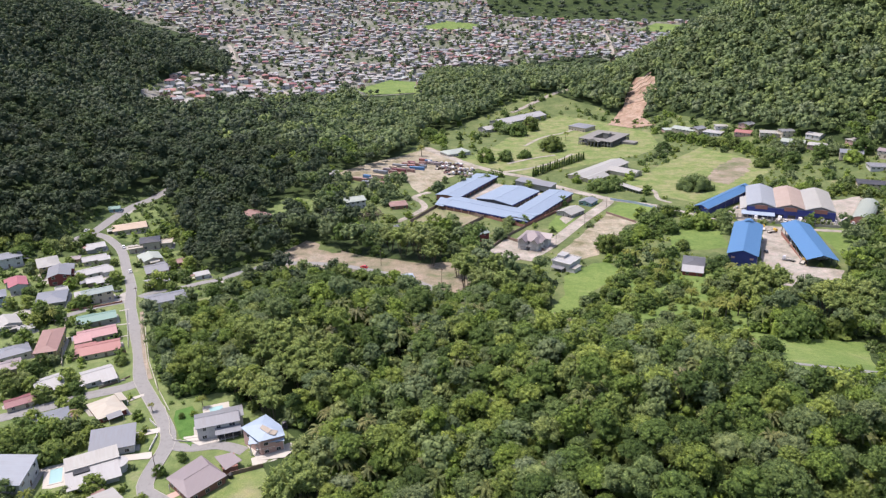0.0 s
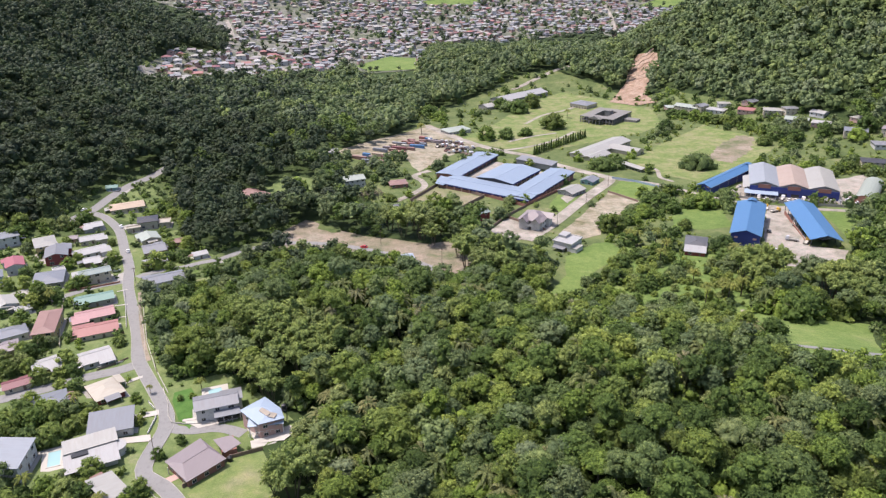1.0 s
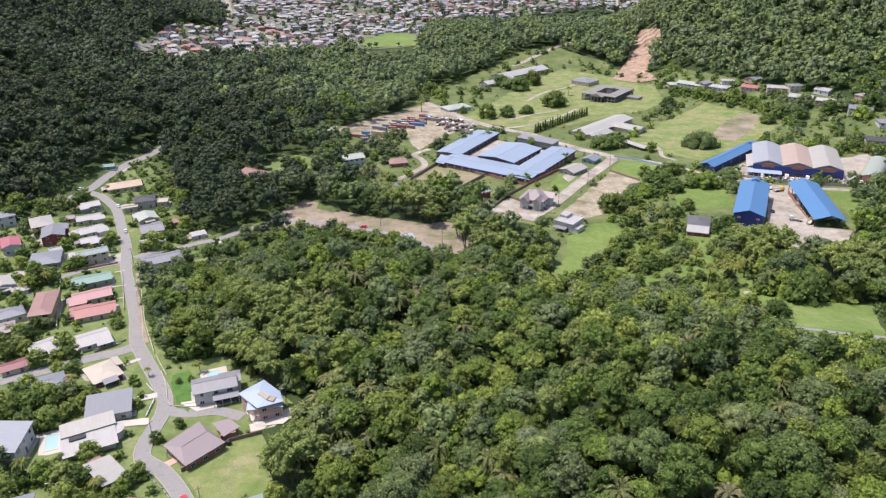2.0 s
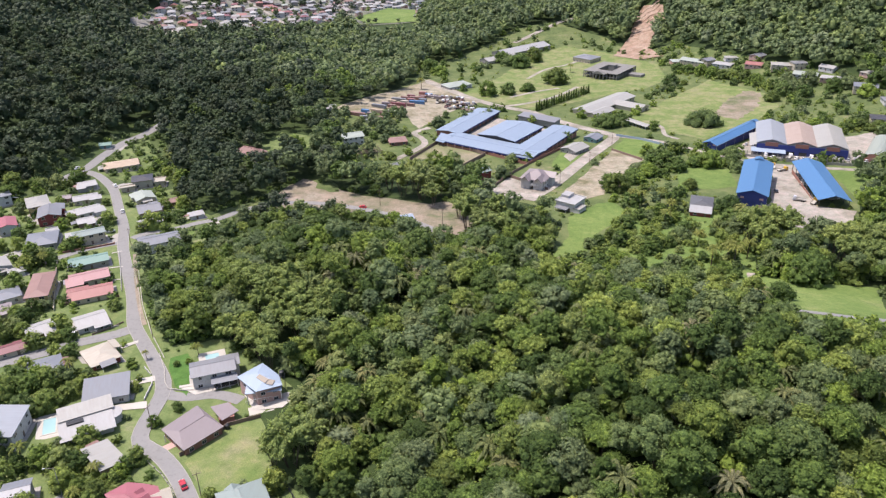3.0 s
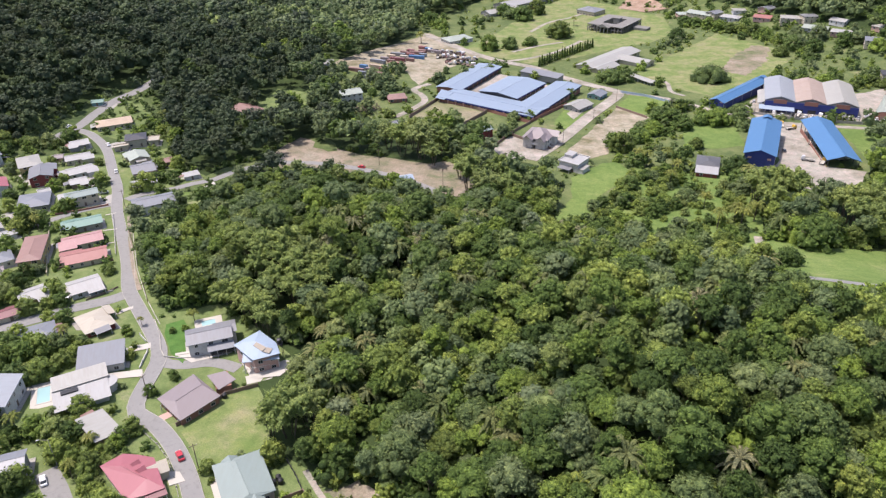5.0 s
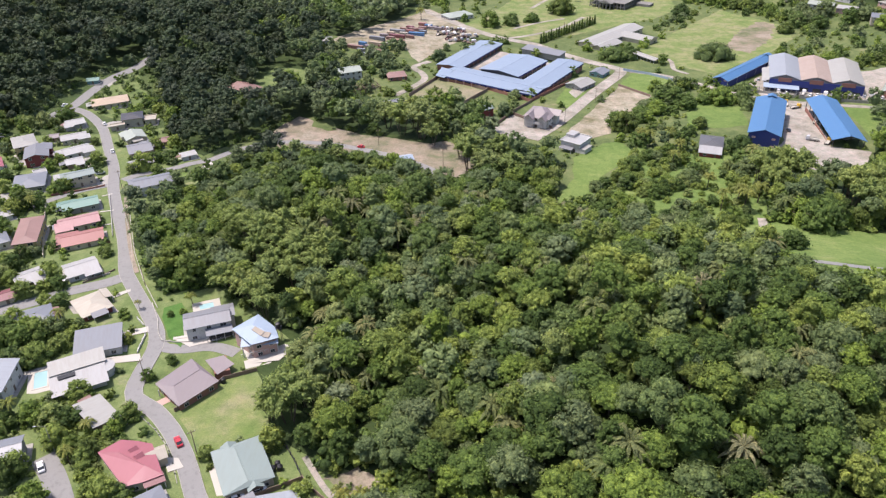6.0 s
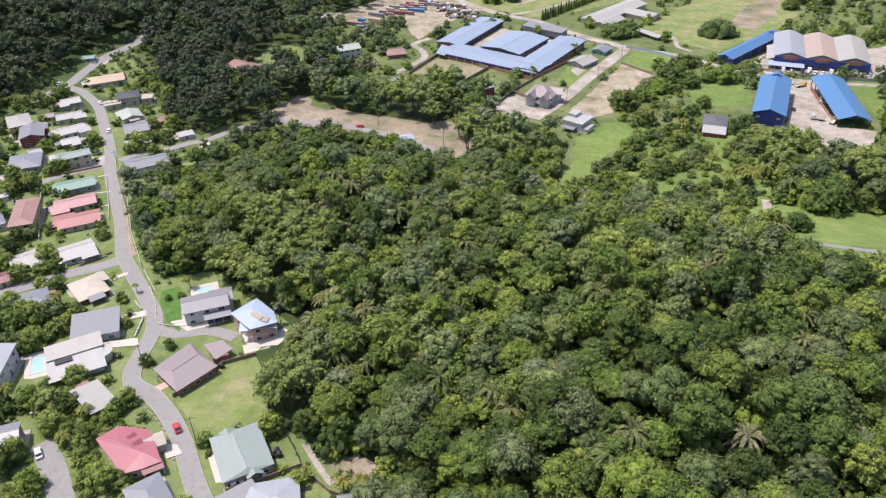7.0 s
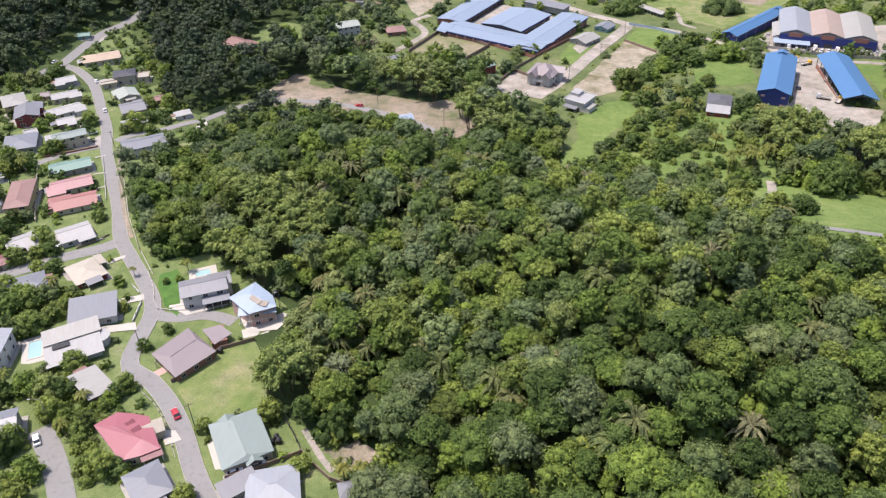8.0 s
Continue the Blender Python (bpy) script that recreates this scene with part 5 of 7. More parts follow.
def brown_house():
    """Brown brick bungalow under a wide mauve roof, with a lower garage roof and a recessed porch."""
    root, cx, cy = faceted_house([(-85.4, 187.8), (-77.8, 198.8), (-67.0, 188.6), (-75.8, 178.3)], [(-79.0, 185.2), (-73.4, 192.4)], 3.1, 1.2, "brown", "brick", "red brick bungalow with a wide mauve-brown roof")
    part("garage_roof", slab([(-73.6 - cx, 198.2 - cy, 2.90), (-68.6 - cx, 200.3 - cy, 2.90), (-64.5 - cx, 196.7 - cy, 2.50), (-68.5 - cx, 192.0 - cy, 2.50)], 0.14), ROOFS["brown"], root)
    part("garage_wall", box(-68.8 - cx, 196.8 - cy, -1.0, 4.6, 7.2, 3.3, 22.8), WALLS["brick"], root)
    part("porch_floor", box(-82.2 - cx, 183.2 - cy, -0.6, 3.4, 2.6, 1.0, 40), WALLS["pink"], root, "pink tiled porch floor")
    for k in range(3):
        part("porch_post", box(-83.7 - cx + 1.1 * k, 185.3 - cy + 0.9 * k, -0.6, 0.2, 0.2, 3.4), M_FRAME, root)


brown_house()


def teal_house():
    """Wide bungalow under a pale teal roof with a small back gable and a timber porch gable."""
    root, cx, cy = faceted_house([(-61.7, 159.3), (-50.4, 164.8), (-43.5, 150.8), (-54.9, 145.0)], [(-55.6, 160.2), (-49.6, 149.0)], 3.5, 0.8, "teal", "cream", "cream bungalow with a wide pale teal roof")
    for x, y, turn, nm in ((-56.8, 160.0, 118, "back_gable"), (-48.6, 149.6, -62, "porch_gable")):
        g = part(nm, gable_walls(3.4, 3.4, 3.1, 0.95), WALLS["brown"] if nm[0] == "p" else WALLS["cream"], root, at=pose(x - cx, y - cy, 0, 0, 0, turn))
        part("roof", gable_roof(4.4, 3.6, 3.2, 1.0, 0.3), ROOFS["teal"], g)
    part("carport_slab", slab([(-56.0 - cx, 145.4 - cy, 0.35), (-43.2 - cx, 151.8 - cy, 0.35), (-41.6 - cx, 148.8 - cy, 0.35), (-54.4 - cx, 142.4 - cy, 0.35)], 0.5), M_CONC, root)
    part("side_terrace", slab([(-62.2 - cx, 157.0 - cy, 0.4), (-60.6 - cx, 158.4 - cy, 0.4), (-54.8 - cx, 146.0 - cy, 0.4), (-56.4 - cx, 145.0 - cy, 0.4)], 0.5), M_PALECONC, root)


teal_house()
grey = next(o for o in scene.objects if o.name.startswith("house") and o.parent is None and abs(o.location.x + 77.9) < 0.1 and abs(o.location.y - 217.7) < 0.1)
part("front_canopy", slab([(-1.2, -7.2, 3.3), (7.3, -7.2, 3.3), (7.3, -4.0, 4.0), (-1.2, -4.0, 4.0)], 0.14), ROOFS["slate"], grey, "blue-grey sheet canopy")
for k in range(4):
    part("canopy_post", box(-1.0 + 2.7 * k, -7.0, -0.8, 0.16, 0.16, 4.1), M_FRAME, grey)


# ---- distant town ----
rng = np.random.default_rng(11)


def grid_points(x0, x1, y0, y1, gap, jit=0.42):
    X, Y = np.meshgrid(np.arange(x0, x1, gap), np.arange(y0, y1, gap))
    X[1::2] += gap / 2
    X = X + rng.uniform(-jit, jit, X.shape) * gap
    Y = Y + rng.uniform(-jit, jit, Y.shape) * gap
    return X.ravel(), Y.ravel()


def near_line(spec, x, y, extra):
    line = smooth_line(spec[0], 6.0)
    d = np.full(x.shape, 1e9)
    for p in line:
        d = np.minimum(d, (x - p.x) ** 2 + (y - p.y) ** 2)
    return d < (spec[1] / 2 + extra) ** 2


TOWN_COLS = ["white"] * 3 + ["pale"] * 9 + ["grey"] * 7 + ["rust"] * 3 + ["brown"] * 4 + ["salmon", "maroon", "sage", "sage", "slate", "cream", "brown", "dark"]
TX, TY = grid_points(-800, 620, 770, 2000, 14.6, 0.40)
ok = inside(TOWN, TX, TY) & (np.abs(TX) < 0.63 * TY + 10)
for f in (FIELD1, FIELD2, FIELD3):
    ok &= ~inside(f, TX, TY)
for r in (TOWNRD, TOWNRD2, TOWNRD3):
    ok &= ~near_line(r, TX, TY, 5)
clump = np.sin(TX * 0.021 + 1.3) * np.sin(TY * 0.017 + 0.4) + 0.6 * np.sin(TX * 0.05 + TY * 0.043)
ok &= (clump < 0.72) & (rng.random(TX.shape) < 0.86)
TX, TY = TX[ok], TY[ok]
order = np.argsort(TY)
TX, TY = TX[order], TY[order]


def town_house_mesh(L, W, eave, rise, hip):
    wall = gable_walls(L - 1, W - 1, eave, rise - 0.1) if not hip else box(0, 0, -1.2, L - 1, W - 1, eave + 1.1)
    roof = hip_roof(L - 1, W - 1, eave, rise, 0.5) if hip else gable_roof(L - 1, W - 1, eave, rise, 0.5, 0.15)
    levels = (1.0,) if eave < 4.5 else (1.0, 3.8)
    spots = [(-L / 2 + 2.4 + i * 4.2, -W / 2 + 0.45, z, 0) for i in range(int((L - 2) / 4.2)) for z in levels]
    spots += [(s * (L / 2 - 0.45), 0.5, levels[-1], 90) for s in (-1, 1)]
    return wall, roof, spots


TOWN_WINDOW = mesh_of("window", *join(box(0, 0, 0, 1.5, 0.12, 1.2), box(0, 0, -0.1, 1.8, 0.2, 0.1)), M_GLASS)
town_kinds = []
for k in range(14):
    rr = random.Random(k)
    two = k % 3 == 0
    L, W = rr.uniform(10, 15), rr.uniform(8.5, 11)
    wall, roof, spots = town_house_mesh(L, W, 5.8 if two else 3.3, W * 0.17, k % 2 == 0)
    col, wc = TOWN_COLS[(k * 5 + 1) % len(TOWN_COLS)], ("white", "cream", "grey", "pink", "blue", "yellow")[k % 6]
    town_kinds.append((mesh_of("wall", *wall, WALLS[wc]), mesh_of("roof", *roof, ROOFS[col]), spots, col, wc, two))
rest = {}
for i, (x, y) in enumerate(zip(TX, TY)):
    x, y = float(x), float(y)
    yaw = random.choice((22, 25, 30, -65, -60, 28)) + 12 * math.sin(x * 0.006)
    if i < 150:
        wall, roof, spots, col, wc, two = town_kinds[random.randrange(14)]
        h = thing("house", x, y, yaw, None, "%s %shouse in the town with a %s roof" % (word(wc), "two-storey " if two else "small ", word(col)), "house", "houses of the town")
        part("wall", wall, None, h)
        part("roof", roof, None, h)
        for a, b, c, turn in spots:
            part("window", TOWN_WINDOW, None, h, at=pose(a, b, c, 0, 0, turn))
    else:
        L, W = random.uniform(8.0, 15.0), random.uniform(7.0, 11.0)
        eave = random.choice((3.2, 3.4, 5.8, 5.6))
        m = pose(x, y, float(height(x, y)), 0, 0, yaw)
        wall, roof, spots = town_house_mesh(L, W, eave, W * 0.17, random.random() < 0.5)
        wins = join(*[box(a, b, c, 1.5, 0.12, 1.2, turn) for a, b, c, turn in spots])
        for key, shape in (("r" + random.choice(TOWN_COLS), roof), ("w" + random.choice(("white", "cream", "grey", "grey", "pink", "brown")), wall), ("g", wins))[:3 if i < 620 else 2]:
            V, F = rest.setdefault(key, ([], []))
            n = len(V)
            V += [tuple(m @ Vector(v)) for v in shape[0]]
            F += [tuple(a + n for a in f) for f in shape[1]]
for key, (V, F) in rest.items():
    mat = M_GLASS if key == "g" else (ROOFS if key[0] == "r" else WALLS)[key[1:]]
    nm = "town_windows" if key == "g" else "town_roofs" if key[0] == "r" else "town_walls"
    tagged(new(nm, mesh_of(nm, V, F, mat)), "%s of the far rows of town houses" % ("dark windows" if key == "g" else word(key[1:]) + (" metal roofs" if key[0] == "r" else " walls")), "town", kind="stuff")


# ---- trees ----
def half_ball(level, low):
    """Verts and triangles of a ball without its underside."""
    bm = bmesh.new()
    bmesh.ops.create_icosphere(bm, subdivisions=level, radius=1.0)
    bmesh.ops.delete(bm, geom=[f for f in bm.faces if f.calc_center_median().z < low], context="FACES")
    bm.verts.index_update()
    v = np.array([q.co[:] for q in bm.verts])
    f = np.array([[q.index for q in t.verts] for t in bm.faces])
    bm.free()
    return v, f


COARSE = half_ball(1, -0.5)


def crown(seed, radius, tall, lobes, cards, size, kind="round"):
    """A crown of uneven leafy boughs over a shaded heart, with leaf sprays standing out: base at z = 0."""
    g = np.random.default_rng(seed)
    BV, BF = COARSE
    deep = tall * {"round": 0.46, "flat": 0.27, "dome": 0.86}[kind]
    k = np.arange(lobes)
    up = np.clip(1.0 - (k + 0.5) / lobes * 1.08, 0, 1) ** 0.8 + g.uniform(-0.1, 0.1, lobes)
    th = k * 2.39996 + g.uniform(-0.45, 0.45, lobes)
    out = np.sqrt(np.clip(1 - up ** 2, 0.02, 1)) * g.uniform(0.78, 1.16, lobes)
    R = radius * g.uniform(0.19, 0.40, lobes) * (1.3 if lobes < 8 else 1.0)
    R *= np.where(g.random(lobes) < 0.15, 1.25, 1.0)
    C = np.stack([out * radius * 0.70 * np.cos(th), out * radius * 0.70 * np.sin(th), tall - deep + (deep - R * 0.6) * np.clip(up, -0.05, 1.0)], 1)
    lean = g.normal(0, 0.10 * radius, 2)
    C[:, :2] += lean * up[:, None]
    V, F, n = [], [], 0

    def add(v, f):
        nonlocal n
        V.append(v)
        F.append(f + n)
        n += len(v)

    add(BV * np.array([radius * 0.56, radius * 0.56, deep * 0.55]) * g.uniform(0.85, 1.1, (len(BV), 1)) + np.array([0, 0, tall - deep]), BF)
    for c, r in zip(C, R):
        q = g.uniform(0.62, 0.9)
        add(BV * r * 0.80 * np.array([1, 1, q]) * g.uniform(0.66, 1.2, (len(BV), 1)) + c, BF)
    share = np.maximum(2, (cards * R ** 2 / (R ** 2).sum()).astype(int))
    for c, r, m in zip(C, R, share):
        d = g.normal(0, 1, (m, 3))
        d[:, 2] = np.where(d[:, 2] < -0.4, -d[:, 2], d[:, 2])
        d /= np.linalg.norm(d, axis=1, keepdims=True)
        p = c + d * r * np.array([1, 1, 0.8]) * g.uniform(0.72, 1.20, (m, 1))
        nrm = d + g.normal(0, 0.48, (m, 3)) + np.array([0, 0, 0.35])
        nrm /= np.linalg.norm(nrm, axis=1, keepdims=True)
        a = np.cross(nrm, g.normal(0, 1, (m, 3)))
        a /= np.linalg.norm(a, axis=1, keepdims=True) + 1e-9
        b = np.cross(nrm, a)
        s = size * g.uniform(0.55, 1.4, (m, 1))
        tri = np.stack([p - a * s * 0.5 - b * s * 0.36, p - a * s * 0.5 + b * s * 0.36, p + a * s * 0.62 - nrm * s * 0.12], 1).reshape(-1, 3)
        add(tri, np.arange(3 * m).reshape(-1, 3))
    return np.concatenate(V), np.concatenate(F)


def bamboo_crown(seed, culms, radius, tall):
    """Feathery plumes that fan out from one root: each culm arches over and carries drooping leaf sprays."""
    g = np.random.default_rng(seed)
    BV, BF = COARSE
    V, F, n = [], [], 0
    for i in range(culms):
        t = 2.39996 * i + g.uniform(-0.3, 0.3)
        reach, top = radius * math.sqrt((i + 0.5) / culms) * g.uniform(0.8, 1.1), tall * g.uniform(0.78, 1.05)
        d = np.array([math.cos(t), math.sin(t), 0])
        s = np.linspace(0.45, 1.0, 6)
        up = top * (1.50 * s - 0.58 * s ** 3 * (0.55 + reach / radius * 0.65))
        line = d * (reach * s ** 1.9)[:, None] + np.array([0, 0, 1.0]) * up[:, None]
        fat = np.array([0.6, 1.0, 1.3, 1.25, 0.95, 0.5]) * g.uniform(0.75, 1.15)
        for q, r in zip(line, fat):
            v = BV * r * np.array([0.8, 0.8, 0.62]) * g.uniform(0.7, 1.2, (len(BV), 1)) + q
            V.append(v)
            F.append(BF + n)
            n += len(v)
            m = 13
            p = q + g.normal(0, 0.5, (m, 3)) * r * np.array([1, 1, 0.7])
            a = d * 0.6 + g.normal(0, 0.6, (m, 3)) + np.array([0, 0, -0.25])
            a /= np.linalg.norm(a, axis=1, keepdims=True)
            b = np.cross(a, g.normal(0, 0.45, (m, 3)) + np.array([0, 0, 1.0]))
            b /= np.linalg.norm(b, axis=1, keepdims=True) + 1e-9
            z = g.uniform(0.5, 1.0, (m, 1))
            V.append(np.stack([p - b * z * 0.26, p + b * z * 0.26, p + a * z * 1.1], 1).reshape(-1, 3))
            F.append(np.arange(3 * m).reshape(-1, 3) + n)
            n += 3 * m
    return np.concatenate(V), np.concatenate(F)


def palm_crown(seed, fronds, length, leaflets, wide=0.2):
    """Arching feather fronds made of separate leaflets, hub at z = 0."""
    g = np.random.default_rng(seed)
    V, F = [], []
    for i in range(fronds):
        g.random()
        t = 2 * math.pi * i / fronds + g.uniform(-0.25, 0.25)
        lift = g.uniform(0.2, 1.6)
        d = np.array([math.cos(t), math.sin(t), 0])
        side = np.array([-d[1], d[0], 0])
        L = length * g.uniform(0.8, 1.1)
        s = np.linspace(0, 1, leaflets)
        spine = d * (s * L)[:, None] * (0.95 - 0.15 * lift) + np.array([0, 0, 1.0]) * (L * (lift * s - (0.35 + 0.80 * lift) * s ** 2.2))[:, None]
        for k in range(leaflets - 1):
            wd = L * wide * math.sin(math.pi * (0.14 + 0.82 * s[k])) + 0.08
            for sd in (-1, 1):
                n = len(V)
                drop = np.array([0, 0, -wd * g.uniform(0.25, 0.6)])
                out = side * sd * wd + d * wd * 0.5
                V += [spine[k], spine[k + 1], spine[k + 1] + (out + drop) * 0.6 + d * 0.05, spine[k] + out + drop, spine[k] + (out + drop) * 0.5 - d * 0.04]
                F += [(n, n + 1, n + 2), (n, n + 2, n + 4), (n + 4, n + 2, n + 3)]
    return np.array(V), np.array(F)


def trunk_shape(seed, tall, r, limbs=4, spread=2.5):
    g = random.Random(seed)
    bend = g.uniform(-0.4, 0.4)
    sh = [tube([(0, 0, -0.8), (bend * 0.3, 0, tall * 0.35), (bend, bend * 0.5, tall * 0.72)], [r * 1.3, r, r * 0.6], 6)]
    for k in range(limbs):
        t = 2 * math.pi * k / limbs + g.uniform(-0.4, 0.4)
        sh.append(bar((bend * 0.5, 0, tall * g.uniform(0.35, 0.5)), (bend + spread * math.cos(t), spread * math.sin(t), tall * g.uniform(0.62, 0.78)), r * 0.38, 4))
    return join(*sh)


near_kinds, wood_kinds = [], []
for k in range(12):
    rr = random.Random(100 + k)
    R, T = rr.uniform(3.2, 5.4), rr.uniform(9.5, 14.0)
    kind = ("round", "round", "flat", "round")[k % 4]
    near_kinds.append((R, T, crown(200 + k, R, T, 24 + k % 7, 1050, 0.52, kind), trunk_shape(k, T, 0.26)))
    wood_kinds.append((R, T, crown(200 + k, R, T, 18 + k % 5, 480, 0.72, kind)))
scrub_kinds = [(3.0, 4.4, crown(280 + k, 3.0, 4.2 + 0.4 * (k % 3), 9, 110, 0.75, "dome")) for k in range(5)]
dome_kinds = [(4.0, 6.0, crown(250 + k, 4.0, 6.0 + 0.4 * (k % 3), 17 + k % 3, 420, 0.6, "dome")) for k in range(6)]
mid_kinds = [(R, T, crown(300 + k, R, T, 11, 150, 1.05, ("round", "flat", "round")[k % 3])) for k, (R, T) in enumerate(((4.2, 12), (4.8, 13), (5.4, 13), (3.8, 11), (4.6, 14), (5.0, 12)))]
far_kinds = [(R, T, crown(400 + k, R, T, 6, 34, 1.7, "round")) for k, (R, T) in enumerate(((5.2, 12), (5.8, 13), (6.2, 13), (4.8, 12), (5.6, 14)))]
vfar_kinds = [(R, T, crown(500 + k, R, T, 6, 14, 3.4, "round")) for k, (R, T) in enumerate(((9.0, 13), (10.0, 14), (9.4, 12)))]
YARD_TREES = [(-106, 185, 3.4), (-136, 211, 4), (-132, 214, 4), (-129, 218, 3.5), (-125, 202, 4), (-132, 199, 4), (-123, 210, 3), (-136, 218, 3.6), (-140, 237, 2.6), (-134, 235, 3), (-146, 240, 3), (-109, 227, 1.8), (-103, 213, 2), (-115, 176, 3.6), (-109, 174, 3.6), (-105, 174, 3.4), (-105, 167, 3.4), (-99, 163, 3), (-107, 165, 3.2), (-95, 162, 3), (-95, 159, 2.6), (-92, 182, 2.6), (-89, 177, 2.6), (-91, 174, 2.4), (-93, 168, 2.4), (-91, 171, 2.2), (-85, 147, 3.5), (-81, 148, 2.6), (-87, 144, 1.3), (-102, 146, 3.2)]
YARD_TREES2 = [(-102, 140, 3.2), (-112, 154, 4), (-110, 157, 3.2), (-65, 146, 2.6), (-63, 139, 2.6), (-90, 194, 2), (-92, 204, 1.2), (-85, 201, 1.6), (-64, 160, 2), (-62, 157, 1), (-48, 165, 3.4), (-46, 162, 1.2), (-37, 147, 2.6), (-89, 228, 1.2), (-30, 154, 1.8), (-75, 236, 2.2), (-69, 231, 2), (-122, 221, 1.8), (-125, 222, 1.6), (-93, 227, 1.2), (-144, 224, 3), (-143, 217, 4), (-143, 208, 5), (-130, 180, 4), (-124, 167, 5), (-121, 174, 2.6), (-93, 156, 2.2), (-100, 156, 2.4)]
YARD_TREES3 = [(-169, 358, 3.6), (-169, 351, 3), (-173, 332, 3.4), (-175, 328, 3), (-145, 351, 4.6), (-143, 361, 3.4), (-147, 379, 3.4), (-183, 311, 4), (-185, 306, 4), (-180, 286, 4), (-144, 251, 3.6), (-140, 246, 3), (-150, 241, 3.5), (-145, 240, 2.6), (-138, 234, 3), (-189, 351, 3), (-188, 358, 2.8), (-208, 413, 4), (-215, 404, 4), (-219, 370, 3), (-131, 269, 2.5), (-123, 331, 4), (-150, 349, 2.4), (-232, 384, 5), (-236, 399, 5), (-223, 397, 3), (-222, 401, 4), (-210, 403, 3), (-204, 380, 2.6), (-205, 339, 3.4)]
YARD_PALMS = [(-128, 222, 3.2), (-121, 177, 3.2), (-95, 153, 3.2), (-92, 148, 3.4), (-99, 159, 2.6), (-90, 143, 3.4), (-27, 144, 2.6), (-26, 143, 2.4), (-22, 144, 2.8), (-88, 233, 2.4), (-105, 231, 1.6), (-90, 201, 1.4), (-98, 170, 2.6)]
MID_PALMS = [(-178, 309, 3), (99, 378, 4), (103, 373, 4), (113, 373, 4), (115, 361, 4), (108, 346, 4), (143, 344, 4.5), (132, 304, 5), (122, 294, 5), (113, 295, 4), (123, 304, 4.5), (124, 734, 4), (88, 552, 3), (116, 321, 4), (-11, 684, 5), (-3, 679, 5), (-18, 661, 5)]
BAMBOO = [(-23, 395, 8), (-12, 389, 9), (-3, 394, 8), (-30, 406, 7), (-16, 405, 8), (-6, 379, 6), (11, 346, 8), (19, 333, 7), (26, 348, 8), (30, 329, 7), (15, 366, 7), (8, 362, 6), (140, 322, 8), (149, 323, 8), (155, 320, 8), (140, 310, 7), (170, 300, 8), (180, 303, 8), (187, 300, 8), (170, 291, 7), (177, 287, 7), (172, 309, 6)]
BAMBOO2 = [(-44, 173, 7.5), (-39, 177, 6), (-49, 175, 4.5), (-69, 232, 6), (-64, 228, 6), (-76, 237, 6), (-60, 223, 5.5)]
MID_TREES = [(39, 636, 8), (56, 641, 7), (74, 654, 6), (102, 685, 11), (139, 279, 7), (144, 274, 9), (153, 279, 7), (203, 669, 7), (95, 395, 7), (93, 402, 6), (108, 413, 6), (119, 422, 6), (133, 439, 6), (139, 428, 5), (150, 438, 5), (160, 438, 8), (175, 446, 6), (143, 359, 7), (142, 348, 6), (111, 328, 5), (136, 397, 4), (120, 246, 5), (172, 331, 3.6), (148, 344, 4), (140, 337, 5), (147, 465, 5), (130, 454, 5), (114, 428, 5)]
MID_TREES2 = [(-55, 512, 5), (-47, 504, 5), (-39, 499, 5), (-33, 462, 5), (-22, 470, 4), (-10, 445, 5), (17, 393, 5), (8, 404, 6), (-0, 405, 5), (259, 516, 7), (289, 513, 8), (297, 505, 8), (228, 383, 7), (224, 367, 8), (211, 352, 6), (302, 532, 7), (81, 323, 6), (74, 308, 5), (68, 311, 5), (69, 299, 6), (88, 343, 6), (101, 354, 5), (67, 321, 5), (-69, 495, 6), (-70, 473, 7), (-58, 457, 7)]
PARK_TREES = [(70, 776, 8), (80, 767, 10), (96, 794, 9), (63, 791, 8), (224, 723, 6), (231, 713, 6), (238, 700, 6), (245, 690, 6), (251, 680, 6), (258, 672, 6), (264, 661, 6), (270, 651, 6), (169, 619, 3.5), (179, 632, 3.5), (189, 644, 3.5), (200, 656, 3.5), (213, 667, 3.5), (261, 597, 6), (275, 610, 7), (285, 614, 7), (290, 604, 7), (291, 640, 6), (302, 624, 7), (312, 605, 7), (324, 603, 7), (329, 582, 7), (339, 592, 8), (-12, 755, 8), (-1, 734, 7), (-23, 785, 8)]
CYPRESS = [(73.3, 581.3), (75.6, 584.0), (77.8, 586.8), (80.1, 589.6), (82.4, 592.4), (84.7, 595.2), (87.1, 598.0), (89.4, 600.9), (91.8, 603.8), (94.2, 606.7), (96.6, 609.6), (99.1, 612.5), (101.5, 615.5), (104.0, 618.4), (106.5, 621.4), (109.0, 624.4), (111.6, 627.5), (114.2, 630.5), (116.7, 633.6), (119.3, 636.6), (122.0, 639.7), (124.6, 642.9)]
D1 = [(-106.2, 200.9), (-106.9, 204.2), (-96.8, 206.1), (-95.1, 202.4)]
D2 = [(-105.4, 218.5), (-99.0, 220.8), (-97.8, 217.7), (-104.3, 215.5)]
D3 = [(-118.1, 240.0), (-113.1, 243.9), (-112.7, 242.5), (-117.4, 238.3)]
D4 = [(-88.6, 213.5), (-81.0, 215.2), (-71.8, 218.5), (-69.9, 213.9), (-81.9, 208.9)]
D6 = [(76.2, 463.2), (86.2, 481.0), (90.1, 472.1), (78.6, 451.5)]
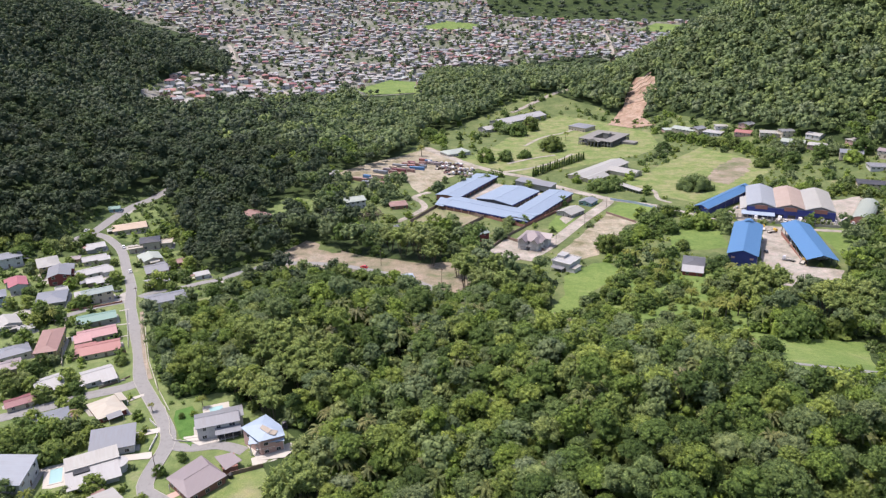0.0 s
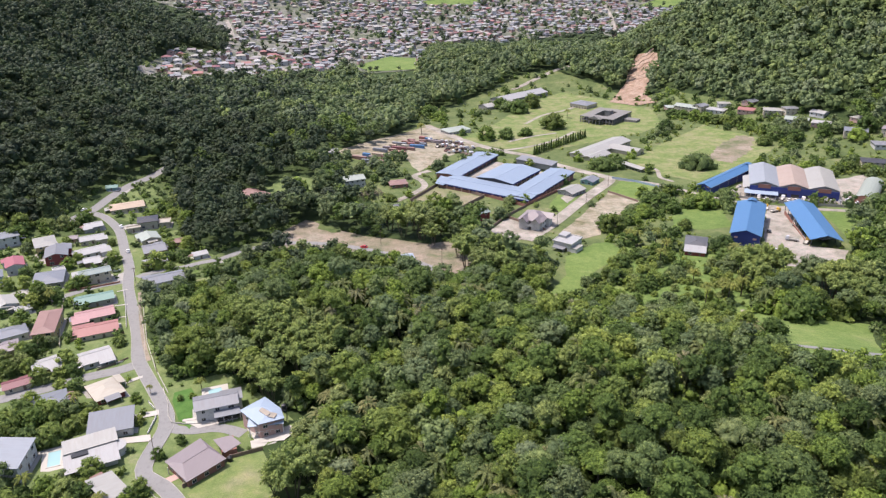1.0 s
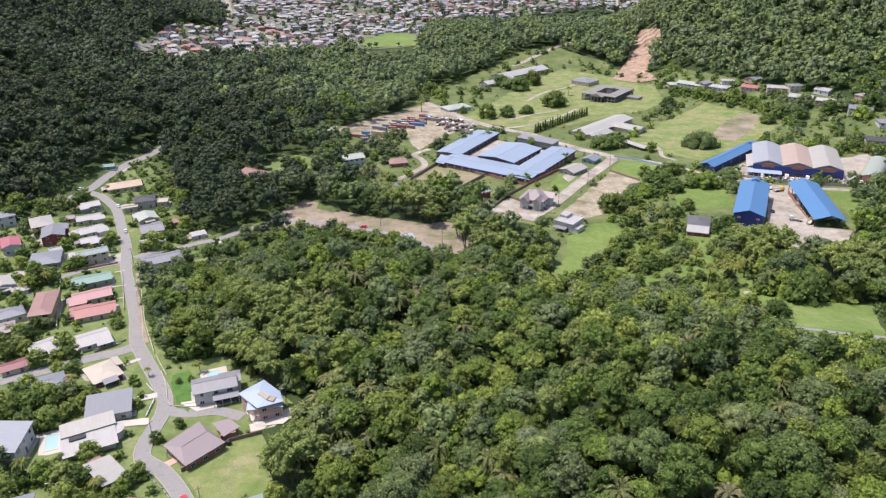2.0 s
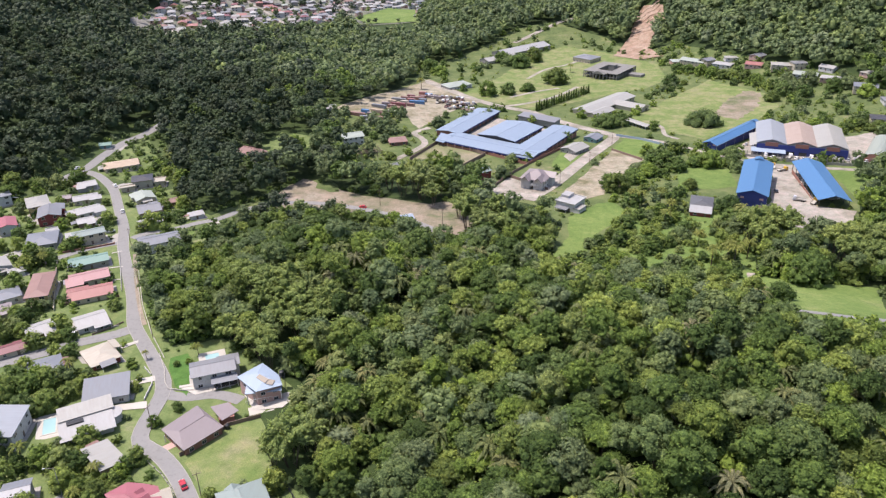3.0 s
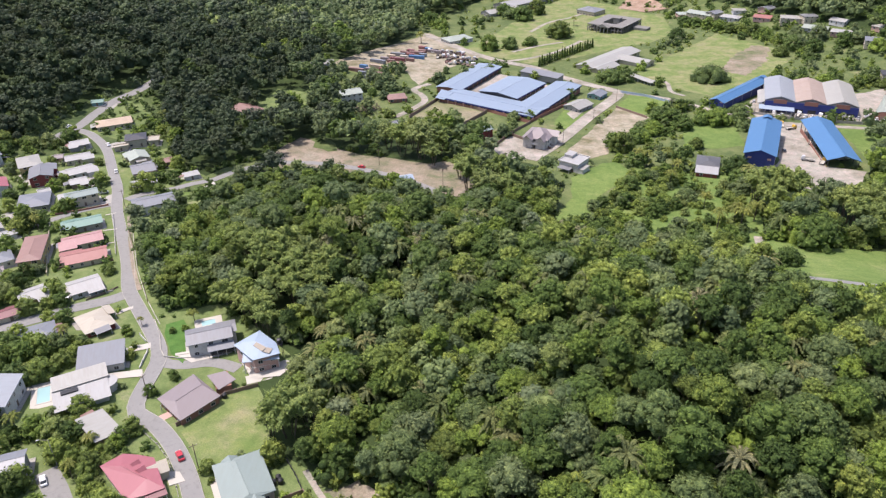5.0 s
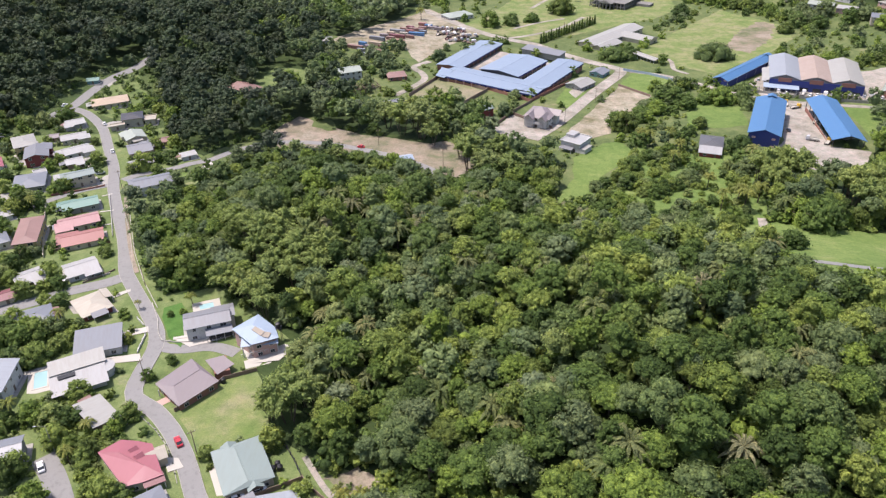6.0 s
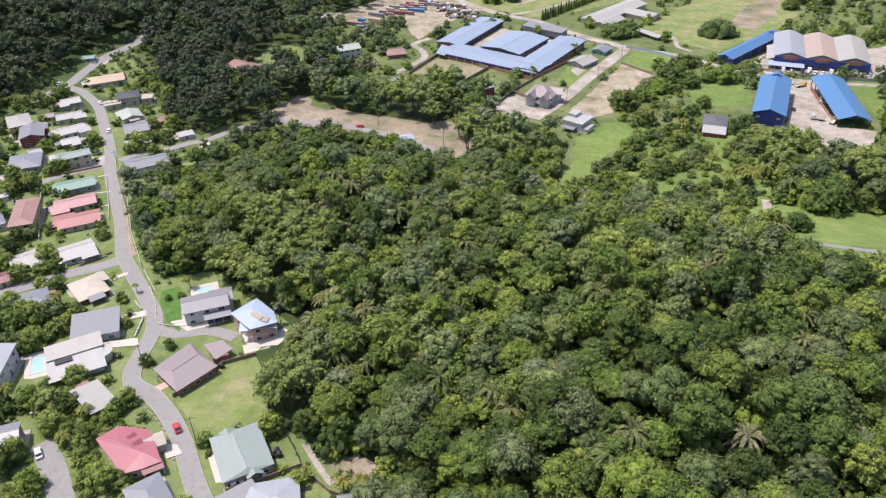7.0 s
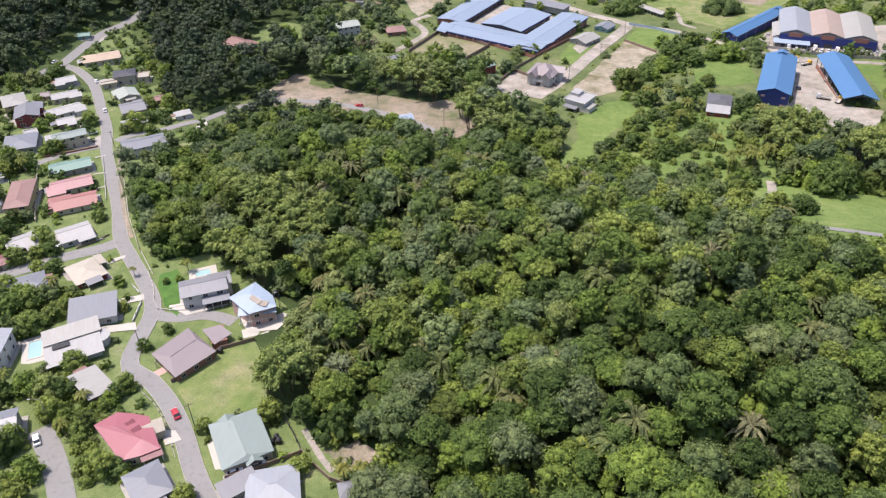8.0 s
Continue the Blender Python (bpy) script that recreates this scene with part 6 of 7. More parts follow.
D7 = [(-60.5, 199.5), (-65.8, 208.0), (-60.8, 204.8), (-51.7, 208.0), (-47.9, 206.2), (-52.1, 200.1)]
D8 = [(-55.3, 145.6), (-49.5, 147.1), (-47.8, 145.4), (-53.9, 142.7)]

BAMBOO3 = [(-73, 263.5, 6), (-66, 258, 7), (-59, 253, 6.5), (-52, 247, 7), (-68, 252, 6), (-60, 244, 6), (-53, 237, 6), (-78, 268, 6), (-50, 254, 6.5), (-58, 260, 7), (-45, 240, 6), (-43, 248, 6.5), (-85, 278, 5)]

EAST_EDGE = [(-195, 510), (-183, 501), (-160, 452), (-140, 385), (-132, 388), (-150, 460), (-180, 512)]
CLEAR = (NEIGH, STRIP, MID, GRASSR, GRASSR2, ORCH, SCAR)
LINES = (CUL, MAIN, TOP, SIDE3, FARRD, RIGHTRD, PATH1)


FRINGE = ((GRASSR2, 34), (STRIP, 20), (LAWNC, 26), (FIELD1, 90))


def fringe(x, y):
    """The low belt between the wood and the open ground behind it."""
    low = np.zeros(x.shape, bool)
    for p, deep in FRINGE:
        for k in range(1, 7):
            low |= inside(p, x * (1 + (deep * k / 6 / np.maximum(y, 60) if deep > 40 else 0)), y + deep * k / 6)
    return low


def hides(x, y, tall):
    """Spots where a tree of that height would stand on or right in front of the open plots."""
    bad = np.zeros(x.shape, bool)
    for k in np.linspace(0, tall * 2.2, 6):
        for p in OPEN:
            bad |= inside(p, x * (1 + k / np.maximum(y, 60)), y + k)
    return bad


def wooded(x, y, margin=3.5):
    ok = ~hides(x, y, 9.0)
    for p in CLEAR:
        ok &= ~inside(p, x, y)
    for r in LINES:
        ok &= ~near_line(r, x, y, margin)
    for bx, by, br in BAMBOO + BAMBOO2 + BAMBOO3:
        ok &= (x - bx) ** 2 + (y - by) ** 2 > (br * 1.05) ** 2
    ok |= inside(EAST_EDGE, x, y)
    for hx, hy, hr in ((-60, 209, 12), (-54, 199, 11), (-49, 207, 9), (-63, 199, 9), (-78, 217, 12), (-132, 329, 11), (-20, 357, 8), (-24, 139, 6)):
        ok &= (x - hx) ** 2 + (y - hy) ** 2 > hr * hr
    return ok & ~fringe(x, y) & (np.abs(x) < 0.65 * np.maximum(y, 60) + 18)


def grow(name, X, Y, kinds, label, smin=0.8, smax=1.25, material=None, trunk=False, sink=0.6):
    """Many trees as one joined mass of foliage."""
    V, F, T, n = [], [], [], 0
    Z = height(X, Y)
    for x, y, z in zip(X, Y, Z):
        v, f = kinds[rng.integers(len(kinds))][2]
        a, s, sz = rng.uniform(0, 6.283), rng.uniform(smin, smax), rng.uniform(0.85, 1.15)
        c, si = math.cos(a) * s, math.sin(a) * s
        w = np.stack([x + v[:, 0] * c - v[:, 1] * si, y + v[:, 0] * si + v[:, 1] * c, z - sink + v[:, 2] * s * sz], 1)
        V.append(w)
        F.append(f + n)
        T.append(np.full(len(w), rng.random()))
        n += len(w)
    if V:
        tagged(new(name, mesh_of(name, np.concatenate(V), np.concatenate(F), material or LEAF, False, np.concatenate(T))), label, "trees", kind="stuff")


def make_proto(name, crown_vf, trunk_vf, label, category, group, material, hub=0.0):
    root = thing(name, 0, -700, 0, None, label, category, group)
    t = part("trunk", trunk_vf, M_BARK, root)
    cr = part("crown", mesh_of("crown", *crown_vf, material, False, np.zeros(len(crown_vf[0]))), None, root)
    if hub:
        cr.location.z = hub
    return root


def place_copies(proto, spots):
    """The first spot takes the tree itself, the others copies."""
    for i, (x, y, yaw, s) in enumerate(spots):
        m = pose(x, y, float(height(x, y)) - 0.2, 0, 0, yaw) @ Matrix.Diagonal((s, s, s, 1))
        if i:
            ob = copy_thing(proto, Matrix.Identity(4))
            ob.matrix_basis = m
        else:
            proto.matrix_basis = m


# the wood below the camera: the nearest stretch tree by tree
X, Y = grid_points(-150, 260, 90, 345, 6.0)
ok = wooded(X, Y)
X, Y = X[ok], Y[ok]
single = (X > -35) & (X < 80) & (Y > 108) & (Y < 152)
idx = np.where(single)[0][:130]
single[:] = False
single[idx] = True
spots = {k: [] for k in range(len(near_kinds))}
for x, y in zip(X[single], Y[single]):
    spots[int(rng.integers(len(near_kinds)))].append((float(x), float(y), float(rng.uniform(0, 360)), float(rng.uniform(0.55, 1.3))))
for k, (R, T, cv, tv) in enumerate(near_kinds):
    p = make_proto("tree", cv, tv, ("dense dark green broadleaf tree in the wood", "spreading mid-green broadleaf tree in the wood")[k % 2], "tree", "trees of the near wood", LEAF)
    place_copies(p, spots[k])
far_part = ~single & (Y > 172)
lot = rng.random(X.shape)
for mat, lo, hi, lab in ((LEAF, 0.0, 0.74, "dense mixed green wood on the knoll"), (LEAF_BRIGHT, 0.74, 0.85, "light green trees on the knoll"), (LEAF_SLOPE, 0.85, 1.0, "grey-green trees on the knoll")):
    pick = ~single & ~far_part & (lot >= lo) & (lot < hi)
    grow("wood", X[pick], Y[pick], near_kinds, lab, 0.55, 1.3, mat)
lot = rng.random(X.shape)
for mat, lo, hi, lab in ((LEAF, 0.0, 0.5, "dense mixed green wood behind the knoll"), (LEAF_BRIGHT, 0.5, 0.74, "light green trees mixed into the wood"), (LEAF_SLOPE, 0.74, 1.0, "grey-green trees mixed into the wood")):
    pick = far_part & (lot >= lo) & (lot < hi)
    grow("wood", X[pick], Y[pick], wood_kinds, lab, 0.55, 1.25, mat)
X, Y = grid_points(-420, 480, 345, 640, 7.8)
ok = wooded(X, Y)
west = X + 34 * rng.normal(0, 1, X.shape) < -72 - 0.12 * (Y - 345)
# western trees take the leaf colour that has cloud shade painted in
grow("woodland", X[ok & west], Y[ok & west], mid_kinds, "green woodland along the valley side, leaf colour darkened for cloud shade", 0.7, 1.6, LEAF_CLOUDSHADE)
pale = rng.random(X.shape) < 0.45
grow("woodland", X[ok & ~west & ~pale], Y[ok & ~west & ~pale], mid_kinds, "mixed green woodland on the valley floor", 0.7, 1.5)
grow("woodland", X[ok & ~west & pale], Y[ok & ~west & pale], mid_kinds, "grey-green woodland on the valley floor", 0.7, 1.4, LEAF_SLOPE)
X, Y = grid_points(-760, 760, 640, 1180, 9.0)
ok = wooded(X, Y) & ~inside(TOWN, X, Y)
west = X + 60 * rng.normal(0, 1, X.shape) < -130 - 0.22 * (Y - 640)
# left hill: leaves with the painted cloud shade
grow("hill_forest", X[ok & west], Y[ok & west], far_kinds, "dense forest covering the hill, leaf colour darkened for cloud shade", 0.8, 1.7, LEAF_CLOUDSHADE)
grow("hill_forest", X[ok & ~west], Y[ok & ~west], far_kinds, "dense mixed forest below and on the hills", 0.8, 1.7, LEAF_SLOPE)
X, Y = grid_points(-1500, 1500, 1180, 2400, 32.0)
ok = wooded(X, Y) & ~inside(TOWN, X, Y) & ~inside(FIELD3, X, Y)
grow("far_forest", X[ok], Y[ok], vfar_kinds, "far forest on the hills behind the town", material=LEAF_CLOUDSHADE)
X, Y = grid_points(-800, 620, 770, 2000, 20.0)
ok = inside(TOWN, X, Y) & ~inside(FIELD1, X, Y) & ~inside(FIELD2, X, Y) & ~inside(FIELD3, X, Y)
dense = np.sin(X * 0.021 + 1.3) * np.sin(Y * 0.017 + 0.4) + 0.6 * np.sin(X * 0.05 + Y * 0.043) > 0.6
ok &= dense | (rng.random(X.shape) < 0.45)
half = rng.random(X.shape) < 0.5
grow("town_trees", X[ok & half], Y[ok & half], far_kinds, "dark green trees between the town houses", 0.6, 1.2, LEAF_CLOUDSHADE)
grow("town_trees", X[ok & ~half], Y[ok & ~half], far_kinds, "grey-green trees between the town houses", 0.6, 1.1, LEAF_SLOPE)


# ---- single trees, palms, bamboo ----
bush_kinds = [crown(600 + k, 1.0, 1.7, 5, 44, 0.42, "dome") for k in range(4)]
TREE_LABELS = ("dense dark green garden tree", "rounded mid-green tree in a yard", "spreading leafy tree beside the houses", "bushy green fruit tree")


def spread(rows, kinds, protos_of, pick):
    """Trees at given spots with a given crown radius."""
    todo = {}
    for i, (x, y, r) in enumerate(rows):
        if any(near_line(w, np.array([x]), np.array([y]), 1.0)[0] for w in (MAIN, TOP, SIDE, LOW, VALLEY)):
            continue
        k = pick(i)
        todo.setdefault(k, []).append((x + random.uniform(-0.5, 0.5), y + random.uniform(-0.5, 0.5), random.uniform(0, 360), r / kinds[k][0]))
    for k, sp in todo.items():
        place_copies(protos_of(k), sp)


def garden_proto(k):
    R, T, cv = dome_kinds[k]
    return make_proto("tree", cv, trunk_shape(40 + k, T * 0.7, 0.2), TREE_LABELS[k % 4], "tree", "trees of the valley", LEAF if k % 2 else LEAF_BRIGHT)


def big_proto(k):
    cv = crown(270 + k, 4.0, 4.6 + 0.6 * (k % 3), 30, 760, 0.46, "dome")
    return make_proto("tree", cv, trunk_shape(60 + k, 4.6, 0.22), ("large spreading tree standing on the grass", "broad rounded tree beside the field")[k % 2], "tree", "trees of the valley", LEAF)


FAR_TREES = [(-170, 460, 6), (-159, 442, 5), (-153, 420, 5), (-147, 400, 5), (-137, 378, 5), (-172, 438, 3.5), (-163, 431, 4), (-135, 361, 4), (-136, 345, 4), (-180, 383, 3), (-208, 421, 4), (-217, 423, 4.5), (-218, 408, 4.5), (-232, 391, 5), (-222, 377, 3.5), (-212, 350, 3), (-199, 328, 4),
             (-190, 321, 4.5), (-183, 317, 4.5), (-240, 402, 5), (-246, 398, 5), (-228, 404, 4), (-207, 325, 4), (-177, 312, 4), (-178, 328, 3), (-175, 378, 2.5), (-146, 361, 3),
             (-172, 264, 3.4), (-167, 262, 3.9), (-162, 259, 4.4), (-172, 258, 3.4), (-162, 267, 3.9), (-163, 252, 4.4), (-160, 270, 3.4), (-157, 249, 3.9), (-164, 246, 4.4), (-144, 245, 3.4), (-171, 250, 3.9)]
spread(FAR_TREES, dome_kinds, garden_proto, lambda i: (i * 5) % 6)
spread([(x, y, r * 1.3) for x, y, r in YARD_TREES + YARD_TREES2 + YARD_TREES3], dome_kinds, garden_proto, lambda i: (i * 7) % 6)
spread([(x, y, r * 1.15) for x, y, r in MID_TREES] + [(x, y, r * 0.85) for x, y, r in MID_TREES2] + [(x, y, r * 1.2) for x, y, r in PARK_TREES], [(4.0,)] * 4, big_proto, lambda i: (i * 3 + 2) % 4)


def field_proto(k):
    cv = crown(290 + k, 4.0, 3.3, 40, 1500, 0.26, "dome")
    return make_proto("tree", cv, trunk_shape(70 + k, 2.6, 0.2), "wide dark dome-shaped tree standing on open grass", "tree", "trees of the valley", LEAF_DOME)


spread([(186, 534, 13.5), (119, 535, 11.5)], [(4.0,)] * 2, field_proto, lambda i: i)


def bamboo_proto(k):
    cv = bamboo_crown(700 + k, 36, 6.6, 12.5)
    root = thing("bamboo_clump", 0, -700, 0, None, "tall arching clump of light green bamboo", "bamboo", "bamboo clumps")
    part("crown", mesh_of("crown", *cv, LEAF_BAMBOO, False, np.zeros(len(cv[0]))), None, root)
    g = random.Random(k)
    for i in range(7):
        t = g.uniform(0, 6.28)
        part("stem", bar((0.8 * math.cos(t), 0.8 * math.sin(t), -0.6), (2.8 * math.cos(t), 2.8 * math.sin(t), 8.5), 0.09, 5), M_BARK, root)
    return root


BK = [(6.0,)] * 3
spread(BAMBOO, BK, bamboo_proto, lambda i: i % 3)
spread(BAMBOO3, BK, bamboo_proto, lambda i: i % 3)
spread(BAMBOO2, BK, bamboo_proto, lambda i: i % 3)


def palm_proto(k):
    T = (6.5, 7.5, 5.5)[k]
    cv = palm_crown(800 + k, 20, 3.6, 13, 0.10)
    root = thing("palm", 0, -700, 0, None, "feathery green palm with a slender trunk", "palm", "palms")
    b = (0.3, -0.4, 0.2)[k]
    part("trunk", tube([(0, 0, -0.8), (b * 0.4, 0, T * 0.5), (b, 0, T)], [0.24, 0.17, 0.13], 7), M_BARK, root)
    part("crown", mesh_of("crown", *cv, LEAF_GARDEN, False, np.zeros(len(cv[0]))), None, root, at=pose(b, 0, T))
    return root


PK = [(3.4,)] * 3
spread(YARD_PALMS, PK, palm_proto, lambda i: i % 3)
spread(MID_PALMS, PK, palm_proto, lambda i: (i + 1) % 3)


def wood_palm_proto(k):
    """Stout palms of the wood: long fronds from a short trunk."""
    cv = palm_crown(850 + k, 22, 5.2, 11, 0.085)
    root = thing("wood_palm", 0, -700, 0, None, "stout palm with long arching fronds in the wood", "palm", "palms of the wood")
    part("trunk", tube([(0, 0, -0.8), (0, 0, 7.2)], [0.3, 0.24], 7), M_BARK, root)
    part("crown", mesh_of("crown", *cv, LEAF_PALM, False, np.zeros(len(cv[0]))), None, root, at=pose(0, 0, 7.2))
    return root


px, py = grid_points(-45, 150, 105, 300, 9.0)
keep = wooded(px, py) & (np.sin(px * 0.071 + 0.6) * np.sin(py * 0.083 + 1.1) + 0.5 * np.sin(px * 0.19 - py * 0.13) > 0.22) & (rng.random(px.shape) < 0.75)
spread([(float(a), float(b), float(rng.uniform(4.2, 6.2))) for a, b in zip(px[keep], py[keep])], [(5.0,)] * 2, wood_palm_proto, lambda i: i % 2)

# orchard and undergrowth
X, Y = grid_points(50, 160, 240, 410, 5.2)
ok = ~hides(X, Y, 6.0) & inside(ORCH, X, Y) & ~inside(LAWNC, X, Y) & ~near_line(PATH1, X, Y, 4.0) & (rng.random(X.shape) < 0.70)
half = rng.random(X.shape) < 0.25
grow("orchard", X[ok & half], Y[ok & half], dome_kinds, "mixed fruit trees with grass between them", 0.45, 1.15)
grow("orchard", X[ok & ~half], Y[ok & ~half], dome_kinds, "light green fruit trees with grass between them", 0.35, 0.95, LEAF_BRIGHT)
small_kinds = [(1.0, 1.7, c) for c in bush_kinds]


def bare(x, y):
    """Points clear of roofs and roads."""
    ok = np.ones(x.shape, bool)
    for ob in scene.objects:
        if ob.parent is None and ob.name.split(".")[0] in ("house", "shed", "workshop", "warehouse", "school", "ruin", "store", "swimming_pool") and ob.location.y < 760:
            r = {"house": 8.0, "workshop": 44.0, "shed": 26.0, "warehouse": 34.0, "school": 30.0, "ruin": 26.0}.get(ob.name.split(".")[0], 9.0)
            ok &= (x - ob.location.x) ** 2 + (y - ob.location.y) ** 2 > r * r
    for r in (MAIN, TOP, SIDE, SIDE2, SIDE3, CUL, LOW, VALLEY, LANE, EAST):
        ok &= ~near_line(r, x, y, 3.0)
    return ok


X, Y = grid_points(-250, -10, 120, 520, 4.2)
ok = inside(NEIGH, X, Y) & ~inside(LAWNE, X, Y) & ~inside(TURF, X, Y) & bare(X, Y)
line = (np.abs(np.sin(X * 0.21 + Y * 0.12)) > 0.93) | (np.abs(np.sin(Y * 0.23 - X * 0.13)) > 0.95)
ok &= (rng.random(X.shape) < np.where(Y > 290, 0.34, 0.18)) | (line & (rng.random(X.shape) < 0.6))
far = Y > 275
grow("garden_shrubs", X[ok & ~far], Y[ok & ~far], small_kinds, "small garden shrubs and hedges between the houses", 0.6, 1.9, sink=0.1)
grow("garden_shrubs", X[ok & far], Y[ok & far], small_kinds, "bushes and small trees between the far houses", 1.0, 2.8, sink=0.2)
X, Y = grid_points(-275, -190, 380, 520, 5.5)
ok = (inside([(-275, 420), (-251, 439), (-231, 445), (-238, 466), (-228, 472), (-222, 458), (-222, 428), (-224, 405), (-251, 392)], X, Y) | inside([(-219, 478), (-210, 486), (-197, 512), (-200, 522)], X, Y)) & ~near_line(TOP, X, Y, 2.5) & ~near_line(MAIN, X, Y, 2.5)
grow("thicket", X[ok], Y[ok], scrub_kinds, "rough green scrub on the slope beside the road", 0.6, 1.5, LEAF_SLOPE)
THICKETS = ([(-124, 184), (-108, 186), (-99, 177), (-94, 166), (-102, 162), (-114, 175)], [(-100, 158), (-95, 162), (-88, 154), (-88, 147), (-87, 140), (-91, 140), (-95, 148)], [(-147, 223), (-122, 221), (-118, 211), (-125, 201), (-133, 196)],
            [(-92, 166), (-88, 168), (-78, 165), (-84, 165), (-92, 160)], [(-83, 147), (-74, 149), (-76, 146), (-80, 144)], [(-114, 150), (-104, 150), (-100, 136), (-112, 136)])
X, Y = grid_points(-150, -70, 134, 226, 3.0)
ok = np.zeros(X.shape, bool)
for p in THICKETS:
    ok |= inside(p, X, Y)
ok &= ~near_line(LOW, X, Y, 1.5) & (rng.random(X.shape) < 0.85)
half = rng.random(X.shape) < 0.15
grow("thicket", X[ok & half], Y[ok & half], dome_kinds, "dense mixed shrubs and small trees between gardens", 0.35, 0.75)
grow("thicket", X[ok & ~half], Y[ok & ~half], dome_kinds, "bright green shrubs and climbers between gardens", 0.3, 0.65, LEAF_BRIGHT)
X, Y = grid_points(-110, 380, 300, 960, 6.0)
ok = inside(MID, X, Y) & bare(X, Y) & ~hides(X, Y, 6.0)
for p in (LOTW, LOT1, LOTPALE, ROADLOT, LAWNA, LAWNB, LAWNC, FIELDBIG, YARD, YARD2, LAWND, PARK, ORCH):
    ok &= ~inside(p, X, Y)
ok &= ~inside(GREENR, X, Y)
west = (X < 45) & (Y < 560)
garden = (X > 85) & (X < 190) & (Y < 470)
for p in (LOT1, LOTPALE, ROADLOT, LAWNC):
    for k in (5, 10, 15):
        ok &= ~inside(p, X, Y + k)
ok &= rng.random(X.shape) < np.where(west, 0.52, np.where(garden, 0.62, np.where(X > 225, 0.5, 0.22)))
big = rng.random(X.shape) < np.where(west | garden, 0.55, 0.45)
grow("scrub", X[ok & ~big], Y[ok & ~big], small_kinds, "rough green scrub between plots", 0.8, 2.4, LEAF_BRIGHT, sink=0.2)
grow("scrub_trees", X[ok & big & ~west], Y[ok & big & ~west], scrub_kinds, "small mixed trees between plots", 0.8, 1.8)
grow("scrub_trees", X[ok & big & west], Y[ok & big & west], dome_kinds, "dense trees between the lots", 0.7, 1.4, LEAF_SLOPE)
# low bushes on the open strips in front of the plots
X, Y = grid_points(-150, 240, 300, 520, 3.4)
ok = hides(X, Y, 9.0) & bare(X, Y) & ~inside(STRIP, X, Y) & (rng.random(X.shape) < 0.62)
for p in (LOTW, LOT1, LOTPALE, ROADLOT, LAWNA, LAWNB, LAWNC, YARD, LAWND, OPEN_CLEAR, NEIGH, GREENR):
    ok &= ~inside(p, X, Y)
half = rng.random(X.shape) < 0.5
grow("bushes", X[ok & half], Y[ok & half], small_kinds, "low green bushes and weeds in front of the plots", 0.5, 1.5, sink=0.2)
grow("bushes", X[ok & ~half], Y[ok & ~half], small_kinds, "light green bushes and weeds in front of the plots", 0.4, 1.3, LEAF_BRIGHT, sink=0.2)
# undergrowth that closes the gaps of the wood
under_kinds = [(3.0, 3.2, crown(620 + k, 3.0, 3.4, 7, 40, 0.9, "dome")) for k in range(4)]
X, Y = grid_points(-110, 170, 95, 290, 6.0)
ok = wooded(X, Y, 2.0)
mixed = rng.random(X.shape) < 0.3
grow("understorey", X[ok & ~mixed], Y[ok & ~mixed], under_kinds, "tangled green undergrowth below the trees", 1.1, 2.0, sink=-0.6)
grow("understorey", X[ok & mixed], Y[ok & mixed], under_kinds, "light green vines and undergrowth below the trees", 0.8, 1.6, LEAF_BRIGHT, sink=-1.0)
# low growth beside the meadow lane and the bare bank
X, Y = grid_points(-110, 260, 180, 400, 3.6)
ok = fringe(X, Y)
for p in CLEAR:
    ok &= ~inside(p, X, Y)
ok &= ~near_line(SIDE3, X, Y, 1.0) & ~near_line(RIGHTRD, X, Y, 1.0)
grow("low_growth", X[ok], Y[ok], small_kinds, "low green shrubs at the edge of the wood", 0.9, 2.5, sink=0.1)
# rough edges round the wood
X, Y = grid_points(-150, 200, 120, 420, 3.6)
ok = wooded(X, Y, 1.5)
edge = ~(wooded(X + 5, Y) & wooded(X - 5, Y) & wooded(X, Y + 5) & wooded(X, Y - 5))
ok &= edge & (rng.random(X.shape) < 0.7)
grow("wood_edge", X[ok], Y[ok], small_kinds, "low bushes along the edge of the wood", 1.1, 2.6, sink=0.2)

# row of clipped conifers in the park
root = thing("cypress", 0, -700, 0, None, "narrow dark green cypress in a clipped row", "cypress", "cypress row")
g9 = np.random.default_rng(5)
tt, zz = g9.uniform(0, 6.283, 260), g9.uniform(0.05, 1, 260)
pp = np.stack([1.15 * (1 - zz ** 1.6) * np.cos(tt), 1.15 * (1 - zz ** 1.6) * np.sin(tt), 7.5 * zz], 1)
dd = np.stack([np.cos(tt), np.sin(tt), np.full(260, 0.8)], 1) * 0.5 + g9.normal(0, 0.15, (260, 3))
sd = np.cross(dd, np.array([0, 0, 1.0]))
cv = np.stack([pp - sd * 0.5, pp + dd, pp + sd * 0.5], 1).reshape(-1, 3)
inner = tube([(0, 0, 0), (0, 0, 4), (0, 0, 7.3)], [0.9, 0.65, 0.05], 7)
part("trunk", tube([(0, 0, -0.6), (0, 0, 2)], [0.15, 0.1], 5), M_BARK, root)
part("crown", mesh_of("crown", cv, np.arange(780).reshape(-1, 3), LEAF, False, np.full(780, 0.02)), None, root)
part("core", inner, LEAF, root)
place_copies(root, [(x, y, 37.0 * i, 1.0 + 0.12 * math.sin(i * 2.1)) for i, (x, y) in enumerate(CYPRESS)])


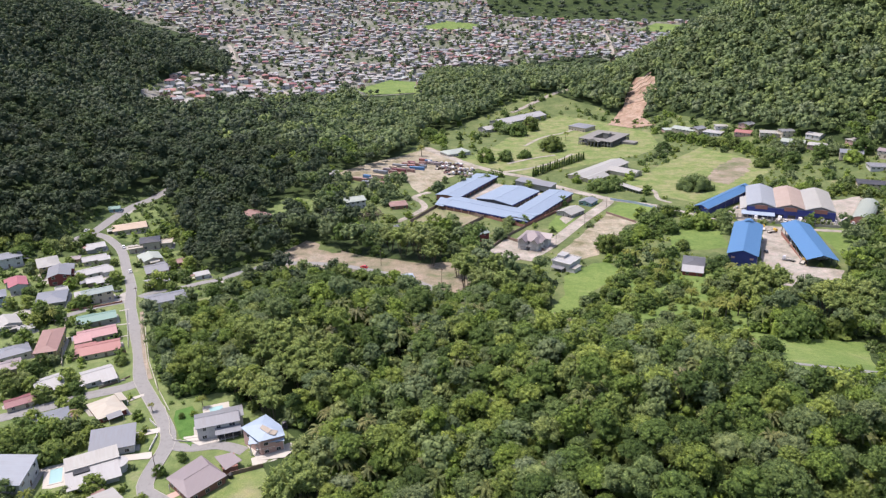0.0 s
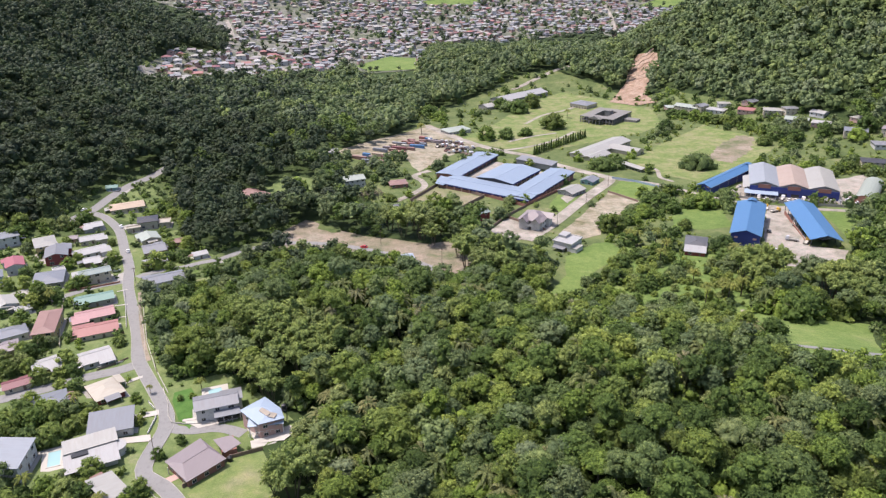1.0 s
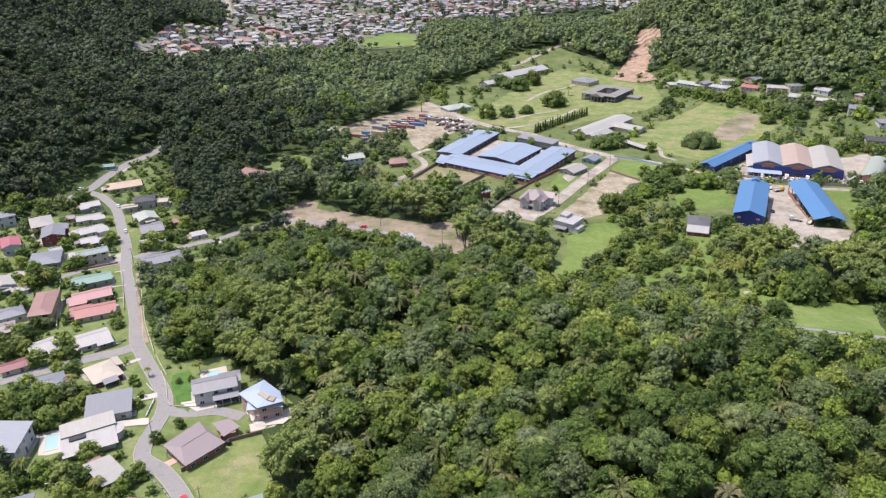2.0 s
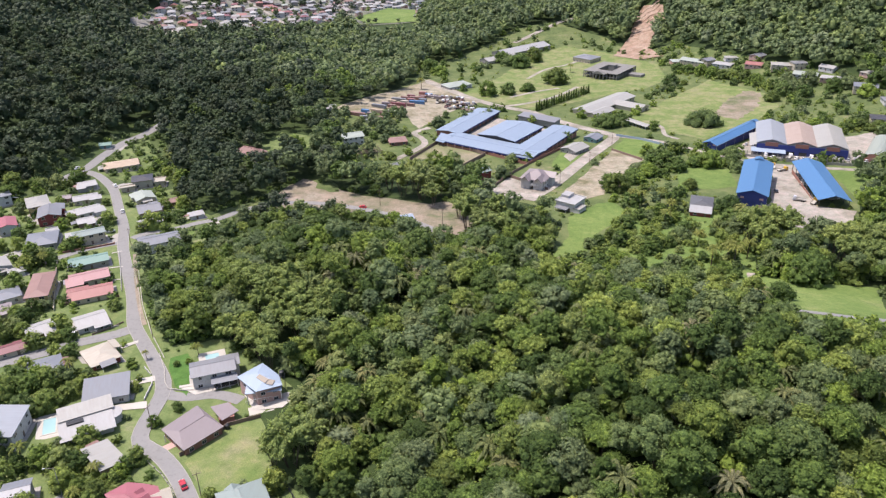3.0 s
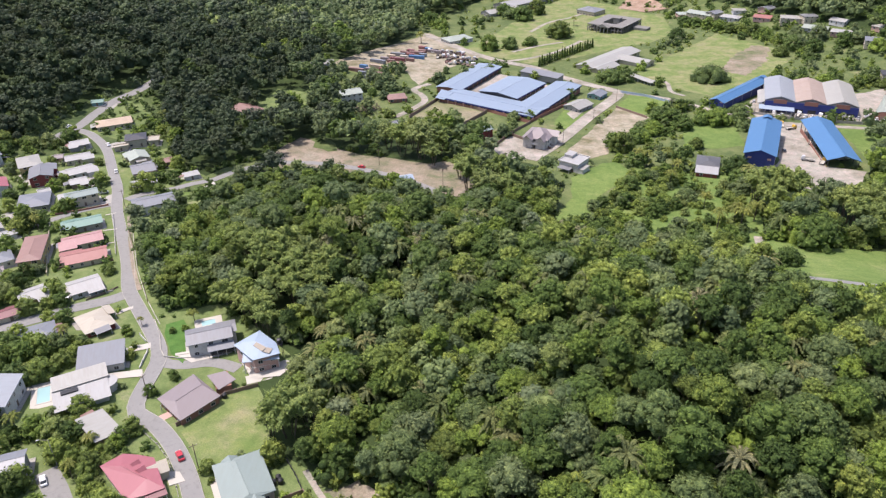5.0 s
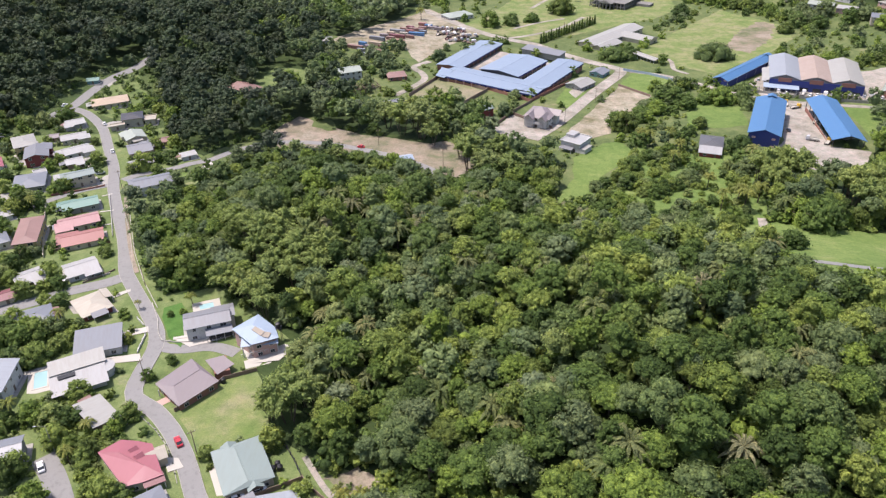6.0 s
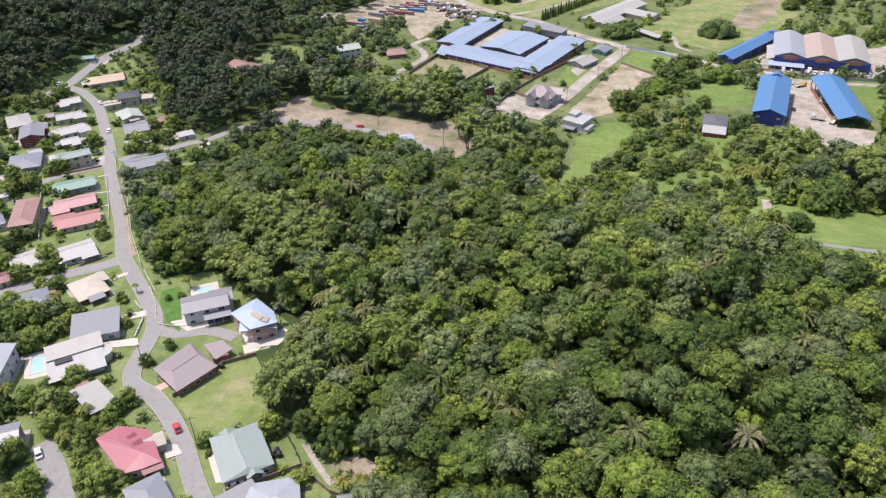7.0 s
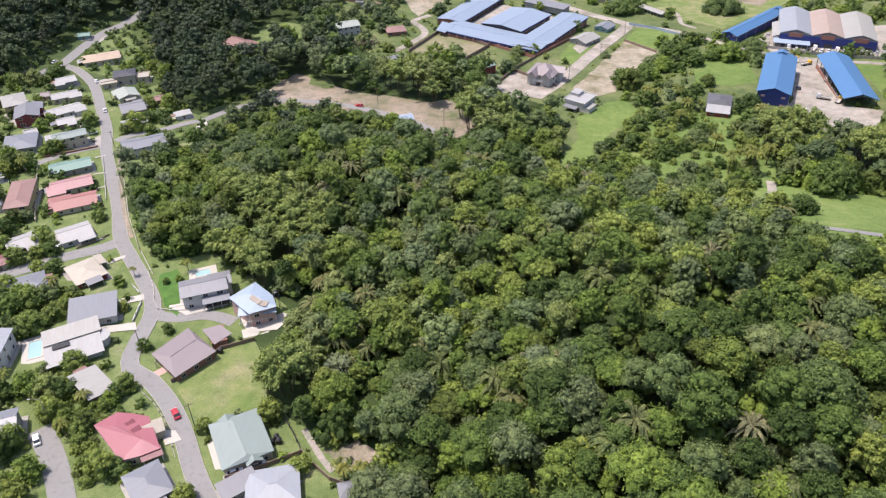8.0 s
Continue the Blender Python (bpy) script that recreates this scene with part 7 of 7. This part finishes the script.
# ---- walls, fences, drives ----
def wall_run(name, pts, h, thick, material, label, posts=0.0, category="wall"):
    """A garden wall along a line, stepping with the ground, perhaps with posts."""
    root = thing(name, pts[0][0], pts[0][1], 0, 0.0, label, category, "garden walls")
    for a, b in zip(pts, pts[1:]):
        a, b = Vector(a), Vector(b)
        n = max(1, round((b - a).length / 3.0))
        for k in range(n):
            p, q = a.lerp(b, k / n), a.lerp(b, (k + 1) / n)
            m, d = (p + q) / 2, q - p
            z = float(height(m.x, m.y))
            yaw = math.degrees(math.atan2(d.y, d.x))
            part("panel", box(m.x - pts[0][0], m.y - pts[0][1], z - 0.6, d.length - 0.02, thick, h + 0.6, yaw), material, root)
            if posts:
                part("post", box(p.x - pts[0][0], p.y - pts[0][1], z - 0.6, 0.34, 0.34, h + 0.6 + posts, yaw, 0.08), material, root)
    return root


M_WHITEWALL = WALLS["white"]
wall_run("garden_wall", [(-145.3, 331.3), (-132.7, 298.6), (-120.7, 269.8), (-109.9, 248.6), (-99.6, 231.8)], 0.5, 0.2, M_PALECONC, "low pale wall between the street verge and the wood", 0.12)
ribbon("verge", ([(-143.2, 322.0), (-131.9, 293.1), (-121.0, 267.6), (-114.5, 254.7)], 1.6), M_BANK, "bare earth verge beside the street", 0.30, category="verge")
for line in ([(-148.9, 307.0), (-143.5, 308.6)], [(-143.4, 294.4), (-139.1, 295.7)], [(-154.1, 322.8), (-150.3, 325.2)], [(-118.0, 240.2), (-113.6, 243.3)]):
    ribbon("path", (line, 0.9), M_PALECONC, "narrow pale concrete garden path", 0.36, category="path")
wall_run("garden_wall", [(-150.9, 323.4), (-145.4, 310.3), (-139.6, 296.3), (-134.7, 284.1)], 0.9, 0.16, M_WHITEWALL, "white front wall of the row houses", 0.2)
wall_run("fence", [(-132.3, 248.8), (-126.9, 253.7), (-123.7, 257.5)], 0.8, 0.12, WALLS["brown"], "dark low hedge fence beside the side street", 0.0, "fence")
wall_run("fence", [(-77.4, 178.9), (-72.5, 184.0), (-67.0, 192.3), (-57.8, 196.0)], 1.5, 0.15, WALLS["brown"], "dark board fence round the brown house", 0.15, "fence")
wall_run("garden_wall", [(-102.1, 234.3), (-97.1, 224.4), (-94.4, 216.7), (-91.9, 212.7), (-86.8, 211.6), (-78, 211.6)], 0.6, 0.18, M_PALECONC, "low pale garden wall beside the street", 0.15)
wall_run("garden_wall", [(-88.6, 213.5), (-81.0, 215.4)], 0.5, 1.2, M_PALECONC, "pale concrete ramp wall")
wall_run("garden_wall", [(-104.1, 225.3), (-100.7, 221.4)], 0.9, 0.25, M_WHITEWALL, "white drive wall", 0.3)
wall_run("garden_wall", [(-98.3, 215.9), (-97.7, 206.6)], 0.9, 0.25, M_WHITEWALL, "white drive wall along the street", 0.3)
wall_run("boundary_wall", [(-20.9, 459.5), (-1.5, 498.9), (27.0, 468.1), (9.1, 439.9)], 2.2, 0.2, WALLS["brown"], "brown block wall round the grass lot")
wall_run("boundary_wall", [(25.6, 401.5), (37.7, 425.9), (57.9, 399.8)], 1.8, 0.2, WALLS["brown"], "brown block wall round the gravel lot")
wall_run("boundary_wall", [(-1.5, 500.5), (51.2, 446.2), (79.0, 481.4)], 2.0, 0.2, WALLS["brick"], "red block wall below the workshop")
wall_run("boundary_wall", [(37.7, 425.9), (51.9, 446.0)], 1.8, 0.2, WALLS["brown"], "brown block wall beside the villa")
wall_run("garden_wall", [(-175.1, 314.7), (-168.4, 297.9), (-155.4, 268.1)], 1.6, 0.25, WALLS["cream"], "pale garden wall with posts", 0.4)
wall_run("garden_wall", [(-85.8, 176.4), (-80.5, 171.5), (-75.7, 165.6), (-71.8, 158.6), (-68.7, 152.0)], 0.35, 0.15, M_CONC, "low wall with pale posts beside the street", 0.45)
wall_run("fence", [(-54.4, 144.7), (-48.1, 147.1), (-37.3, 152.3), (-33.1, 147.3), (-29.2, 143.4), (-25.7, 141.9)], 1.6, 0.15, WALLS["brown"], "dark board fence between gardens", 0.1, "fence")
wall_run("garden_wall", [(-157.0, 333.6), (-167.2, 327.8), (-177.1, 323.5)], 1.0, 0.25, WALLS["brick"], "red block wall along the side lane", 0.3)
wall_run("garden_wall", [(-155.2, 272.7), (-145.8, 275.0), (-133.6, 279.0)], 1.3, 0.2, WALLS["brown"], "dark garden wall below the red-roofed house")
wall_run("boundary_wall", [(108.9, 474.5), (123.0, 451.5)], 1.6, 0.2, WALLS["brown"], "brown block wall beside the dirt lot")
wall_run("boundary_wall", [(184.2, 458.9), (209.2, 443.4), (232.5, 435.3), (261.4, 427.1)], 1.8, 0.25, M_CONC, "dark stained concrete wall with tall posts", 2.6)
wall_run("fence", [(-44.5, 165.6), (-40.4, 158.6), (-37.8, 153.3)], 1.2, 0.08, M_DARKMETAL, "thin dark mesh fence behind the garden", 0.2, "fence")
wall_run("garden_wall", [(-133.4, 250.6), (-124.5, 255.0)], 0.7, 0.3, M_CONC, "low mossy wall beside the side street")
wall_run("fence", [(118.9, 507.5), (133.5, 497.0), (144.8, 483.0)], 1.8, 0.1, WALLS["blue"], "pale blue sheet fence along the lane", 0.0, "fence")
for poly in ([(-187, 409), (-182, 417), (-166, 411), (-177, 404)], [(-216, 365), (-208, 374), (-198, 359), (-208, 355)], [(-181, 363), (-175, 372), (-168, 360), (-170, 349)], [(-163, 341), (-160, 349), (-155, 338), (-159, 331)], [(-205, 318), (-199, 329), (-192, 325), (-197, 312)], [(-211, 472), (-206, 480), (-192, 468), (-201, 456)]):
    patch("yard", poly, M_CONC, "worn pale yard between houses", 0.2, 6.0)
for nm, poly, mat, lab in (("driveway", D1, M_PALECONC, "pale concrete driveway to the white house"), ("driveway", D2, M_PALECONC, "pinkish concrete driveway"), ("path", D3, M_PALECONC, "narrow pale garden path"),
                           ("driveway", D4, M_PALECONC, "pale concrete forecourt"), ("driveway", D6, M_GRAVEL, "pale yard beside the grey-roofed house"),
                           ("driveway", D7, M_PALECONC, "pale terrace round the pink house"), ("driveway", D8, M_CONC, "grey concrete carport floor")):
    patch(nm, poly, mat, lab, 0.34, 3.0, 0.15)


# ---- vehicles ----
def paint(name, col):
    m, nt, b = nodes_of(name, 0.3)
    b.inputs["Base Color"].default_value = col
    b.inputs["Coat Weight"].default_value = 0.6
    return m


PAINTS = {"red": paint("red car paint", (0.42, 0.02, 0.03, 1)), "white": paint("white car paint", (0.75, 0.75, 0.75, 1)), "silver": paint("silver car paint", (0.42, 0.43, 0.45, 1)),
          "blue": paint("blue car paint", (0.04, 0.10, 0.30, 1)), "dark": paint("dark car paint", (0.03, 0.03, 0.035, 1)), "yellow": paint("yellow machine paint", (0.55, 0.33, 0.03, 1))}


def loft(sections):
    """A body from cross-sections along x: (x, half width, z bottom, z top)."""
    V, F = [], []
    for x, w, zb, zt in sections:
        V += [(x, -w, zb), (x, -w * 1.0, zb + (zt - zb) * 0.65), (x, -w * 0.9, zt), (x, w * 0.9, zt), (x, w * 1.0, zb + (zt - zb) * 0.65), (x, w, zb)]
    for k in range(len(sections) - 1):
        o = 6 * k
        F += [(o + i, o + (i + 1) % 6, o + 6 + (i + 1) % 6, o + 6 + i) for i in range(6)]
    return V, F + [tuple(range(6)), tuple(reversed(range(len(V) - 6, len(V))))]


def wheel(r=0.32, w=0.22):
    return tube([(0, 0, -w / 2), (0, 0, w / 2)], [r, r], 12)


CAR = {}


def car(x, y, yaw, col):
    if not CAR:
        CAR["body"] = loft([(-2.1, 0.72, 0.35, 0.72), (-1.95, 0.84, 0.25, 0.9), (-0.9, 0.87, 0.22, 0.95), (0.9, 0.87, 0.22, 0.93), (1.8, 0.82, 0.25, 0.80), (2.1, 0.68, 0.35, 0.62)])
        CAR["glass"] = loft([(-1.7, 0.70, 0.88, 0.95), (-1.05, 0.74, 0.9, 1.38), (0.35, 0.72, 0.9, 1.38), (1.05, 0.74, 0.88, 0.96)])
        CAR["roof"] = loft([(-1.05, 0.68, 1.36, 1.44), (0.35, 0.66, 1.36, 1.44)])
        CAR["wheel"] = mesh_of("wheel", *wheel(), M_TYRE)
        CAR["rim"] = mesh_of("rim", *wheel(0.19, 0.24), M_FRAME)
        CAR["lamp"] = mesh_of("headlight", *box(0, 0, 0, 0.12, 0.34, 0.16), M_FRAME)
    root = thing("car", x, y, yaw, float(height(x, y)) + 0.28, "%s car %s" % (col, "parked on the asphalt" if col != "white" else "standing beside the houses"), "car", "cars")
    part("body", CAR["body"], PAINTS[col], root)
    part("glazing", CAR["glass"], M_GLASS, root)
    part("roof_panel", CAR["roof"], PAINTS[col], root)
    for a in (-1.3, 1.3):
        for b in (-0.78, 0.78):
            w = part("wheel", CAR["wheel"], None, root, at=pose(a, b, 0.32, 90, 0, 0))
            part("rim", CAR["rim"], None, w)
    for b in (-0.5, 0.5):
        part("headlight", CAR["lamp"], None, root, at=pose(2.02, b, 0.55))


for x, y, yaw, col in ((-72.6, 166.3, 122, "red"), (-105.5, 158.0, 122, "white"), (-186.0, 410.0, 128, "white"), (-168.3, 373.7, 113, "white"), (-210.0, 469.0, 82, "silver"), (-216.5, 432.3, 70, "white"),
                       (-43.0, 377.6, 160, "red"), (-52.6, 146.6, 24, "white"), (-47.6, 148.8, 24, "white"), (171.9, 361.5, 60, "white"), (180.7, 390.3, 80, "dark"), (-164.4, 347.6, 30, "white"),
                       (-74.6, 213.4, 19, "dark"), (-71.0, 214.8, 19, "dark"), (-139.0, 249.2, 100, "white"), (203.0, 476.0, 20, "white"), (198.0, 480.0, 60, "silver")):
    car(x, y, yaw, col)


def container(x, y, yaw, col, L=6.1):
    root = thing("shipping_container", x, y, yaw, None, "%s steel shipping container in the dirt yard" % word(col), "container", "containers")
    n = int(L / 0.5)
    side = [(-L / 2 + L * i / n, 1.17 if i % 2 else 1.23) for i in range(n + 1)]
    top = [(u, -w, 2.6) for u, w in side] + [(u, w, 2.6) for u, w in reversed(side)]
    part("shell", slab(top, 2.6), ROOFS[col], root)
    for s in (-1, 1):
        part("door", box(L / 2 + 0.03, s * 0.6, 0.15, 0.08, 1.1, 2.3), ROOFS[col], root)


def truck(x, y, yaw, col, load):
    root = thing("truck", x, y, yaw, float(height(x, y)) + 0.3, "%s flatbed truck in the dirt yard" % col, "truck", "stored vehicles")
    part("cab", loft([(1.6, 1.05, 0.5, 2.2), (1.9, 1.1, 0.5, 2.5), (2.9, 1.1, 0.5, 2.3), (3.4, 1.0, 0.5, 1.5)]), PAINTS[col], root)
    part("windscreen", box(3.12, 0, 1.5, 0.1, 1.8, 0.6), M_GLASS, root)
    part("bed", join(box(-0.9, 0, 0.8, 4.8, 2.2, 0.2), box(-0.9, -1.05, 1.0, 4.8, 0.1, load), box(-0.9, 1.05, 1.0, 4.8, 0.1, load)), M_WOOD if load < 0.45 else M_PALECONC if load < 0.6 else ROOFS["rust"], root)
    for a in (-2.3, -1.3, 2.4):
        for b in (-0.95, 0.95):
            part("wheel", mesh_of("wheel", *wheel(0.45, 0.3), M_TYRE), None, root, at=pose(a, b, 0.45, 90, 0, 0))


rc = random.Random(3)
# rows of stored containers along the back of the dirt yard, lorries and vans nearer the road
cols = ("rust", "beige", "salmon", "slate", "maroon", "blue", "grey", "rust", "brown", "cream", "slate", "rust")
for row in range(3):
    for k in range(11):
        if rc.random() < 0.16:
            continue
        container(-62 + k * 4.6 + row * 5.0, 552 + k * 8.2 - row * 7.0 + rc.uniform(-1, 1), -22 + rc.uniform(-7, 7), cols[(k * 5 + row * 3) % 12], 12.2 if (k + row) % 3 == 0 else 6.1)
for k in range(34):
    u, v = (k % 12) / 11, k // 12
    x, y = -12 + 30 * u + v * 7.5 + rc.uniform(-1.5, 1.5), 622 - 8 * u - v * 18 + rc.uniform(-3, 3)
    truck(x, y, 60 + rc.uniform(-40, 40), rc.choice(("white", "white", "silver", "silver", "dark", "white")), rc.choice((0.4, 0.9, 0.5)))
for x, y, yaw, col in ((196, 432, 70, "yellow"), (199, 426, 20, "yellow"), (203, 398, 10, "white"), (200, 402, 60, "silver"), (193, 372, 50, "yellow"), (187, 376, 150, "silver"), (205, 376, 20, "white")):
    truck(x, y, yaw, col, 0.5)
for i in range(16):
    x, y = 200 + i * 4.2 + rc.uniform(-1, 1), 452 - i * 0.9 + rc.uniform(-1.5, 1.5)
    if i % 3 == 0:
        truck(x, y, 70 + rc.uniform(-20, 20), "white", 0.5)
    else:
        car(x, y, 60 + rc.uniform(-20, 20), rc.choice(("white", "silver", "white", "dark")))


# ---- small things ----
def tank(x, y):
    t = thing("water_tank", x, y, 0, None, "black plastic water tank behind the house", "tank", "water tanks")
    part("tank", tube([(0, 0, -0.3), (0, 0, 1.6), (0, 0, 1.85), (0, 0, 1.95)], [0.75, 0.75, 0.45, 0.25], 14), M_BLACK, t)
    part("lid", tube([(0, 0, 1.95), (0, 0, 2.05)], [0.28, 0.28], 10), M_BLACK, t)


for a, b in ((-45.3, 155.6), (-43.6, 155.9), (-44.4, 157.2), (-69.4, 190.2), (-66.8, 191.0)):
    tank(a, b)


def pole(x, y, yaw, lamp=False):
    root = thing("utility_pole", x, y, yaw, None, "grey wooden utility pole with a cross-arm" if not lamp else "thin grey street lamp beside the lane", "pole", "utility poles")
    part("shaft", tube([(0, 0, -0.8), (0, 0, 9.0)], [0.14, 0.09], 8), M_CONC if lamp else M_WOOD, root)
    if lamp:
        part("arm", bar((0, 0, 8.9), (-2.2, 0, 9.3), 0.05), M_CONC, root)
        part("lamp_head", loft([(-2.9, 0.10, 9.2, 9.3), (-2.6, 0.16, 9.18, 9.36), (-2.1, 0.10, 9.22, 9.34)]), M_FRAME, root)
    else:
        part("cross_arm", box(0, 0, 8.2, 2.2, 0.12, 0.14), M_WOOD, root)
        for u in (-0.9, 0, 0.9):
            part("insulator", tube([(u, 0, 8.34), (u, 0, 8.55)], [0.06, 0.04], 6), M_FRAME, root)


pole(-105.0, 164.5, 10, True)
for x, y, yaw in ((-66.5, 162.0, 30), (-90.0, 192.0, 60), (-108.5, 246.0, 40), (-129.5, 290.0, 20), (-148.5, 332.0, 20), (-168.0, 384.0, 20), (89.0, 444.2, -30), (66.0, 410.0, -30), (112.0, 488.0, -30), (-34.0, 381.0, 10), (-1.0, 352.0, 50), (95.0, 612.0, 40)):
    pole(x, y, yaw)


def timber_frame(x, y, yaw):
    root = thing("timber_frame", x, y, yaw, None, "grey timber frame of an unfinished house", "frame")
    for i in range(6):
        for j in range(4):
            part("post", box(-8 + i * 3.2, -5 + j * 3.3, -0.8, 0.22, 0.22, 4.2), M_WOOD, root)
        part("beam", box(-8 + i * 3.2, 0, 3.4, 0.2, 11, 0.25), M_WOOD, root)
    for j in range(4):
        part("beam", box(0, -5 + j * 3.3, 3.66, 17, 0.2, 0.25), M_WOOD, root)


timber_frame(-48.0, 470.0, 20)


def gazebo(x, y, yaw):
    root = thing("garden_shelter", x, y, yaw, None, "small garden shelter under a dark grey hipped roof", "shelter")
    part("roof", hip_roof(5.2, 3.6, 2.6, 1.1, 0.5), ROOFS["grey"], root)
    for a in (-2.4, 2.4):
        for b in (-1.6, 1.6):
            part("post", box(a, b, -0.8, 0.16, 0.16, 3.3), M_WOOD, root)
    part("floor", box(0, 0, -0.5, 5.4, 3.8, 0.65), M_CONC, root)


gazebo(-23.6, 139.2, 15)
small = thing("carport", -20.0, 357.0, 20, None, "small pale blue roofed shelter beside the track", "shelter")
part("roof", gable_roof(8, 6, 2.8, 1.0, 0.4), ROOFS["sky"], small)
for a in (-3.6, 0, 3.6):
    for b in (-2.6, 2.6):
        part("post", box(a, b, -1.0, 0.18, 0.18, 3.9), M_FRAME, small)


# benches cut across the landslip
for k in range(6):
    t = k / 5
    cx, cy = 236 + 12 * t, 880 + 52 * t
    w = 26 - 6 * t
    pts = [(cx - w / 2 + w * i / 6, cy + 2.5 * math.sin(i * 1.7 + k)) for i in range(7)]
    V, F = [], []
    for a, b in pts:
        z = float(height(a, b))
        V += [(a, b - 2.8, z + 0.5), (a, b - 2.0, z + 1.3), (a, b + 2.4, z + 1.2), (a, b + 5.0, z + 0.5)]
    for i in range(6):
        o = 4 * i
        F += [(o + j, o + 4 + j, o + 5 + j, o + 1 + j) for j in range(3)]
    tagged(new("terrace", mesh_of("terrace", V, F, M_SCAR)), "bench of bare red earth cut into the slope", "terrace", kind="structure")
